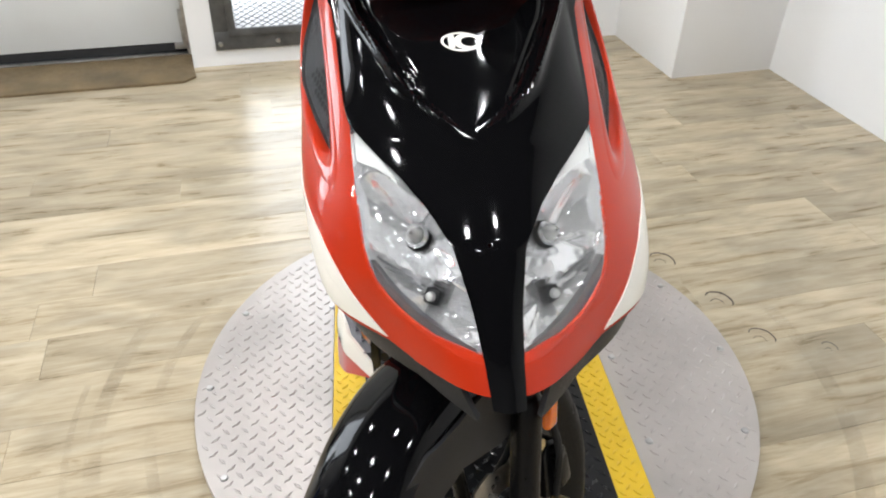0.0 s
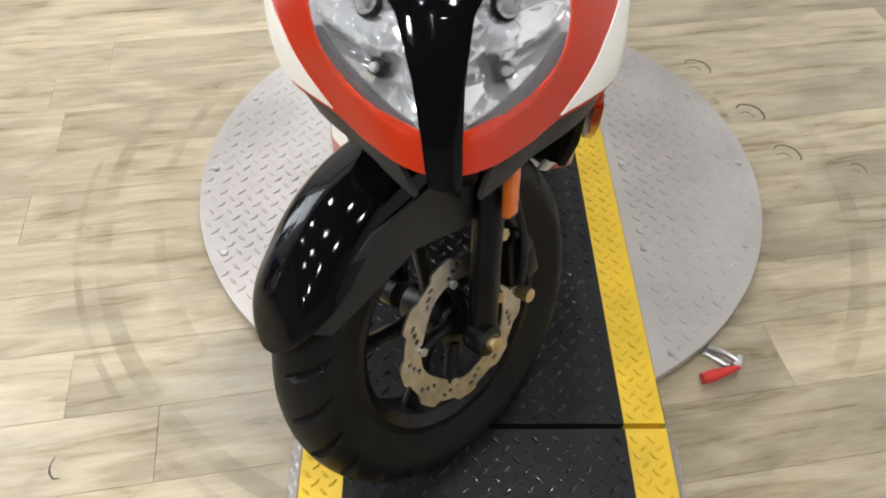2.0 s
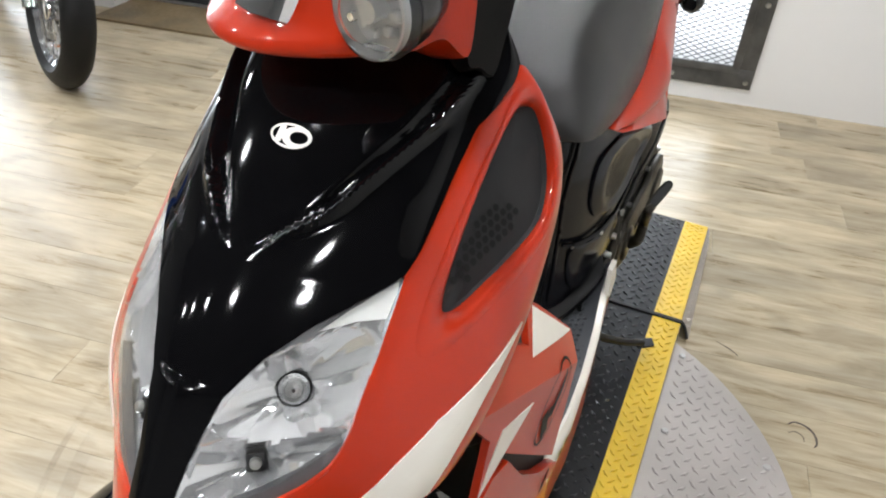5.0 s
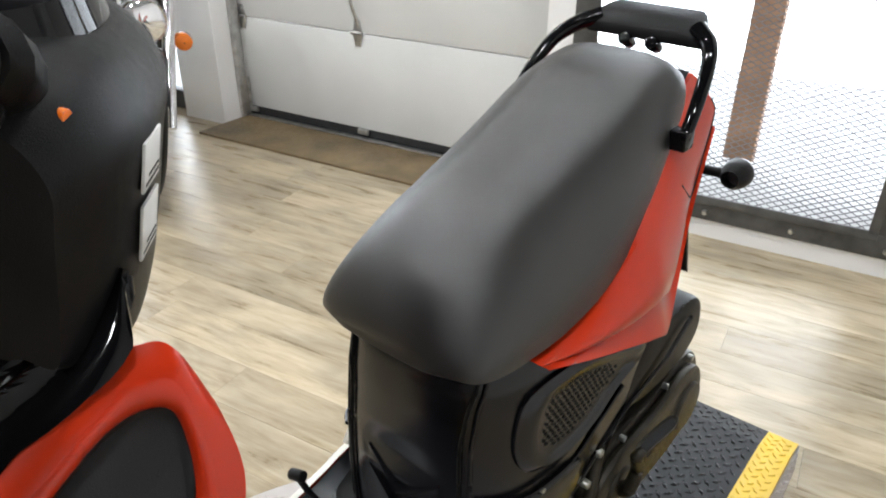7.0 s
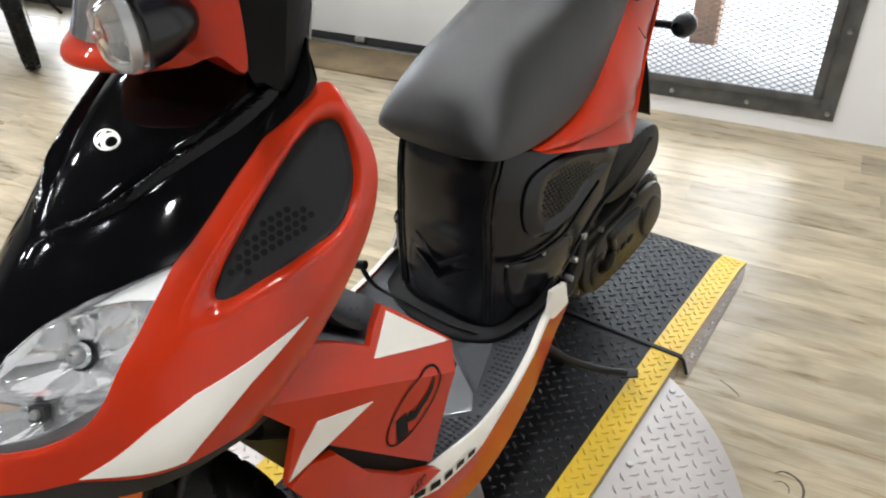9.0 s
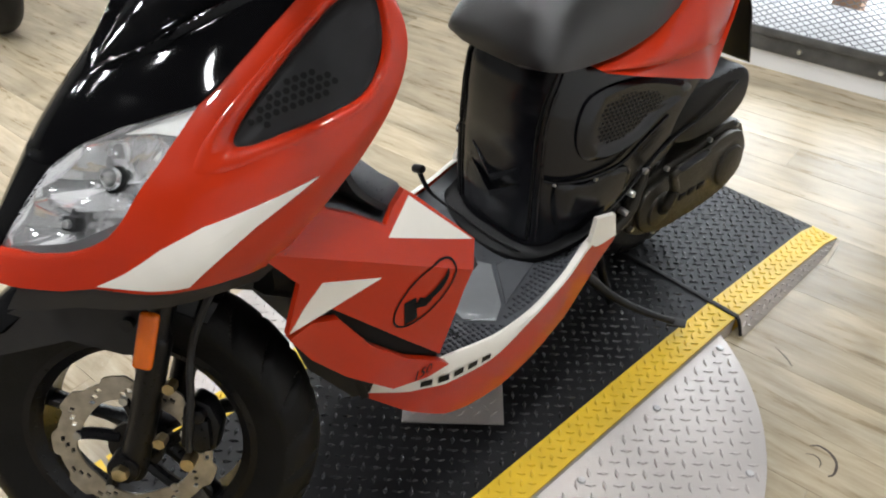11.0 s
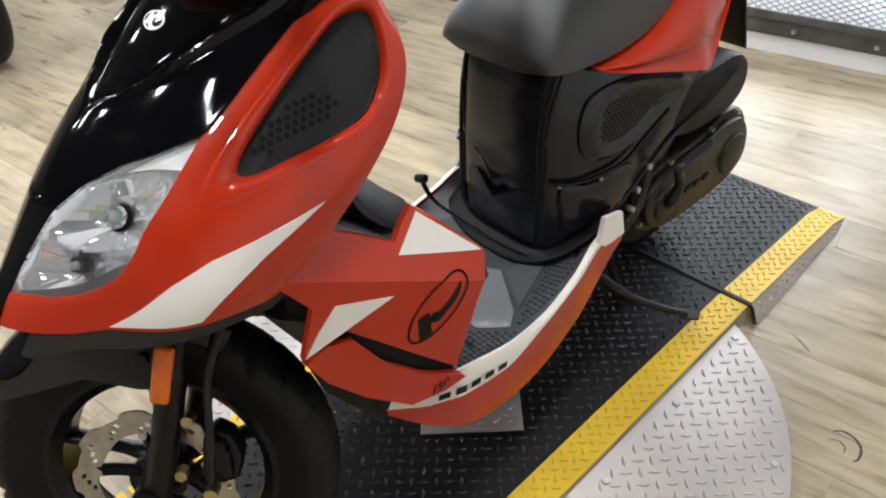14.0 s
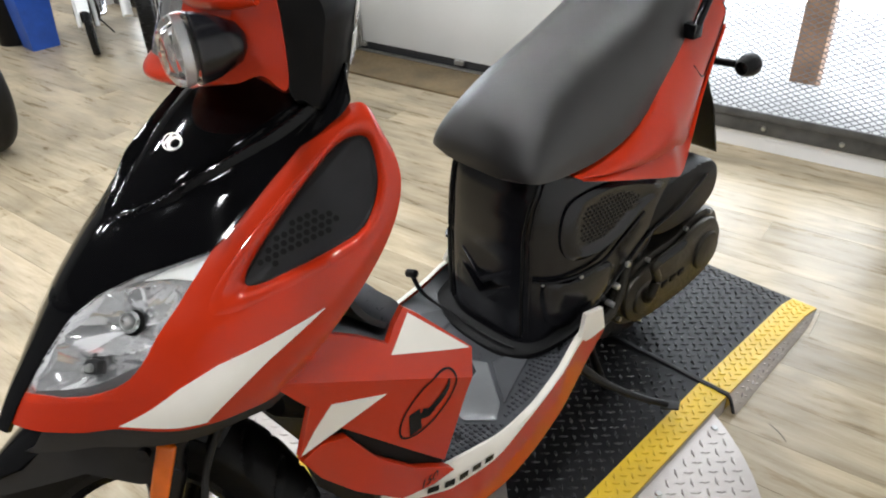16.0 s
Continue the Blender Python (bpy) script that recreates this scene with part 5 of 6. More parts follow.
for side in (1, -1):
    tu, tl = spline([(0, y, z) for y, z in TAIL_U], 5), spline([(0, y, z) for y, z in TAIL_L], 5)
    rows = [[] for k in range(19)]
    for k, (p, q) in enumerate(zip(tu, tl)):
        g = k / (len(tu) - 1)
        ridge = 0.60 + 0.34 * min(1, max(0, (g - 0.52) / 0.16))
        w = 0.152 + 0.042 * math.sin(min(1, g * 1.7) * 1.57) - 0.062 * max(0, g - 0.5) / 0.5
        for n in range(19):
            f = ridge * n / 11 if n <= 11 else ridge + (1 - ridge) * (0.04 + 0.96 * (n - 12) / 6)
            if n <= 11:
                bulge = 0.031 * math.sin(min(1.0, n / 11) * 2.15) ** 0.8
            else:
                bulge = 0.015 + 0.023 * (n - 12) / 6
            bulge = bulge * (1 - 0.4 * g) + (0.016 * math.sin(min(1, g * 2.2) * 1.57) if side < 0 else 0)
            rows[n].append(Vector((side * (w - 0.035 * (1 - f) ** 2 + bulge - 0.012 * f), p.y + (q.y - p.y) * f, p.z + (q.z - p.z) * f)))
    tail = part("tail_panel", grid(rows, [[v - Vector((side * 0.006, 0, 0)) for v in r] for r in rows]), RED, scooter, "glossy red tail side panel")
    part("panel_seam", tube([rows[4][26], rows[7][28], rows[9][30], rows[9][33], rows[8][35], rows[5][35]], 0.0016, 6, 5), INK_SHADE, tail)
    # rear turn signal on a short stalk
    sig = part("rear_signal", lathe([(0.0, -0.028), (0.016, -0.024), (0.025, -0.005), (0.028, 0.016), (0.026, 0.022), (0.0, 0.022)][1:-1], 20), PLASTIC, scooter, "black rear turn signal", Matrix.Translation((side * 0.160, 0.850, 0.768)) @ Matrix.Rotation(radians(90), 4, "Z"))
    part("signal_lens", lathe([(0.027, 0.020), (0.024, 0.030), (0.014, 0.037), (0.004, 0.039), (0.004, 0.030), (0.020, 0.020)], 20), GARNISH, sig, "smoked signal lens")
    part("signal_stalk", cyl((side * 0.06, 0.84, 0.765), (side * 0.15, 0.85, 0.768), 0.009), PLASTIC, scooter)
part("tail_lamp", loft([[(-0.085, y, z0), (0.085, y, z0), (0.10, y, z1), (-0.10, y, z1)] for y, z0, z1 in ((0.70, 0.80, 0.95), (0.78, 0.82, 0.95), (0.82, 0.86, 0.93))]), TAILRED, scooter, "red tail lamp")
part("tail_core", loft([[(-w, y, z0), (w, y, z0), (w * 0.9, y, z1), (-w * 0.9, y, z1)] for y, w, z0, z1 in ((0.30, 0.13, 0.66, 0.72), (0.50, 0.13, 0.66, 0.79), (0.64, 0.12, 0.76, 0.92), (0.76, 0.09, 0.82, 0.96))]), PLASTIC, scooter, "black tail core")
part("rear_mudguard", loft([[(-w, y, z), (w, y, z), (w, y + 0.012, z - 0.012), (-w, y + 0.012, z - 0.012)] for y, z, w in ((0.70, 0.80, 0.09), (0.80, 0.76, 0.085), (0.88, 0.64, 0.08), (0.94, 0.50, 0.075))]), PLASTIC, scooter, "black rear mudguard and plate holder")
# grab rail
GR = [(0.153, 0.606, 0.905), (0.149, 0.640, 0.945), (0.137, 0.690, 0.990), (0.116, 0.732, 1.013), (0.086, 0.757, 1.026)]
for side in (1, -1):
    part("grab_rail", tube([(side * x, y, z) for x, y, z in GR], [0.010, 0.0105, 0.0115, 0.014, 0.017], 12, 6), GLOSS, scooter, "gloss black grab rail arm")
    part("rail_boss", box(side * 0.146 - 0.016, side * 0.146 + 0.016, 0.592, 0.624, 0.888, 0.918, 0.004), GLOSS, scooter)
gr = loft([[(-w, y, z - h), (w, y, z - h), (w * 0.86, y + 0.004, z + h), (-w * 0.86, y + 0.004, z + h)] for y, w, z, h in ((0.735, 0.106, 1.012, 0.012), (0.757, 0.110, 1.024, 0.016), (0.790, 0.094, 1.034, 0.016), (0.822, 0.060, 1.030, 0.010))])
bmesh.ops.bevel(gr, geom=gr.edges[:], offset=0.006, segments=2, affect="EDGES", profile=0.5)
part("rail_top", gr, PLASTIC, scooter, "black grab rail top piece")
for side in (1, -1):
    part("rail_bolt", cyl((side * 0.024, 0.722, 1.004), (side * 0.024, 0.752, 0.990), 0.011, seg=14, bev=0.002), GLOSS, scooter)

# ---- engine and rear wheel ----


def outline_block(outline, x0, x1, bev):
    """A casting with an outline in (y, z) from x0 to x1."""
    bm = prism(outline, x0, x1, None, bev)
    bm.transform(Matrix(((0, 0, 1, 0), (1, 0, 0, 0), (0, 1, 0, 0), (0, 0, 0, 1))))
    return bm


def rounded(outline, n=4):
    return [(p.x, p.y) for p in spline([(a, b, 0) for a, b in outline], n, True)]


CV = rounded([(0.385, 0.375), (0.46, 0.415), (0.60, 0.420), (0.70, 0.445), (0.78, 0.430), (0.825, 0.350), (0.790, 0.265), (0.70, 0.240), (0.58, 0.235), (0.46, 0.245), (0.395, 0.290)])
case = part("drive_case", outline_block(CV, 0.075, 0.178, 0.010), CASE, scooter, "dark painted belt drive case")
part("case_cover", outline_block([(0.605 + (a - 0.605) * 0.90, 0.33 + (b - 0.33) * 0.86) for a, b in CV], 0.178, 0.197, 0.008), CASE, case)
for k in range(0, len(CV), 5):
    a, b = CV[k]
    part("case_bolt", cyl((0.176, 0.605 + (a - 0.605) * 0.95, 0.33 + (b - 0.33) * 0.93), (0.186, 0.605 + (a - 0.605) * 0.95, 0.33 + (b - 0.33) * 0.93), 0.006, seg=8), ZINC, case)
for y, z, r in ((0.475, 0.325, 0.045), (0.735, 0.335, 0.055)):
    part("case_boss", cyl((0.190, y, z), (0.204, y, z), r, r * 0.9, 28, bev=0.003), CASE, case)
for k in range(3):
    part("case_bar", box(0.196, 0.2005, 0.545 + 0.035 * k, 0.57 + 0.035 * k, 0.315, 0.33, 0.002), INK_SHADE, case, "dark raised lettering bar")
part("kick_starter", tube([(0.205, 0.475, 0.330), (0.222, 0.46, 0.355), (0.225, 0.47, 0.395), (0.230, 0.445, 0.440), (0.236, 0.455, 0.452)], [0.015, 0.012, 0.011, 0.010, 0.008], 12, 6), CASE, scooter, "dark kick start lever")
pd = rounded([(-0.048, -0.010), (-0.020, -0.013), (0.030, -0.012), (0.048, -0.004), (0.046, 0.008), (0.020, 0.012), (-0.030, 0.011), (-0.049, 0.004)], 3)
PM = Matrix.Translation((0.240, 0.490, 0.462)) @ Matrix.Scale(0.82, 4) @ Vector((0.030, 0.080, 0.045)).to_track_quat("X", "Z").to_matrix().to_4x4()
pedal = part("kick_pedal", tube([(a, b, 0) for a, b in pd], 0.0028, 8, 2, True), CASE, scooter, "folded dark metal kick pedal", PM)
part("pedal_pad", prism([(a * 0.94, b * 0.9) for a, b in pd], -0.006, 0.0), RUBBER, pedal, "dark rubber pedal pad")
AB = rounded([(0.47, 0.50), (0.52, 0.58), (0.64, 0.590), (0.72, 0.585), (0.765, 0.545), (0.762, 0.485), (0.70, 0.450), (0.56, 0.452)])
part("airbox", outline_block(AB, 0.085, 0.182, 0.014), PLASTIC, scooter, "black airbox over the drive case")
part("engine_block", outline_block(rounded([(0.26, 0.22), (0.30, 0.34), (0.42, 0.40), (0.55, 0.38), (0.56, 0.25), (0.42, 0.20)]), -0.12, 0.08, 0.012), CASE, scooter, "dark engine block")
for y, z in ((0.415, 0.440), (0.385, 0.395), (0.375, 0.350)):
    part("frame_bolt", cyl((0.160, y, z), (0.186, y, z), 0.0075, seg=10, bev=0.002), ZINC, scooter)
part("swing_link", tube([(0.17, 0.33, 0.30), (0.18, 0.37, 0.33), (0.18, 0.40, 0.37), (0.17, 0.43, 0.44)], 0.012, 10, 5), CASE, scooter)
part("rear_shock", cyl((0.135, 0.66, 0.45), (0.125, 0.60, 0.74), 0.022, seg=18), PLASTIC, scooter, "black rear shock absorber")
part("shock_spring", tube([(0.132 + 0.028 * math.cos(k * 1.05), 0.655 - 0.045 * k / 40, 0.48 + 0.22 * k / 40 + 0.028 * math.sin(k * 1.05) * 0.2) for k in range(41)], 0.0045, 6, 2), CAST, scooter)
part("muffler", tube([(-0.15, 0.40, 0.25), (-0.18, 0.52, 0.27), (-0.19, 0.70, 0.30), (-0.19, 0.90, 0.36)], [0.022, 0.05, 0.056, 0.05], 20, 5), CAST, scooter, "black silencer")
part("side_stand", tube([(0.16, 0.30, 0.20), (0.20, 0.36, 0.13), (0.25, 0.43, 0.075), (0.292, 0.485, 0.045)], [0.012, 0.010, 0.009, 0.008], 10, 5), CAST, scooter, "black side stand")
part("stand_foot", prism([(-0.022, -0.016), (0.022, -0.012), (0.026, 0.014), (-0.02, 0.018)], 0, 0.006, bev=0.0015), RUBBER, scooter, m=Matrix.Translation((0.296, 0.492, 0.036)) @ Matrix.Rotation(radians(35), 4, "Z"))
cs = tube([(-0.13, 0.46, 0.004), (-0.10, 0.44, 0.10), (-0.08, 0.40, 0.22), (0.08, 0.40, 0.22), (0.10, 0.44, 0.10), (0.13, 0.46, 0.004)], 0.011, 10, 5)
part("centre_stand", cs, CAST, scooter, "black centre stand")

# ---- wheels ----


def tyre(rad, width, rim, grooves):
    """Tyre with slanting grooves sunk into the tread."""
    na, nu = 480, 40
    verts, faces = [], []
    for i in range(na):
        a = 2 * math.pi * i / na
        for j in range(nu):
            u = 2 * j / (nu - 1) - 1
            ang = u * 2.15
            x = width / 2 * math.sin(ang) / math.sin(1.5708) if abs(ang) < 1.5708 else width / 2 * math.copysign(1 - 0.30 * (abs(ang) - 1.5708) / 0.58, u)
            r = rad - (width * 0.40) * (1 - math.cos(min(abs(ang), 1.5708))) if abs(ang) < 1.5708 else rad - width * 0.40 - (rad - width * 0.40 - rim) * ((abs(ang) - 1.5708) / 0.58)
            if 0.08 < abs(u) < 0.70:
                ph = (a / (2 * math.pi) * grooves + (abs(u) - 0.1) * 1.15 + (0.5 if u > 0 else 0)) % 1.0
                lim = 0.24 * math.sin((abs(u) - 0.08) / 0.62 * math.pi) ** 0.5
                if ph < lim:
                    r -= 0.0090 * min(1, ph / 0.05, (lim - ph) / 0.05)
            verts.append((x, r * math.cos(a), r * math.sin(a)))
    for i in range(na):
        for j in range(nu - 1):
            b, c = i * nu + j, ((i + 1) % na) * nu + j
            faces.append((b, c, c + 1, b + 1))
    me = bpy.data.meshes.new("tyre")
    me.from_pydata(verts, [], faces)
    bm = bmesh.new()
    bm.from_mesh(me)
    bpy.data.meshes.remove(me)
    bmesh.ops.recalc_face_normals(bm, faces=bm.faces[:])
    return bm


def wheel(name, label, m, rad, width, rim, spokes):
    w = part(name, lathe([(rim + 0.010, -width * 0.36), (rim + 0.010, -width * 0.30), (rim - 0.012, -width * 0.22), (rim - 0.014, width * 0.22), (rim + 0.010, width * 0.30), (rim + 0.010, width * 0.36), (rim - 0.008, width * 0.36), (rim - 0.024, width * 0.25), (rim - 0.024, -width * 0.25), (rim - 0.008, -width * 0.36)], 72), CAST, scooter, label, m)
    part("tyre", tyre(rad, width, rim, 24), TYRE, w, "black rubber tyre with slanting grooves")
    part("hub", cyl((-0.045, 0, 0), (0.045, 0, 0), 0.036, seg=28, bev=0.004), CAST, w)
    for k in range(spokes):
        a = 6.28318 * k / spokes + 0.3
        d = Vector((0, math.cos(a), math.sin(a)))
        t = Vector((0, -math.sin(a), math.cos(a)))
        rr = []
        for r, hw, hx in ((0.030, 0.018, 0.020), (0.07, 0.011, 0.014), (0.12, 0.010, 0.013), (rim - 0.016, 0.015, 0.018)):
            c = d * r
            rr.append([c + t * hw * math.cos(q) + Vector((hx * math.sin(q), 0, 0)) for q in [6.28318 * i / 10 for i in range(10)]])
        part("spoke", loft(rr), CAST, w)
    return w


WM = WSTEER @ Matrix.Translation(FC)
fw = wheel("front_wheel", "black cast front wheel with disc brake", WM, FR, 0.116, 0.187, 5)
wheel("rear_wheel", "black cast rear wheel", Matrix.Translation((-0.01, 0.700, 0.268)), 0.268, 0.118, 0.172, 5)


def brake_disc():
    """Scalloped ring with slots through it."""
    na, radii = 216, (0.090, 0.097, 0.104, 0.111, 0.118, 0.128)
    bm = bmesh.new()
    sheets = []
    for x in (-0.002, 0.002):
        v = []
        for i in range(na):
            a = 6.28318 * i / na
            row = []
            for k, r in enumerate(radii):
                rr = r + (0.0045 * (1 if math.sin(9 * a) > 0 else -1) * min(1, abs(math.sin(9 * a)) * 3) if k == len(radii) - 1 else 0) + (-0.003 * math.cos(5 * a) if k == 0 else 0)
                row.append(bm.verts.new((x, rr * math.cos(a + (0.10 * (rr - 0.086) / 0.04)), rr * math.sin(a + (0.10 * (rr - 0.086) / 0.04)))))
            v.append(row)
        sheets.append(v)

    def hole(i, k):
        i, k = i % na, k
        return 1 <= k <= 3 and (i + 4 * k) % 18 in (3, 4, 5) and 0 <= k < len(radii) - 1

    K = len(radii) - 1
    for i in range(na):
        n = (i + 1) % na
        for k in range(K):
            if hole(i, k):
                continue
            a, b = sheets
            bm.faces.new((a[i][k], a[n][k], a[n][k + 1], a[i][k + 1]))
            bm.faces.new((b[i][k], b[i][k + 1], b[n][k + 1], b[n][k]))
            for (p, q), nb in ((((i, k), (n, k)), (i, k - 1)), (((i, k + 1), (n, k + 1)), (i, k + 1)), (((i, k), (i, k + 1)), (i - 1, k)), (((n, k), (n, k + 1)), (n, k))):
                if nb[1] < 0 or nb[1] >= K or hole(*nb):
                    bm.faces.new((a[p[0]][p[1]], a[q[0]][q[1]], b[q[0]][q[1]], b[p[0]][p[1]]))
    bmesh.ops.recalc_face_normals(bm, faces=bm.faces[:])
    return bm


disc = part("brake_disc", brake_disc(), STEEL, fw, "scalloped steel brake disc with slots", Matrix.Translation((0.062, 0, 0)), smooth=False)
carrier = cyl((0.050, 0, 0), (0.060, 0, 0), 0.045, seg=28)
for k in range(5):
    a = 6.28318 * k / 5
    tube([(0.056, 0.03 * math.cos(a), 0.03 * math.sin(a)), (0.058, 0.065 * math.cos(a + 0.25), 0.065 * math.sin(a + 0.25)), (0.060, 0.092 * math.cos(a + 0.35), 0.092 * math.sin(a + 0.35))], 0.010, 8, 4, bm=carrier)
part("disc_carrier", carrier, CAST, fw)
for k in range(5):
    a = 6.28318 * k / 5 + 0.35
    part("disc_bolt", cyl((0.060, 0.090 * math.cos(a), 0.090 * math.sin(a)), (0.070, 0.090 * math.cos(a), 0.090 * math.sin(a)), 0.007, seg=8), ZINC, fw)

# ---- fork, mudguard and brake ----
UP = AXIS.normalized()
UPL = Vector((0, 0.37, 0.929))
for side in (1, -1):
    foot_ = WSTEER @ (FC + Vector((side * 0.098, 0, -0.004)))
    ax = (WSTEER.to_3x3() @ Vector((side, 0, 0))).normalized()
    leg = part("fork_leg", tube([foot_ - UPL * 0.025 + Vector((0, 0.012, 0)), foot_ + UPL * 0.10 + Vector((0, 0.018, 0)), foot_ + UPL * 0.22 + Vector((0, 0.018, 0)), foot_ + UPL * 0.25 + Vector((0, 0.018, 0)), foot_ + UPL * 0.40 + Vector((0, 0.018, 0))], [0.022, 0.022, 0.023, 0.017, 0.017], 18, 5), CAST, scooter, "black telescopic fork leg")
    part("axle_lug", cyl(foot_ - ax * 0.018, foot_ + ax * 0.018, 0.025, seg=20, bev=0.004), CAST, leg)
    part("axle_nut", cyl(foot_ + ax * 0.014, foot_ + ax * 0.030, 0.013, seg=6, bev=0.002), GOLDZ, leg, "zinc axle nut")
    r0 = foot_ + UPL * 0.245 + ax * 0.036 + Vector((0, 0.014, 0))
    RM = Matrix.Translation(r0) @ Matrix.Rotation(radians(-21.7), 4, "X") @ Matrix.Rotation(radians(-36), 4, "Z")
    part("fork_reflector", box(-0.007, 0.007, -0.014, 0.014, -0.047, 0.047, 0.0066, seg=4), ORANGE, leg, "orange plastic reflector", RM)
    if side > 0:
        for d in (0.135, 0.03):
            q = foot_ + UPL * d + Vector((0.012, 0.05, 0))
            part("caliper_bolt", cyl(q, q + ax * 0.02, 0.010, seg=6), GOLDZ, leg, "zinc bolt")
part("fork_yoke", tube([WSTEER @ (FC + Vector((sx * 0.098, 0, 0))) + UPL * 0.39 + Vector((0, 0.018, 0)) for sx in (-1, 0, 1)], 0.024, 14, 5), CAST, scooter)
part("steering_stem", cyl((0, -0.42, 0.63), (0, -0.21, 1.05), 0.022), CAST, scooter)
cal = outline_block([(0.062, 0.0), (0.090, -0.012), (0.120, -0.004), (0.132, 0.040), (0.120, 0.076), (0.096, 0.092), (0.076, 0.074), (0.070, 0.040)], 0.052, 0.090, 0.007)
box(0.086, 0.104, 0.088, 0.118, 0.006, 0.060, 0.006, cal)
cyl((0.084, 0.102, 0.066), (0.104, 0.102, 0.066), 0.012, seg=14, bm=cal, bev=0.002)
caliper = part("brake_caliper", cal, CAST, scooter, "black front brake caliper", WSTEER @ Matrix.Translation(FC + Vector((0, 0.02, 0.02))))
part("brake_hose", tube([FC + Vector((0.095, 0.10, 0.02)), FC + Vector((0.105, 0.115, 0.10)), FC + Vector((0.09, 0.13, 0.22)), FC + Vector((0.07, 0.20, 0.36))], 0.006, 8, 6), RUBBER, scooter, "black brake hose", WSTEER)
part("hose_union", cyl(FC + Vector((0.088, 0.10, 0.005)), FC + Vector((0.112, 0.10, 0.005)), 0.011, seg=12), GOLDZ, scooter, "zinc hose union", WSTEER)
part("speed_cable", tube([FC + Vector((-0.09, 0.01, 0.0)), FC + Vector((-0.12, 0.08, 0.10)), FC + Vector((-0.11, 0.14, 0.26)), FC + Vector((-0.07, 0.22, 0.40))], 0.005, 8, 6), RUBBER, scooter, m=WSTEER)


def mudguard():
    rows, back = [], []
    for i in range(37):
        f = i / 36
        ang = radians(30 + 92 * f)
        r = FR + 0.016 + 0.012 * math.sin(f * 3.1) + 0.006 * max(0, 0.2 - f) / 0.2
        hw = 0.010 + 0.066 * math.sin(min(1, f / 0.20) * 1.5708) ** 0.6
        if f > 0.75:
            hw *= 1 - 0.25 * (f - 0.75) / 0.25
        drop = 0.040 * min(1, f / 0.25)
        row, rb = [], []
        for j in range(17):
            u = j / 8 - 1
            x = hw * math.sin(u * 1.45) / math.sin(1.45)
            rr = r - drop * abs(u) ** 3 + 0.010 * (1 - abs(u)) * math.sin(min(1, f * 2) * 1.57)
            row.append((x, -rr * math.cos(ang), rr * math.sin(ang)))
            rb.append((x * 0.96, -(rr - 0.004) * math.cos(ang), (rr - 0.004) * math.sin(ang)))
        rows.append(row)
        back.append(rb)
    return grid(rows, back)


guard = part("front_mudguard", mudguard(), GLOSS, scooter, "gloss black front mudguard with a pointed tip", WSTEER @ Matrix.Translation(FC))
for side in (1, -1):
    pts = [(-0.230, 0.185), (-0.170, 0.232), (-0.110, 0.262), (0.0, 0.272), (0.052, 0.256), (0.066, 0.212), (0.048, 0.182), (0.018, 0.182), (-0.060, 0.205), (-0.150, 0.178), (-0.205, 0.162)]
    part("guard_side", ring_fill(pts, lambda a, b, o: Vector((side * (0.060 + 0.024 * min(1, (a + 0.235) / 0.16) + o), a, b)), 0.006), WINGP, guard, "matt grey mudguard side wing")
    part("guard_bolt", cyl((side * 0.080, 0.035, 0.236), (side * 0.096, 0.035, 0.236), 0.010, seg=12), RUBBER, guard)

# ---- handlebar ----


def hb(ring, half, rear):
    """Cover half skinned across the width; the profile shrinks towards the ends."""
    out = []
    n = 31
    for i in range(n):
        u = 2 * i / (n - 1) - 1
        k = (1 - 0.62 * abs(u) ** 2.2) if not rear else (1 - 0.45 * abs(u) ** 3)
        cz = 1.10
        out.append([(half * u, -0.19 - (0.03 + (p - 0.03) * k), cz + (z - cz) * (1 - 0.30 * abs(u) ** 3)) for p, z in ring])
    return loft(out)


front = rounded([(0.030, 1.006), (0.110, 1.030), (0.190, 1.020), (0.236, 1.022), (0.243, 1.034), (0.214, 1.066), (0.172, 1.142), (0.146, 1.172), (0.090, 1.190), (0.030, 1.188)], 6)
cover = part("handlebar_cover", hb(front, 0.165, False), RED, scooter, "red handlebar front cover", STEER)
rear = rounded([(0.031, 1.000), (0.0, 0.975), (-0.030, 0.962), (-0.046, 1.010), (-0.062, 1.080), (-0.072, 1.130), (-0.050, 1.172), (-0.005, 1.198), (0.031, 1.190)], 6)
rc = part("rear_cover", hb(rear, 0.160, True), PLASTIC, scooter, "dark grey handlebar rear cover", STEER)
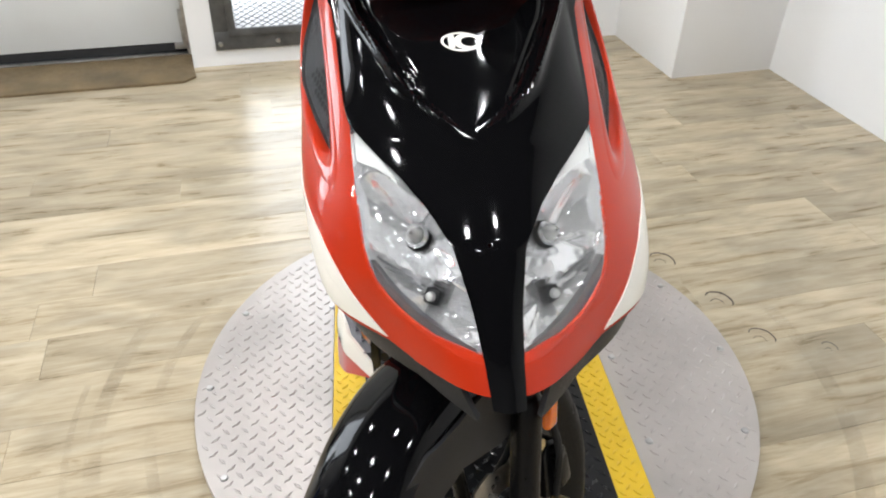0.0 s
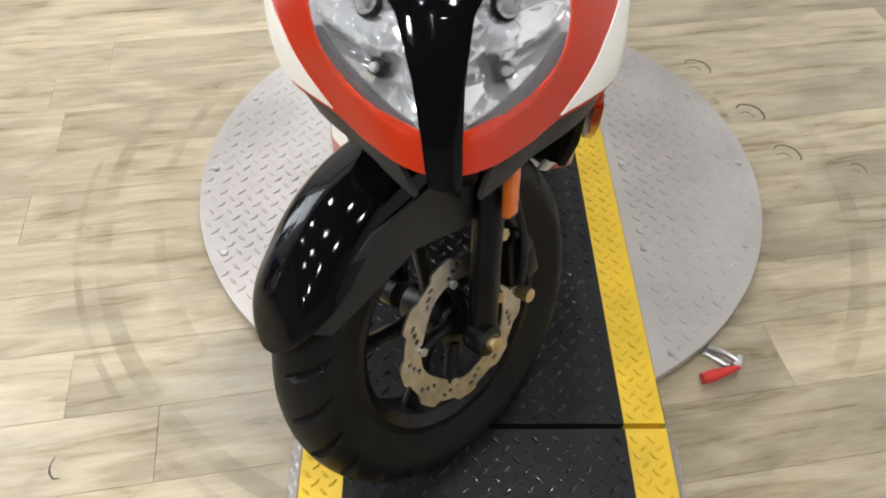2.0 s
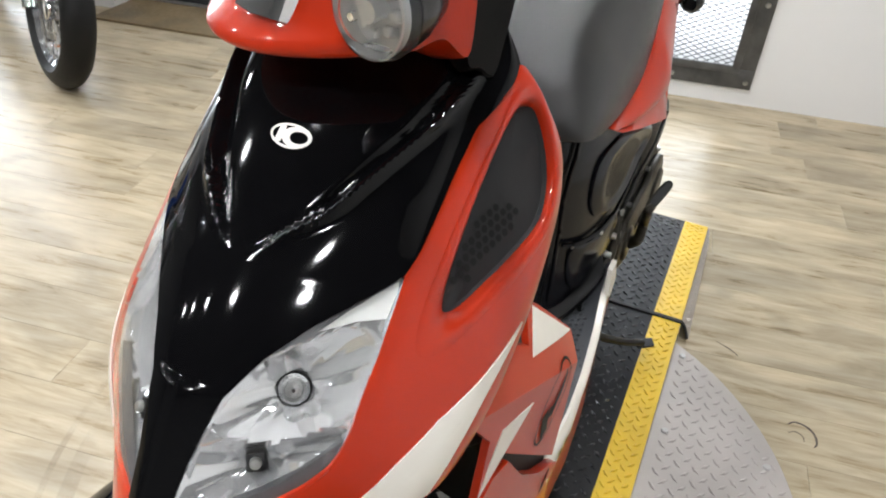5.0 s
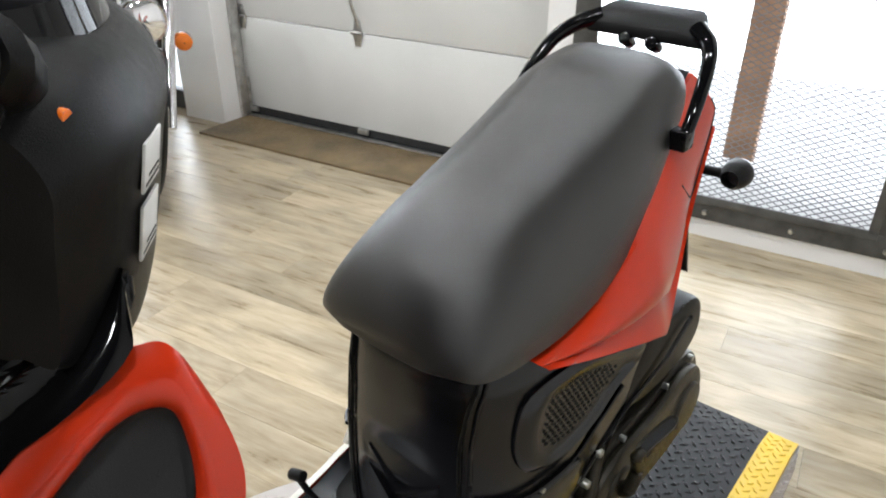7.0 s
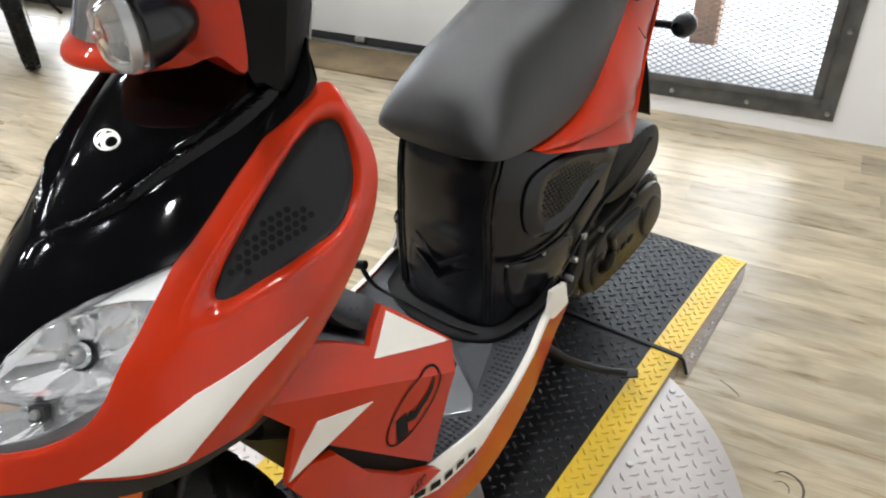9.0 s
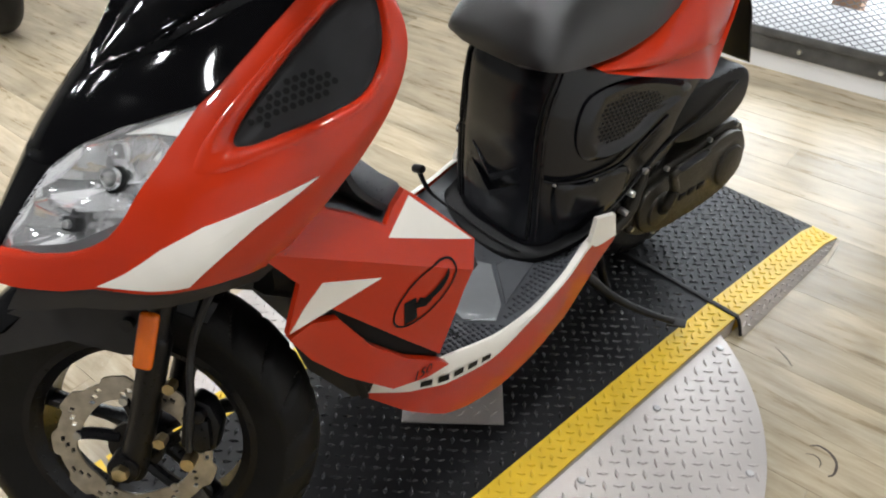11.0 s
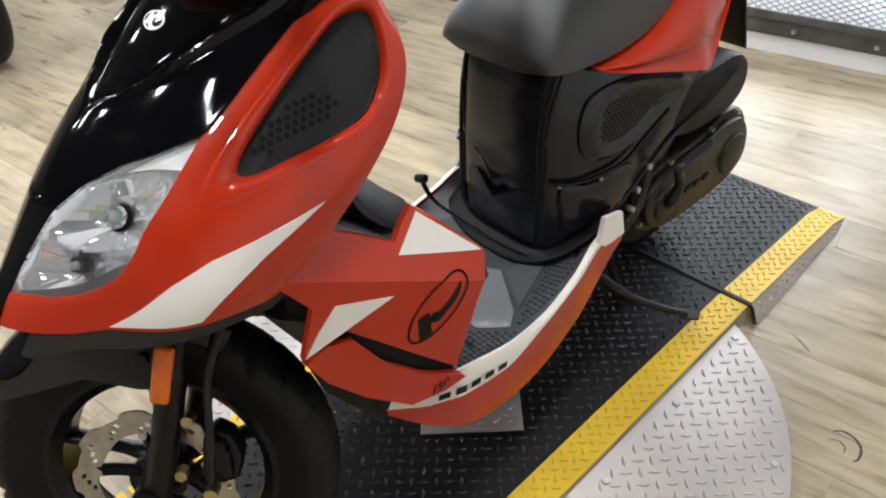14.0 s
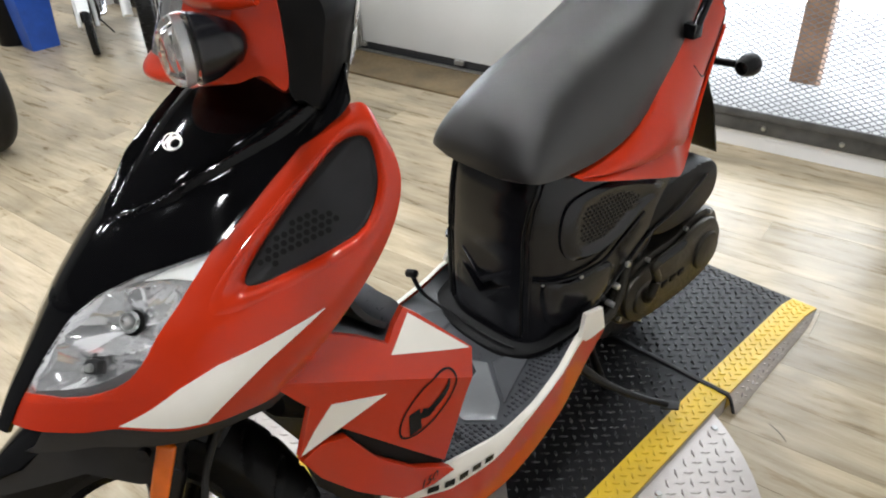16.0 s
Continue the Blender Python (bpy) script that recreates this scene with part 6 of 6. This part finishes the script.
for side in (1, -1):
    # a solid black block paints the shade of the hollow lever opening
    part("lever_slot_shade", loft([[(side * x, -0.19 - p, z) for p, z in rounded([(-0.010, 1.158), (0.070, 1.154), (0.118, 1.158), (0.126, 1.175), (0.100, 1.205), (0.030, 1.212), (-0.010, 1.20)], 3)] for x in (0.075, 0.164, 0.1655)]), INK_SHADE, cover, "black block for the shade inside the lever opening")
    part("lower_bar", tube([(side * 0.070, -0.19 - 0.150, 1.135), (side * 0.120, -0.19 - 0.128, 1.140), (side * 0.165, -0.19 - 0.085, 1.146), (side * 0.178, -0.19 - 0.050, 1.150)], [0.013, 0.013, 0.012, 0.010], 12, 5), RED, cover, "red bar below the lever opening")
    part("position_lamp", loft([[(side * x, -0.19 - p, z) for p, z in ((0.178 - dx, 1.050), (0.206 - dx, 1.060), (0.172 - dx, 1.140), (0.158 - dx, 1.138))] for x, dx in ((0.028, -0.016), (0.060, -0.010), (0.092, 0.008))]), CHROME, cover, "small silver position lamp")
    # turn signal
    c = Vector((side * 0.185, -0.19 - 0.120, 1.098))
    base = lathe([(0.012, -0.050), (0.024, -0.042), (0.038, -0.012), (0.043, 0.010), (0.040, 0.013), (0.012, 0.013)], 28)
    ts = part("turn_signal", base, SATIN, cover, "black turn signal body", Matrix.Translation(c) @ Matrix.Rotation(radians(-90 + side * 20), 4, "Z"))
    part("signal_lens", lathe([(0.043, 0.012), (0.045, 0.022), (0.040, 0.038), (0.024, 0.049), (0.004, 0.052), (0.004, 0.046), (0.023, 0.043), (0.039, 0.012)], 28), CLEAR, ts, "clear faceted signal lens")
    part("signal_reflector", lathe([(0.041, 0.030), (0.036, 0.018), (0.020, 0.012), (0.004, 0.011), (0.004, 0.014), (0.020, 0.015), (0.034, 0.021), (0.039, 0.031)], 28), PALE, ts, "pale silver reflector dish")
    fac = bmesh.new()
    for k in range(8):
        a = 6.283 * k / 8
        box(0.016, 0.024, 0.022 * math.cos(a) - 0.005, 0.022 * math.cos(a) + 0.005, 0.022 * math.sin(a) - 0.005, 0.022 * math.sin(a) + 0.005, 0.002, fac, 1)
    cyl((0.012, 0, 0), (0.034, 0, 0), 0.010, seg=12, bm=fac)
    part("signal_bulb", fac, PALE, ts)
    part("signal_neck", cyl((side * 0.10, -0.285, 1.10), (side * 0.175, -0.29, 1.098), 0.014), PLASTIC, cover)
    # grip, bar end and lever
    g0, g1 = Vector((side * 0.17, -0.185, 1.200)), Vector((side * 0.325, -0.155, 1.268))
    gd = (g1 - g0).normalized()
    grip = part("grip", tube([g0, g0 + gd * 0.05, g1 - gd * 0.012, g1], [0.020, 0.018, 0.0185, 0.024], 20, 4), RUBBER, scooter, "black rubber grip", STEER)
    part("bar_end", cyl(g1 - gd * 0.002, g1 + gd * 0.006, 0.0135, seg=20, bev=0.0015), LABEL, grip, "white bar end weight")
    # black disc paints the shade of the hole in the bar end
    part("bar_end_hole", cyl(g1 + gd * 0.0058, g1 + gd * 0.0066, 0.005, seg=12), INK_SHADE, grip)
    part("switch_housing", loft([[g0 - gd * 0.06 + gd * d + Vector((0, r * math.cos(q), r * 0.9 * math.sin(q))) for q in [6.28318 * i / 16 for i in range(16)]] for d, r in ((0, 0.03), (0.012, 0.036), (0.05, 0.034), (0.062, 0.024))]), PLASTIC, scooter, "black switch housing", STEER)
    part("switch_button", cyl(g0 + Vector((side * -0.045, 0.022, -0.045)), g0 + Vector((side * -0.041, 0.032, -0.047)), 0.005, seg=14, bev=0.001), ORANGE, grip, "red switch button")
    part("brake_lever", tube([g0 + Vector((-side * 0.02, -0.05, -0.01)), g0 + Vector((side * 0.03, -0.075, 0.0)), g0 + Vector((side * 0.10, -0.07, 0.03)), g1 + Vector((0, -0.06, -0.005))], [0.009, 0.008, 0.007, 0.008], 10, 6), ZINC, scooter, "silver brake lever", STEER)
LM = Matrix.Translation((0.062, -0.19 + 0.0605, 1.075)) @ Matrix.Rotation(radians(-12), 4, "X") @ Matrix.Rotation(radians(-7), 4, "Z")
for z0, z1 in ((-0.046, -0.004), (0.006, 0.042)):
    wl = part("warning_label", box(-0.022, 0.022, -0.0012, 0.0012, z0, z1, 0.0005), LABEL, rc, "white paper label with printed bars", LM)
    for k in range(2):
        part("printed_bar", box(-0.018, 0.018 - 0.008 * (k % 2), 0.0012, 0.0016, z0 + 0.004 + 0.005 * k, z0 + 0.006 + 0.005 * k), GREYP, wl)
part("instrument", loft([[(w * math.cos(q), -0.20 + d * math.sin(q), z) for q in [6.28318 * i / 24 for i in range(24)]] for w, d, z in ((0.10, 0.055, 1.180), (0.095, 0.05, 1.205), (0.08, 0.04, 1.210))]), GLOSS, scooter, "black instrument binnacle", STEER)

# ---- small things on and round the turntable ----
pad = thing("tread_plate", "small bare aluminium tread plate lying under the scooter", "plate", Matrix.Translation((-0.003, -0.024, RUN_Z)) @ Matrix.Rotation(radians(45), 4, "Z"))
part("sheet", box(-0.109, 0.109, -0.109, 0.109, 0.001, 0.005, 0.001), ALU, pad)
tagged(part("tread", treads(lambda x, y: abs(x) < 0.10 and abs(y) < 0.10, lambda x, y: 0.005, -0.10, 0.10, -0.10, 0.10, 0.034, 0.0125), ALU, pad, smooth=False), kind="stuff")
clamp = thing("toggle_clamp", "small steel toggle clamp with a red handle at the turntable edge", "clamp", Matrix.Translation((0.442, -0.515, 0.0)) @ Matrix.Rotation(radians(-40), 4, "Z"))
part("clamp_base", box(-0.02, 0.055, -0.014, 0.014, 0.0, 0.012, 0.002), ZINC, clamp)
part("clamp_arm", tube([(-0.015, 0, 0.018), (0.02, 0, 0.026), (0.05, 0.0, 0.024)], 0.006, 8, 4), ZINC, clamp)
part("clamp_pivot", cyl((0.045, -0.014, 0.022), (0.045, 0.014, 0.022), 0.009, seg=12), ZINC, clamp)
part("handle", tube([(0.050, -0.010, 0.024), (0.035, -0.035, 0.024), (0.018, -0.060, 0.022), (0.006, -0.078, 0.022)], [0.006, 0.009, 0.0125, 0.011], 12, 5), REDPL, clamp, "red plastic grip")

# ---- other machines in the showroom ----
CHROME2 = material("chrome_trim", (0.75, 0.75, 0.76), 0.12, 1.0, 20, 0.15)
WHITEPL = material("white_plastic", (0.72, 0.73, 0.72), 0.35, 0, 10, 0.06)
BLUEPL = material("blue_plastic", (0.02, 0.09, 0.45), 0.4, 0, 10, 0.15)
GREENPL = material("green_plastic", (0.04, 0.30, 0.10), 0.4, 0, 10, 0.15)
BIKEBLK = material("black_tank_paint", (0.008, 0.008, 0.009), 0.12, 0, 6, 0.2)
AMBER = material("amber_lens", (0.80, 0.20, 0.02), 0.15, 0, 20, 0.1, coat=0.5)


def bike_wheel(parent, y, rad, width, rim_mat, knobs, spoked):
    m = Matrix.Translation((0, y, rad))
    w = part("wheel", lathe([(rad * 0.74, -width * 0.32), (rad * 0.68, -width * 0.2), (rad * 0.68, width * 0.2), (rad * 0.74, width * 0.32), (rad * 0.71, width * 0.34), (rad * 0.65, width * 0.2), (rad * 0.65, -width * 0.2), (rad * 0.71, -width * 0.34)], 48), rim_mat, parent, "spoked wheel" if spoked else "cast wheel", m)
    prof = [(rad - width * 0.45 * (1 - math.cos(a)) * 1.2, width / 2 * math.sin(a)) for a in [1.57 * (k / 6 - 1) for k in range(13)]] + [(rad * 0.72, width * 0.34), (rad * 0.72, -width * 0.34)]
    t = lathe(prof, 64)
    if knobs:
        for k in range(42):
            a = 6.28318 * k / 42
            for u in (-0.34, 0.0, 0.34):
                r = rad - (0.006 if u == 0 else width * 0.14)
                own = box(u * width - 0.009, u * width + 0.009, -0.010, 0.010, -0.004, 0.016, 0, None)
                merge(t, own, Matrix.Rotation(a + (0.05 if u == 0 else 0), 4, "X") @ Matrix.Translation((0, 0, r - 0.004)))
    part("tyre", t, TYRE, w, "black rubber tyre")
    part("hub", cyl((-0.05, 0, 0), (0.05, 0, 0), 0.045, seg=20, bev=0.005), rim_mat, w)
    for k in range(18 if spoked else 6):
        a = 6.28318 * k / (18 if spoked else 6)
        q = a + (0.35 if spoked and k % 2 else (-0.35 if spoked else 0))
        part("spoke", cyl((0.025 * (1 if k % 2 else -1) if spoked else 0, 0.04 * math.cos(q), 0.04 * math.sin(q)), (0, rad * 0.68 * math.cos(a), rad * 0.68 * math.sin(a)), 0.003 if spoked else 0.012, seg=6), rim_mat, w)
    part("brake_rotor", lathe([(rad * 0.42, 0.055), (rad * 0.42, 0.059), (rad * 0.30, 0.059), (rad * 0.30, 0.055)], 36), STEEL, w)


def motorcycle(label, m, tank, trim, dirt):
    """A parked motorcycle facing -y with its front wheel at the origin."""
    b = thing("motorcycle", label, "motorcycle", m)
    fr, fwid = (0.345, 0.085) if dirt else (0.31, 0.125)
    L = 1.42 if dirt else 1.52
    bike_wheel(b, 0, fr, fwid, CASE if dirt else CHROME2, dirt, True)
    bike_wheel(b, L, 0.31, 0.11 if dirt else 0.15, CASE if dirt else CHROME2, dirt, True)
    top = 1.0 if dirt else 0.90
    for sx in (-1, 1):
        part("fork_leg", tube([(sx * 0.10, 0.0, fr), (sx * 0.10, 0.16, 0.62), (sx * 0.10, 0.32, top)], [0.028, 0.026, 0.020], 14, 5), trim if dirt else CHROME2, b)
        part("handlebar", tube([(0, 0.36, top + 0.05), (sx * 0.15, 0.36, top + 0.10), (sx * 0.28, 0.42, top + 0.14), (sx * 0.40, 0.50, top + 0.12)], [0.013, 0.013, 0.013, 0.018], 10, 5), RUBBER if dirt else CHROME2, b)
        part("turn_signal", lathe([(0.030, -0.02), (0.040, 0.0), (0.036, 0.03), (0.015, 0.042), (0.004, 0.042), (0.004, -0.02)], 16), AMBER, b, "amber turn signal", Matrix.Translation((sx * (0.20 if dirt else 0.17), 0.26, 0.80 if dirt else 0.62)) @ Matrix.Rotation(radians(-90), 4, "Z"))
        part("signal_stalk", cyl((sx * 0.08, 0.28, 0.80 if dirt else 0.62), (sx * 0.20, 0.265, 0.80 if dirt else 0.62), 0.008, seg=8), CHROME2, b)
        part("swing_arm", tube([(sx * 0.09, 0.95, 0.42), (sx * 0.10, 1.2, 0.34), (sx * 0.10, L, 0.31)], 0.025, 10, 4), BIKEBLK, b)
        part("frame_rail", tube([(sx * 0.06, 0.40, top - 0.05), (sx * 0.12, 0.60, 0.62), (sx * 0.12, 0.70, 0.28), (sx * 0.12, 1.0, 0.26), (sx * 0.10, 1.15, 0.70)], 0.016, 10, 5), BIKEBLK, b)
    part("engine", loft([[(x * w, 0.85 + y * d, z) for x, y in ((-1, -1), (1, -1), (1, 1), (-1, 1))] for w, d, z in ((0.13, 0.20, 0.24), (0.16, 0.26, 0.36), (0.15, 0.22, 0.48), (0.11, 0.16, 0.66))]), CASE if dirt else ZINC, b, "finned engine block")
    for k in range(6):
        part("cooling_fin", box(-0.13, 0.13, 0.70, 1.0, 0.50 + 0.028 * k, 0.508 + 0.028 * k, 0.003), ZINC, b)
    part("fuel_tank", loft([[(w * math.cos(a) * 1.0, y, z + h * math.sin(a)) for a in [6.28318 * k / 16 for k in range(16)]] for y, w, z, h in ((0.42, 0.06, top - 0.10, 0.06), (0.52, 0.14, top - 0.08, 0.11), (0.72, 0.16, top - 0.10, 0.12), (0.90, 0.10, top - 0.14, 0.08))]), tank, b, "painted fuel tank")
    part("saddle", loft([[(w * math.cos(a), y, z + h * math.sin(a)) for a in [6.28318 * k / 16 for k in range(16)]] for y, w, z, h in ((0.88, 0.09, top - 0.16, 0.05), (1.05, 0.14, top - 0.20, 0.06), (1.30, 0.13, top - 0.14, 0.06), (1.50, 0.09, top - 0.10, 0.04))]), VINYL, b, "black saddle")
    part("silencer", tube([(0.14, 0.75, 0.30), (0.19, 0.95, 0.26), (0.20, 1.25, 0.30), (0.20, 1.70, 0.36 if not dirt else 0.62)], [0.022, 0.03, 0.05, 0.05], 16, 5), CHROME2, b, "chrome silencer")
    hi = 0.40 if dirt else 0.02
    part("front_fender", grid([[(0.055 * (j / 4 - 1) * (1.2 if dirt else 1.1), -(fr + hi * 0.5 + 0.02) * math.cos(a) - (0.08 if dirt else 0), fr + (fr * 0.98 + hi * 0.45 + 0.03) * math.sin(a) - 0.03 * abs(j / 4 - 1) ** 2) for j in range(9)] for a in [radians(35 + 95 * k / 12) for k in range(13)]]), trim, b)
    part("rear_fender", grid([[(0.075 * (j / 4 - 1), L - 0.36 * math.cos(a), 0.33 + 0.37 * math.sin(a) - 0.03 * abs(j / 4 - 1) ** 2) for j in range(9)] for a in [radians(60 + 110 * k / 12) for k in range(13)]]), trim, b)
    if dirt:
        part("number_board", patch([(-0.10, 0.88), (0.10, 0.88), (0.13, 1.02), (0.08, 1.10), (-0.08, 1.10), (-0.13, 1.02)], lambda a, c, o: Vector((a, 0.20 + 0.4 * a * a + (c - 0.88) * 0.35 - o, c)), thick=0.006), WHITEPL, b, "plain white front board")
    else:
        part("headlamp", lathe([(0.09, 0.05), (0.095, 0.02), (0.085, -0.06), (0.03, -0.12), (0.004, -0.12), (0.004, 0.045)], 28), CHROME2, b, "round chrome headlamp", Matrix.Translation((0, 0.20, 0.70)) @ Matrix.Rotation(radians(-90), 4, "Z"))
        part("headlamp_glass", lathe([(0.088, 0.048), (0.06, 0.062), (0.004, 0.068), (0.004, 0.060), (0.06, 0.054)], 28), SILVER, b, "headlamp lens", Matrix.Translation((0, 0.20, 0.70)) @ Matrix.Rotation(radians(-90), 4, "Z"))
    part("side_stand", tube([(0.10, 0.85, 0.26), (0.20, 0.88, 0.10), (0.26, 0.90, 0.004)], 0.011, 8, 4), BIKEBLK, b)
    return b


motorcycle("black and chrome cruiser motorcycle with amber signals, parked by the window", pose(-2.27, 1.05, 0, 0, 12, 62), BIKEBLK, BIKEBLK, False)
motorcycle("white and blue off-road motorcycle with knobbly tyres, parked in a row", pose(-3.34, 1.02, 0, 0, 0, 65), BLUEPL, WHITEPL, True)
motorcycle("dark cruiser motorcycle parked across the showroom", pose(-3.00, -0.03, 0, 0, 0, 97), BIKEBLK, BIKEBLK, False)
motorcycle("dark motorcycle parked far down the showroom", pose(-5.9, 0.65, 0, 0, 0, 80), BIKEBLK, BIKEBLK, False)
motorcycle("small blue and white off-road motorcycle parked beside the bins", pose(-4.02, 0.94, 0, 0, 0, 68) @ Matrix.Scale(0.5, 4), BLUEPL, WHITEPL, True)
motorcycle("green off-road motorcycle parked far down the showroom", pose(-7.3, 0.05, 0, 0, 0, 15), GREENPL, WHITEPL, True)
bin_ = thing("waste_bin", "tall black plastic waste bin on the floor", "bin", pose(-4.74, 0.72, 0) @ Matrix.Scale(0.68, 4))
part("body", lathe([(0.17, 0.0), (0.20, 0.55), (0.215, 0.56), (0.215, 0.58), (0.195, 0.58), (0.16, 0.02), (0.004, 0.02), (0.004, 0.0)], 36, axis="Z"), PLASTIC, bin_)
barrel = thing("blue_bin", "blue plastic recycling bin beside the black bin", "bin", pose(-4.50, 0.78, 0) @ Matrix.Scale(0.62, 4))
part("body", loft([[(x * w, y * w, z) for x, y in ((-1, -1), (1, -1), (1, 1), (-1, 1))] for w, z in ((0.14, 0.0), (0.17, 0.55), (0.185, 0.56), (0.185, 0.60))]), BLUEPL, barrel)
part("rim", box(-0.19, 0.19, -0.19, 0.19, 0.60, 0.62, 0.006), BLUEPL, barrel)

# ---- floor planks, last ----
PW, PL = 0.152, 1.22


def plank_mesh(x0, x1):
    own = bmesh.new()
    h, e = 0.006, 0.0006
    ring = [[own.verts.new((x, y, z)) for x, y, z in ((x0 + d, -PW / 2 + d, zz), (x1 - d, -PW / 2 + d, zz), (x1 - d, PW / 2 - d, zz), (x0 + d, PW / 2 - d, zz))] for d, zz in ((0.0002, -h), (0.0002, -e), (0.0007, 0))]
    for a, b in zip(ring, ring[1:]):
        for j in range(4):
            own.faces.new((a[j], a[(j + 1) % 4], b[(j + 1) % 4], b[j]))
    own.faces.new(ring[-1])
    return own


floor = thing("floor", "greyed oak vinyl plank floor with faint streaks", "floor", ROOM, kind="structure")
shared = {}
rest = bmesh.new()
rng = random.Random(4)
rows = int((-Y_FRONT + 0.19) / PW) + 1
for r in range(rows):
    yc = 0.19 - PW / 2 - r * PW
    if yc - PW / 2 < Y_FRONT:
        break
    x = X_LEFT - rng.random() * PL
    while x < X_RIGHT:
        a, b = max(x, X_LEFT), min(x + PL, X_RIGHT)
        if b - a > 0.02:
            whole = abs(b - a - PL) < 1e-6
            near = -4.6 < (a + b) / 2 < 2 and -3.9 < yc
            if near and whole:
                if "p" not in shared:
                    bm = plank_mesh(-PL / 2, PL / 2)
                    me = bpy.data.meshes.new("plank")
                    bm.to_mesh(me)
                    bm.free()
                    me.materials.append(OAK)
                    shared["p"] = me
                ob = new("plank", shared["p"])
                ob.parent = floor
                ob.matrix_basis = Matrix.Translation(((a + b) / 2, yc, 0)) @ Matrix.Rotation(math.pi * rng.randrange(2), 4, "Z")
            else:
                own = plank_mesh(a, b)
                merge(rest, own, Matrix.Translation((0, yc, 0)))
        x += PL
tagged(part("plank_field", rest, OAK, floor, smooth=False), kind="stuff")

# scuff marks on the planks
SCUFF = material("dark_scuff", (0.05, 0.035, 0.025), 0.6, 0, 60, 0.5)


def scuff(x, y, pts, w):
    line = spline([(a, b, 0) for a, b in pts], 5)
    rows = []
    for i, p in enumerate(line):
        d = line[min(i + 1, len(line) - 1)] - line[max(i - 1, 0)]
        n = Vector((-d.y, d.x, 0)).normalized() * (w * (0.5 + 0.5 * math.sin(3.14 * i / (len(line) - 1))) * (0.8 + 0.4 * ((i * 7) % 5) / 5))
        rows.append([p - n, p + n])
    ob = part("scuff_mark", grid(rows), SCUFF, floor, "dark rubbed scuff on the floor", ROOM.inverted() @ Matrix.Translation((x, y, 0.0006)), False)
    return ob


HOOK = [(-0.035, 0.012), (-0.020, 0.026), (0.006, 0.024), (0.026, 0.006), (0.032, -0.022), (0.026, -0.036)]
for x, y, k, w in ((0.650, 0.440, 1.0, 0.0032), (0.742, 0.240, 1.0, 0.0036), (0.790, 0.080, 0.9, 0.0028), (0.95, 0.02, 0.5, 0.002)):
    scuff(x, y, [(a * k, b * k) for a, b in HOOK], w)
    scuff(x - 0.012, y - 0.014, [(-0.02 * k, 0.0), (-0.004 * k, 0.010 * k), (0.012 * k, 0.002), (0.016 * k, -0.014 * k)], w * 0.5)
scuff(0.451, 0.66, [(-0.030, 0.014), (-0.008, 0.006), (0.012, -0.004), (0.030, -0.018)], 0.0022)
scuff(-0.80, -0.72, [(-0.010, 0.022), (-0.014, 0.0), (-0.004, -0.018), (0.010, -0.020)], 0.0018)

# faint rings where the turntable's ramps have been dragged round
RUB = bpy.data.materials.new("faint_rub")
RUB.use_nodes = True
_n, _k = RUB.node_tree.nodes, RUB.node_tree.links
_n["Principled BSDF"].inputs["Base Color"].default_value = (0.13, 0.10, 0.065, 1)
_n["Principled BSDF"].inputs["Roughness"].default_value = 0.5
_t, _x, _z, _r, _c = _n.new("ShaderNodeBsdfTransparent"), _n.new("ShaderNodeMixShader"), _n.new("ShaderNodeTexNoise"), _n.new("ShaderNodeMapRange"), _n.new("ShaderNodeTexCoord")
_z.inputs["Scale"].default_value, _z.inputs["Detail"].default_value = 7, 6
_r.inputs["From Min"].default_value, _r.inputs["From Max"].default_value, _r.inputs["To Max"].default_value = 0.38, 0.75, 0.26
_k.new(_c.outputs["Object"], _z.inputs["Vector"])
_k.new(_z.outputs["Fac"], _r.inputs["Value"])
_k.new(_r.outputs[0], _x.inputs["Fac"])
_k.new(_t.outputs[0], _x.inputs[1])
_k.new(_n["Principled BSDF"].outputs[0], _x.inputs[2])
_k.new(_x.outputs[0], _n["Material Output"].inputs["Surface"])
for r0, r1, a0, a1 in ((0.745, 0.770, 150, 268), (0.86, 0.895, 158, 262), (0.925, 0.940, 175, 255), (0.86, 0.90, 285, 372)):
    ring = grid([[((r0 + (r1 - r0) * f) * math.cos(radians(a0 + (a1 - a0) * k / 60)), (r0 + (r1 - r0) * f) * math.sin(radians(a0 + (a1 - a0) * k / 60)), 0) for k in range(61)] for f in (0, 0.5, 1)])
    part("scuff_ring", ring, RUB, floor, "faint dragged ring on the floor", ROOM.inverted() @ Matrix.Translation((0, 0, 0.0008)), False)
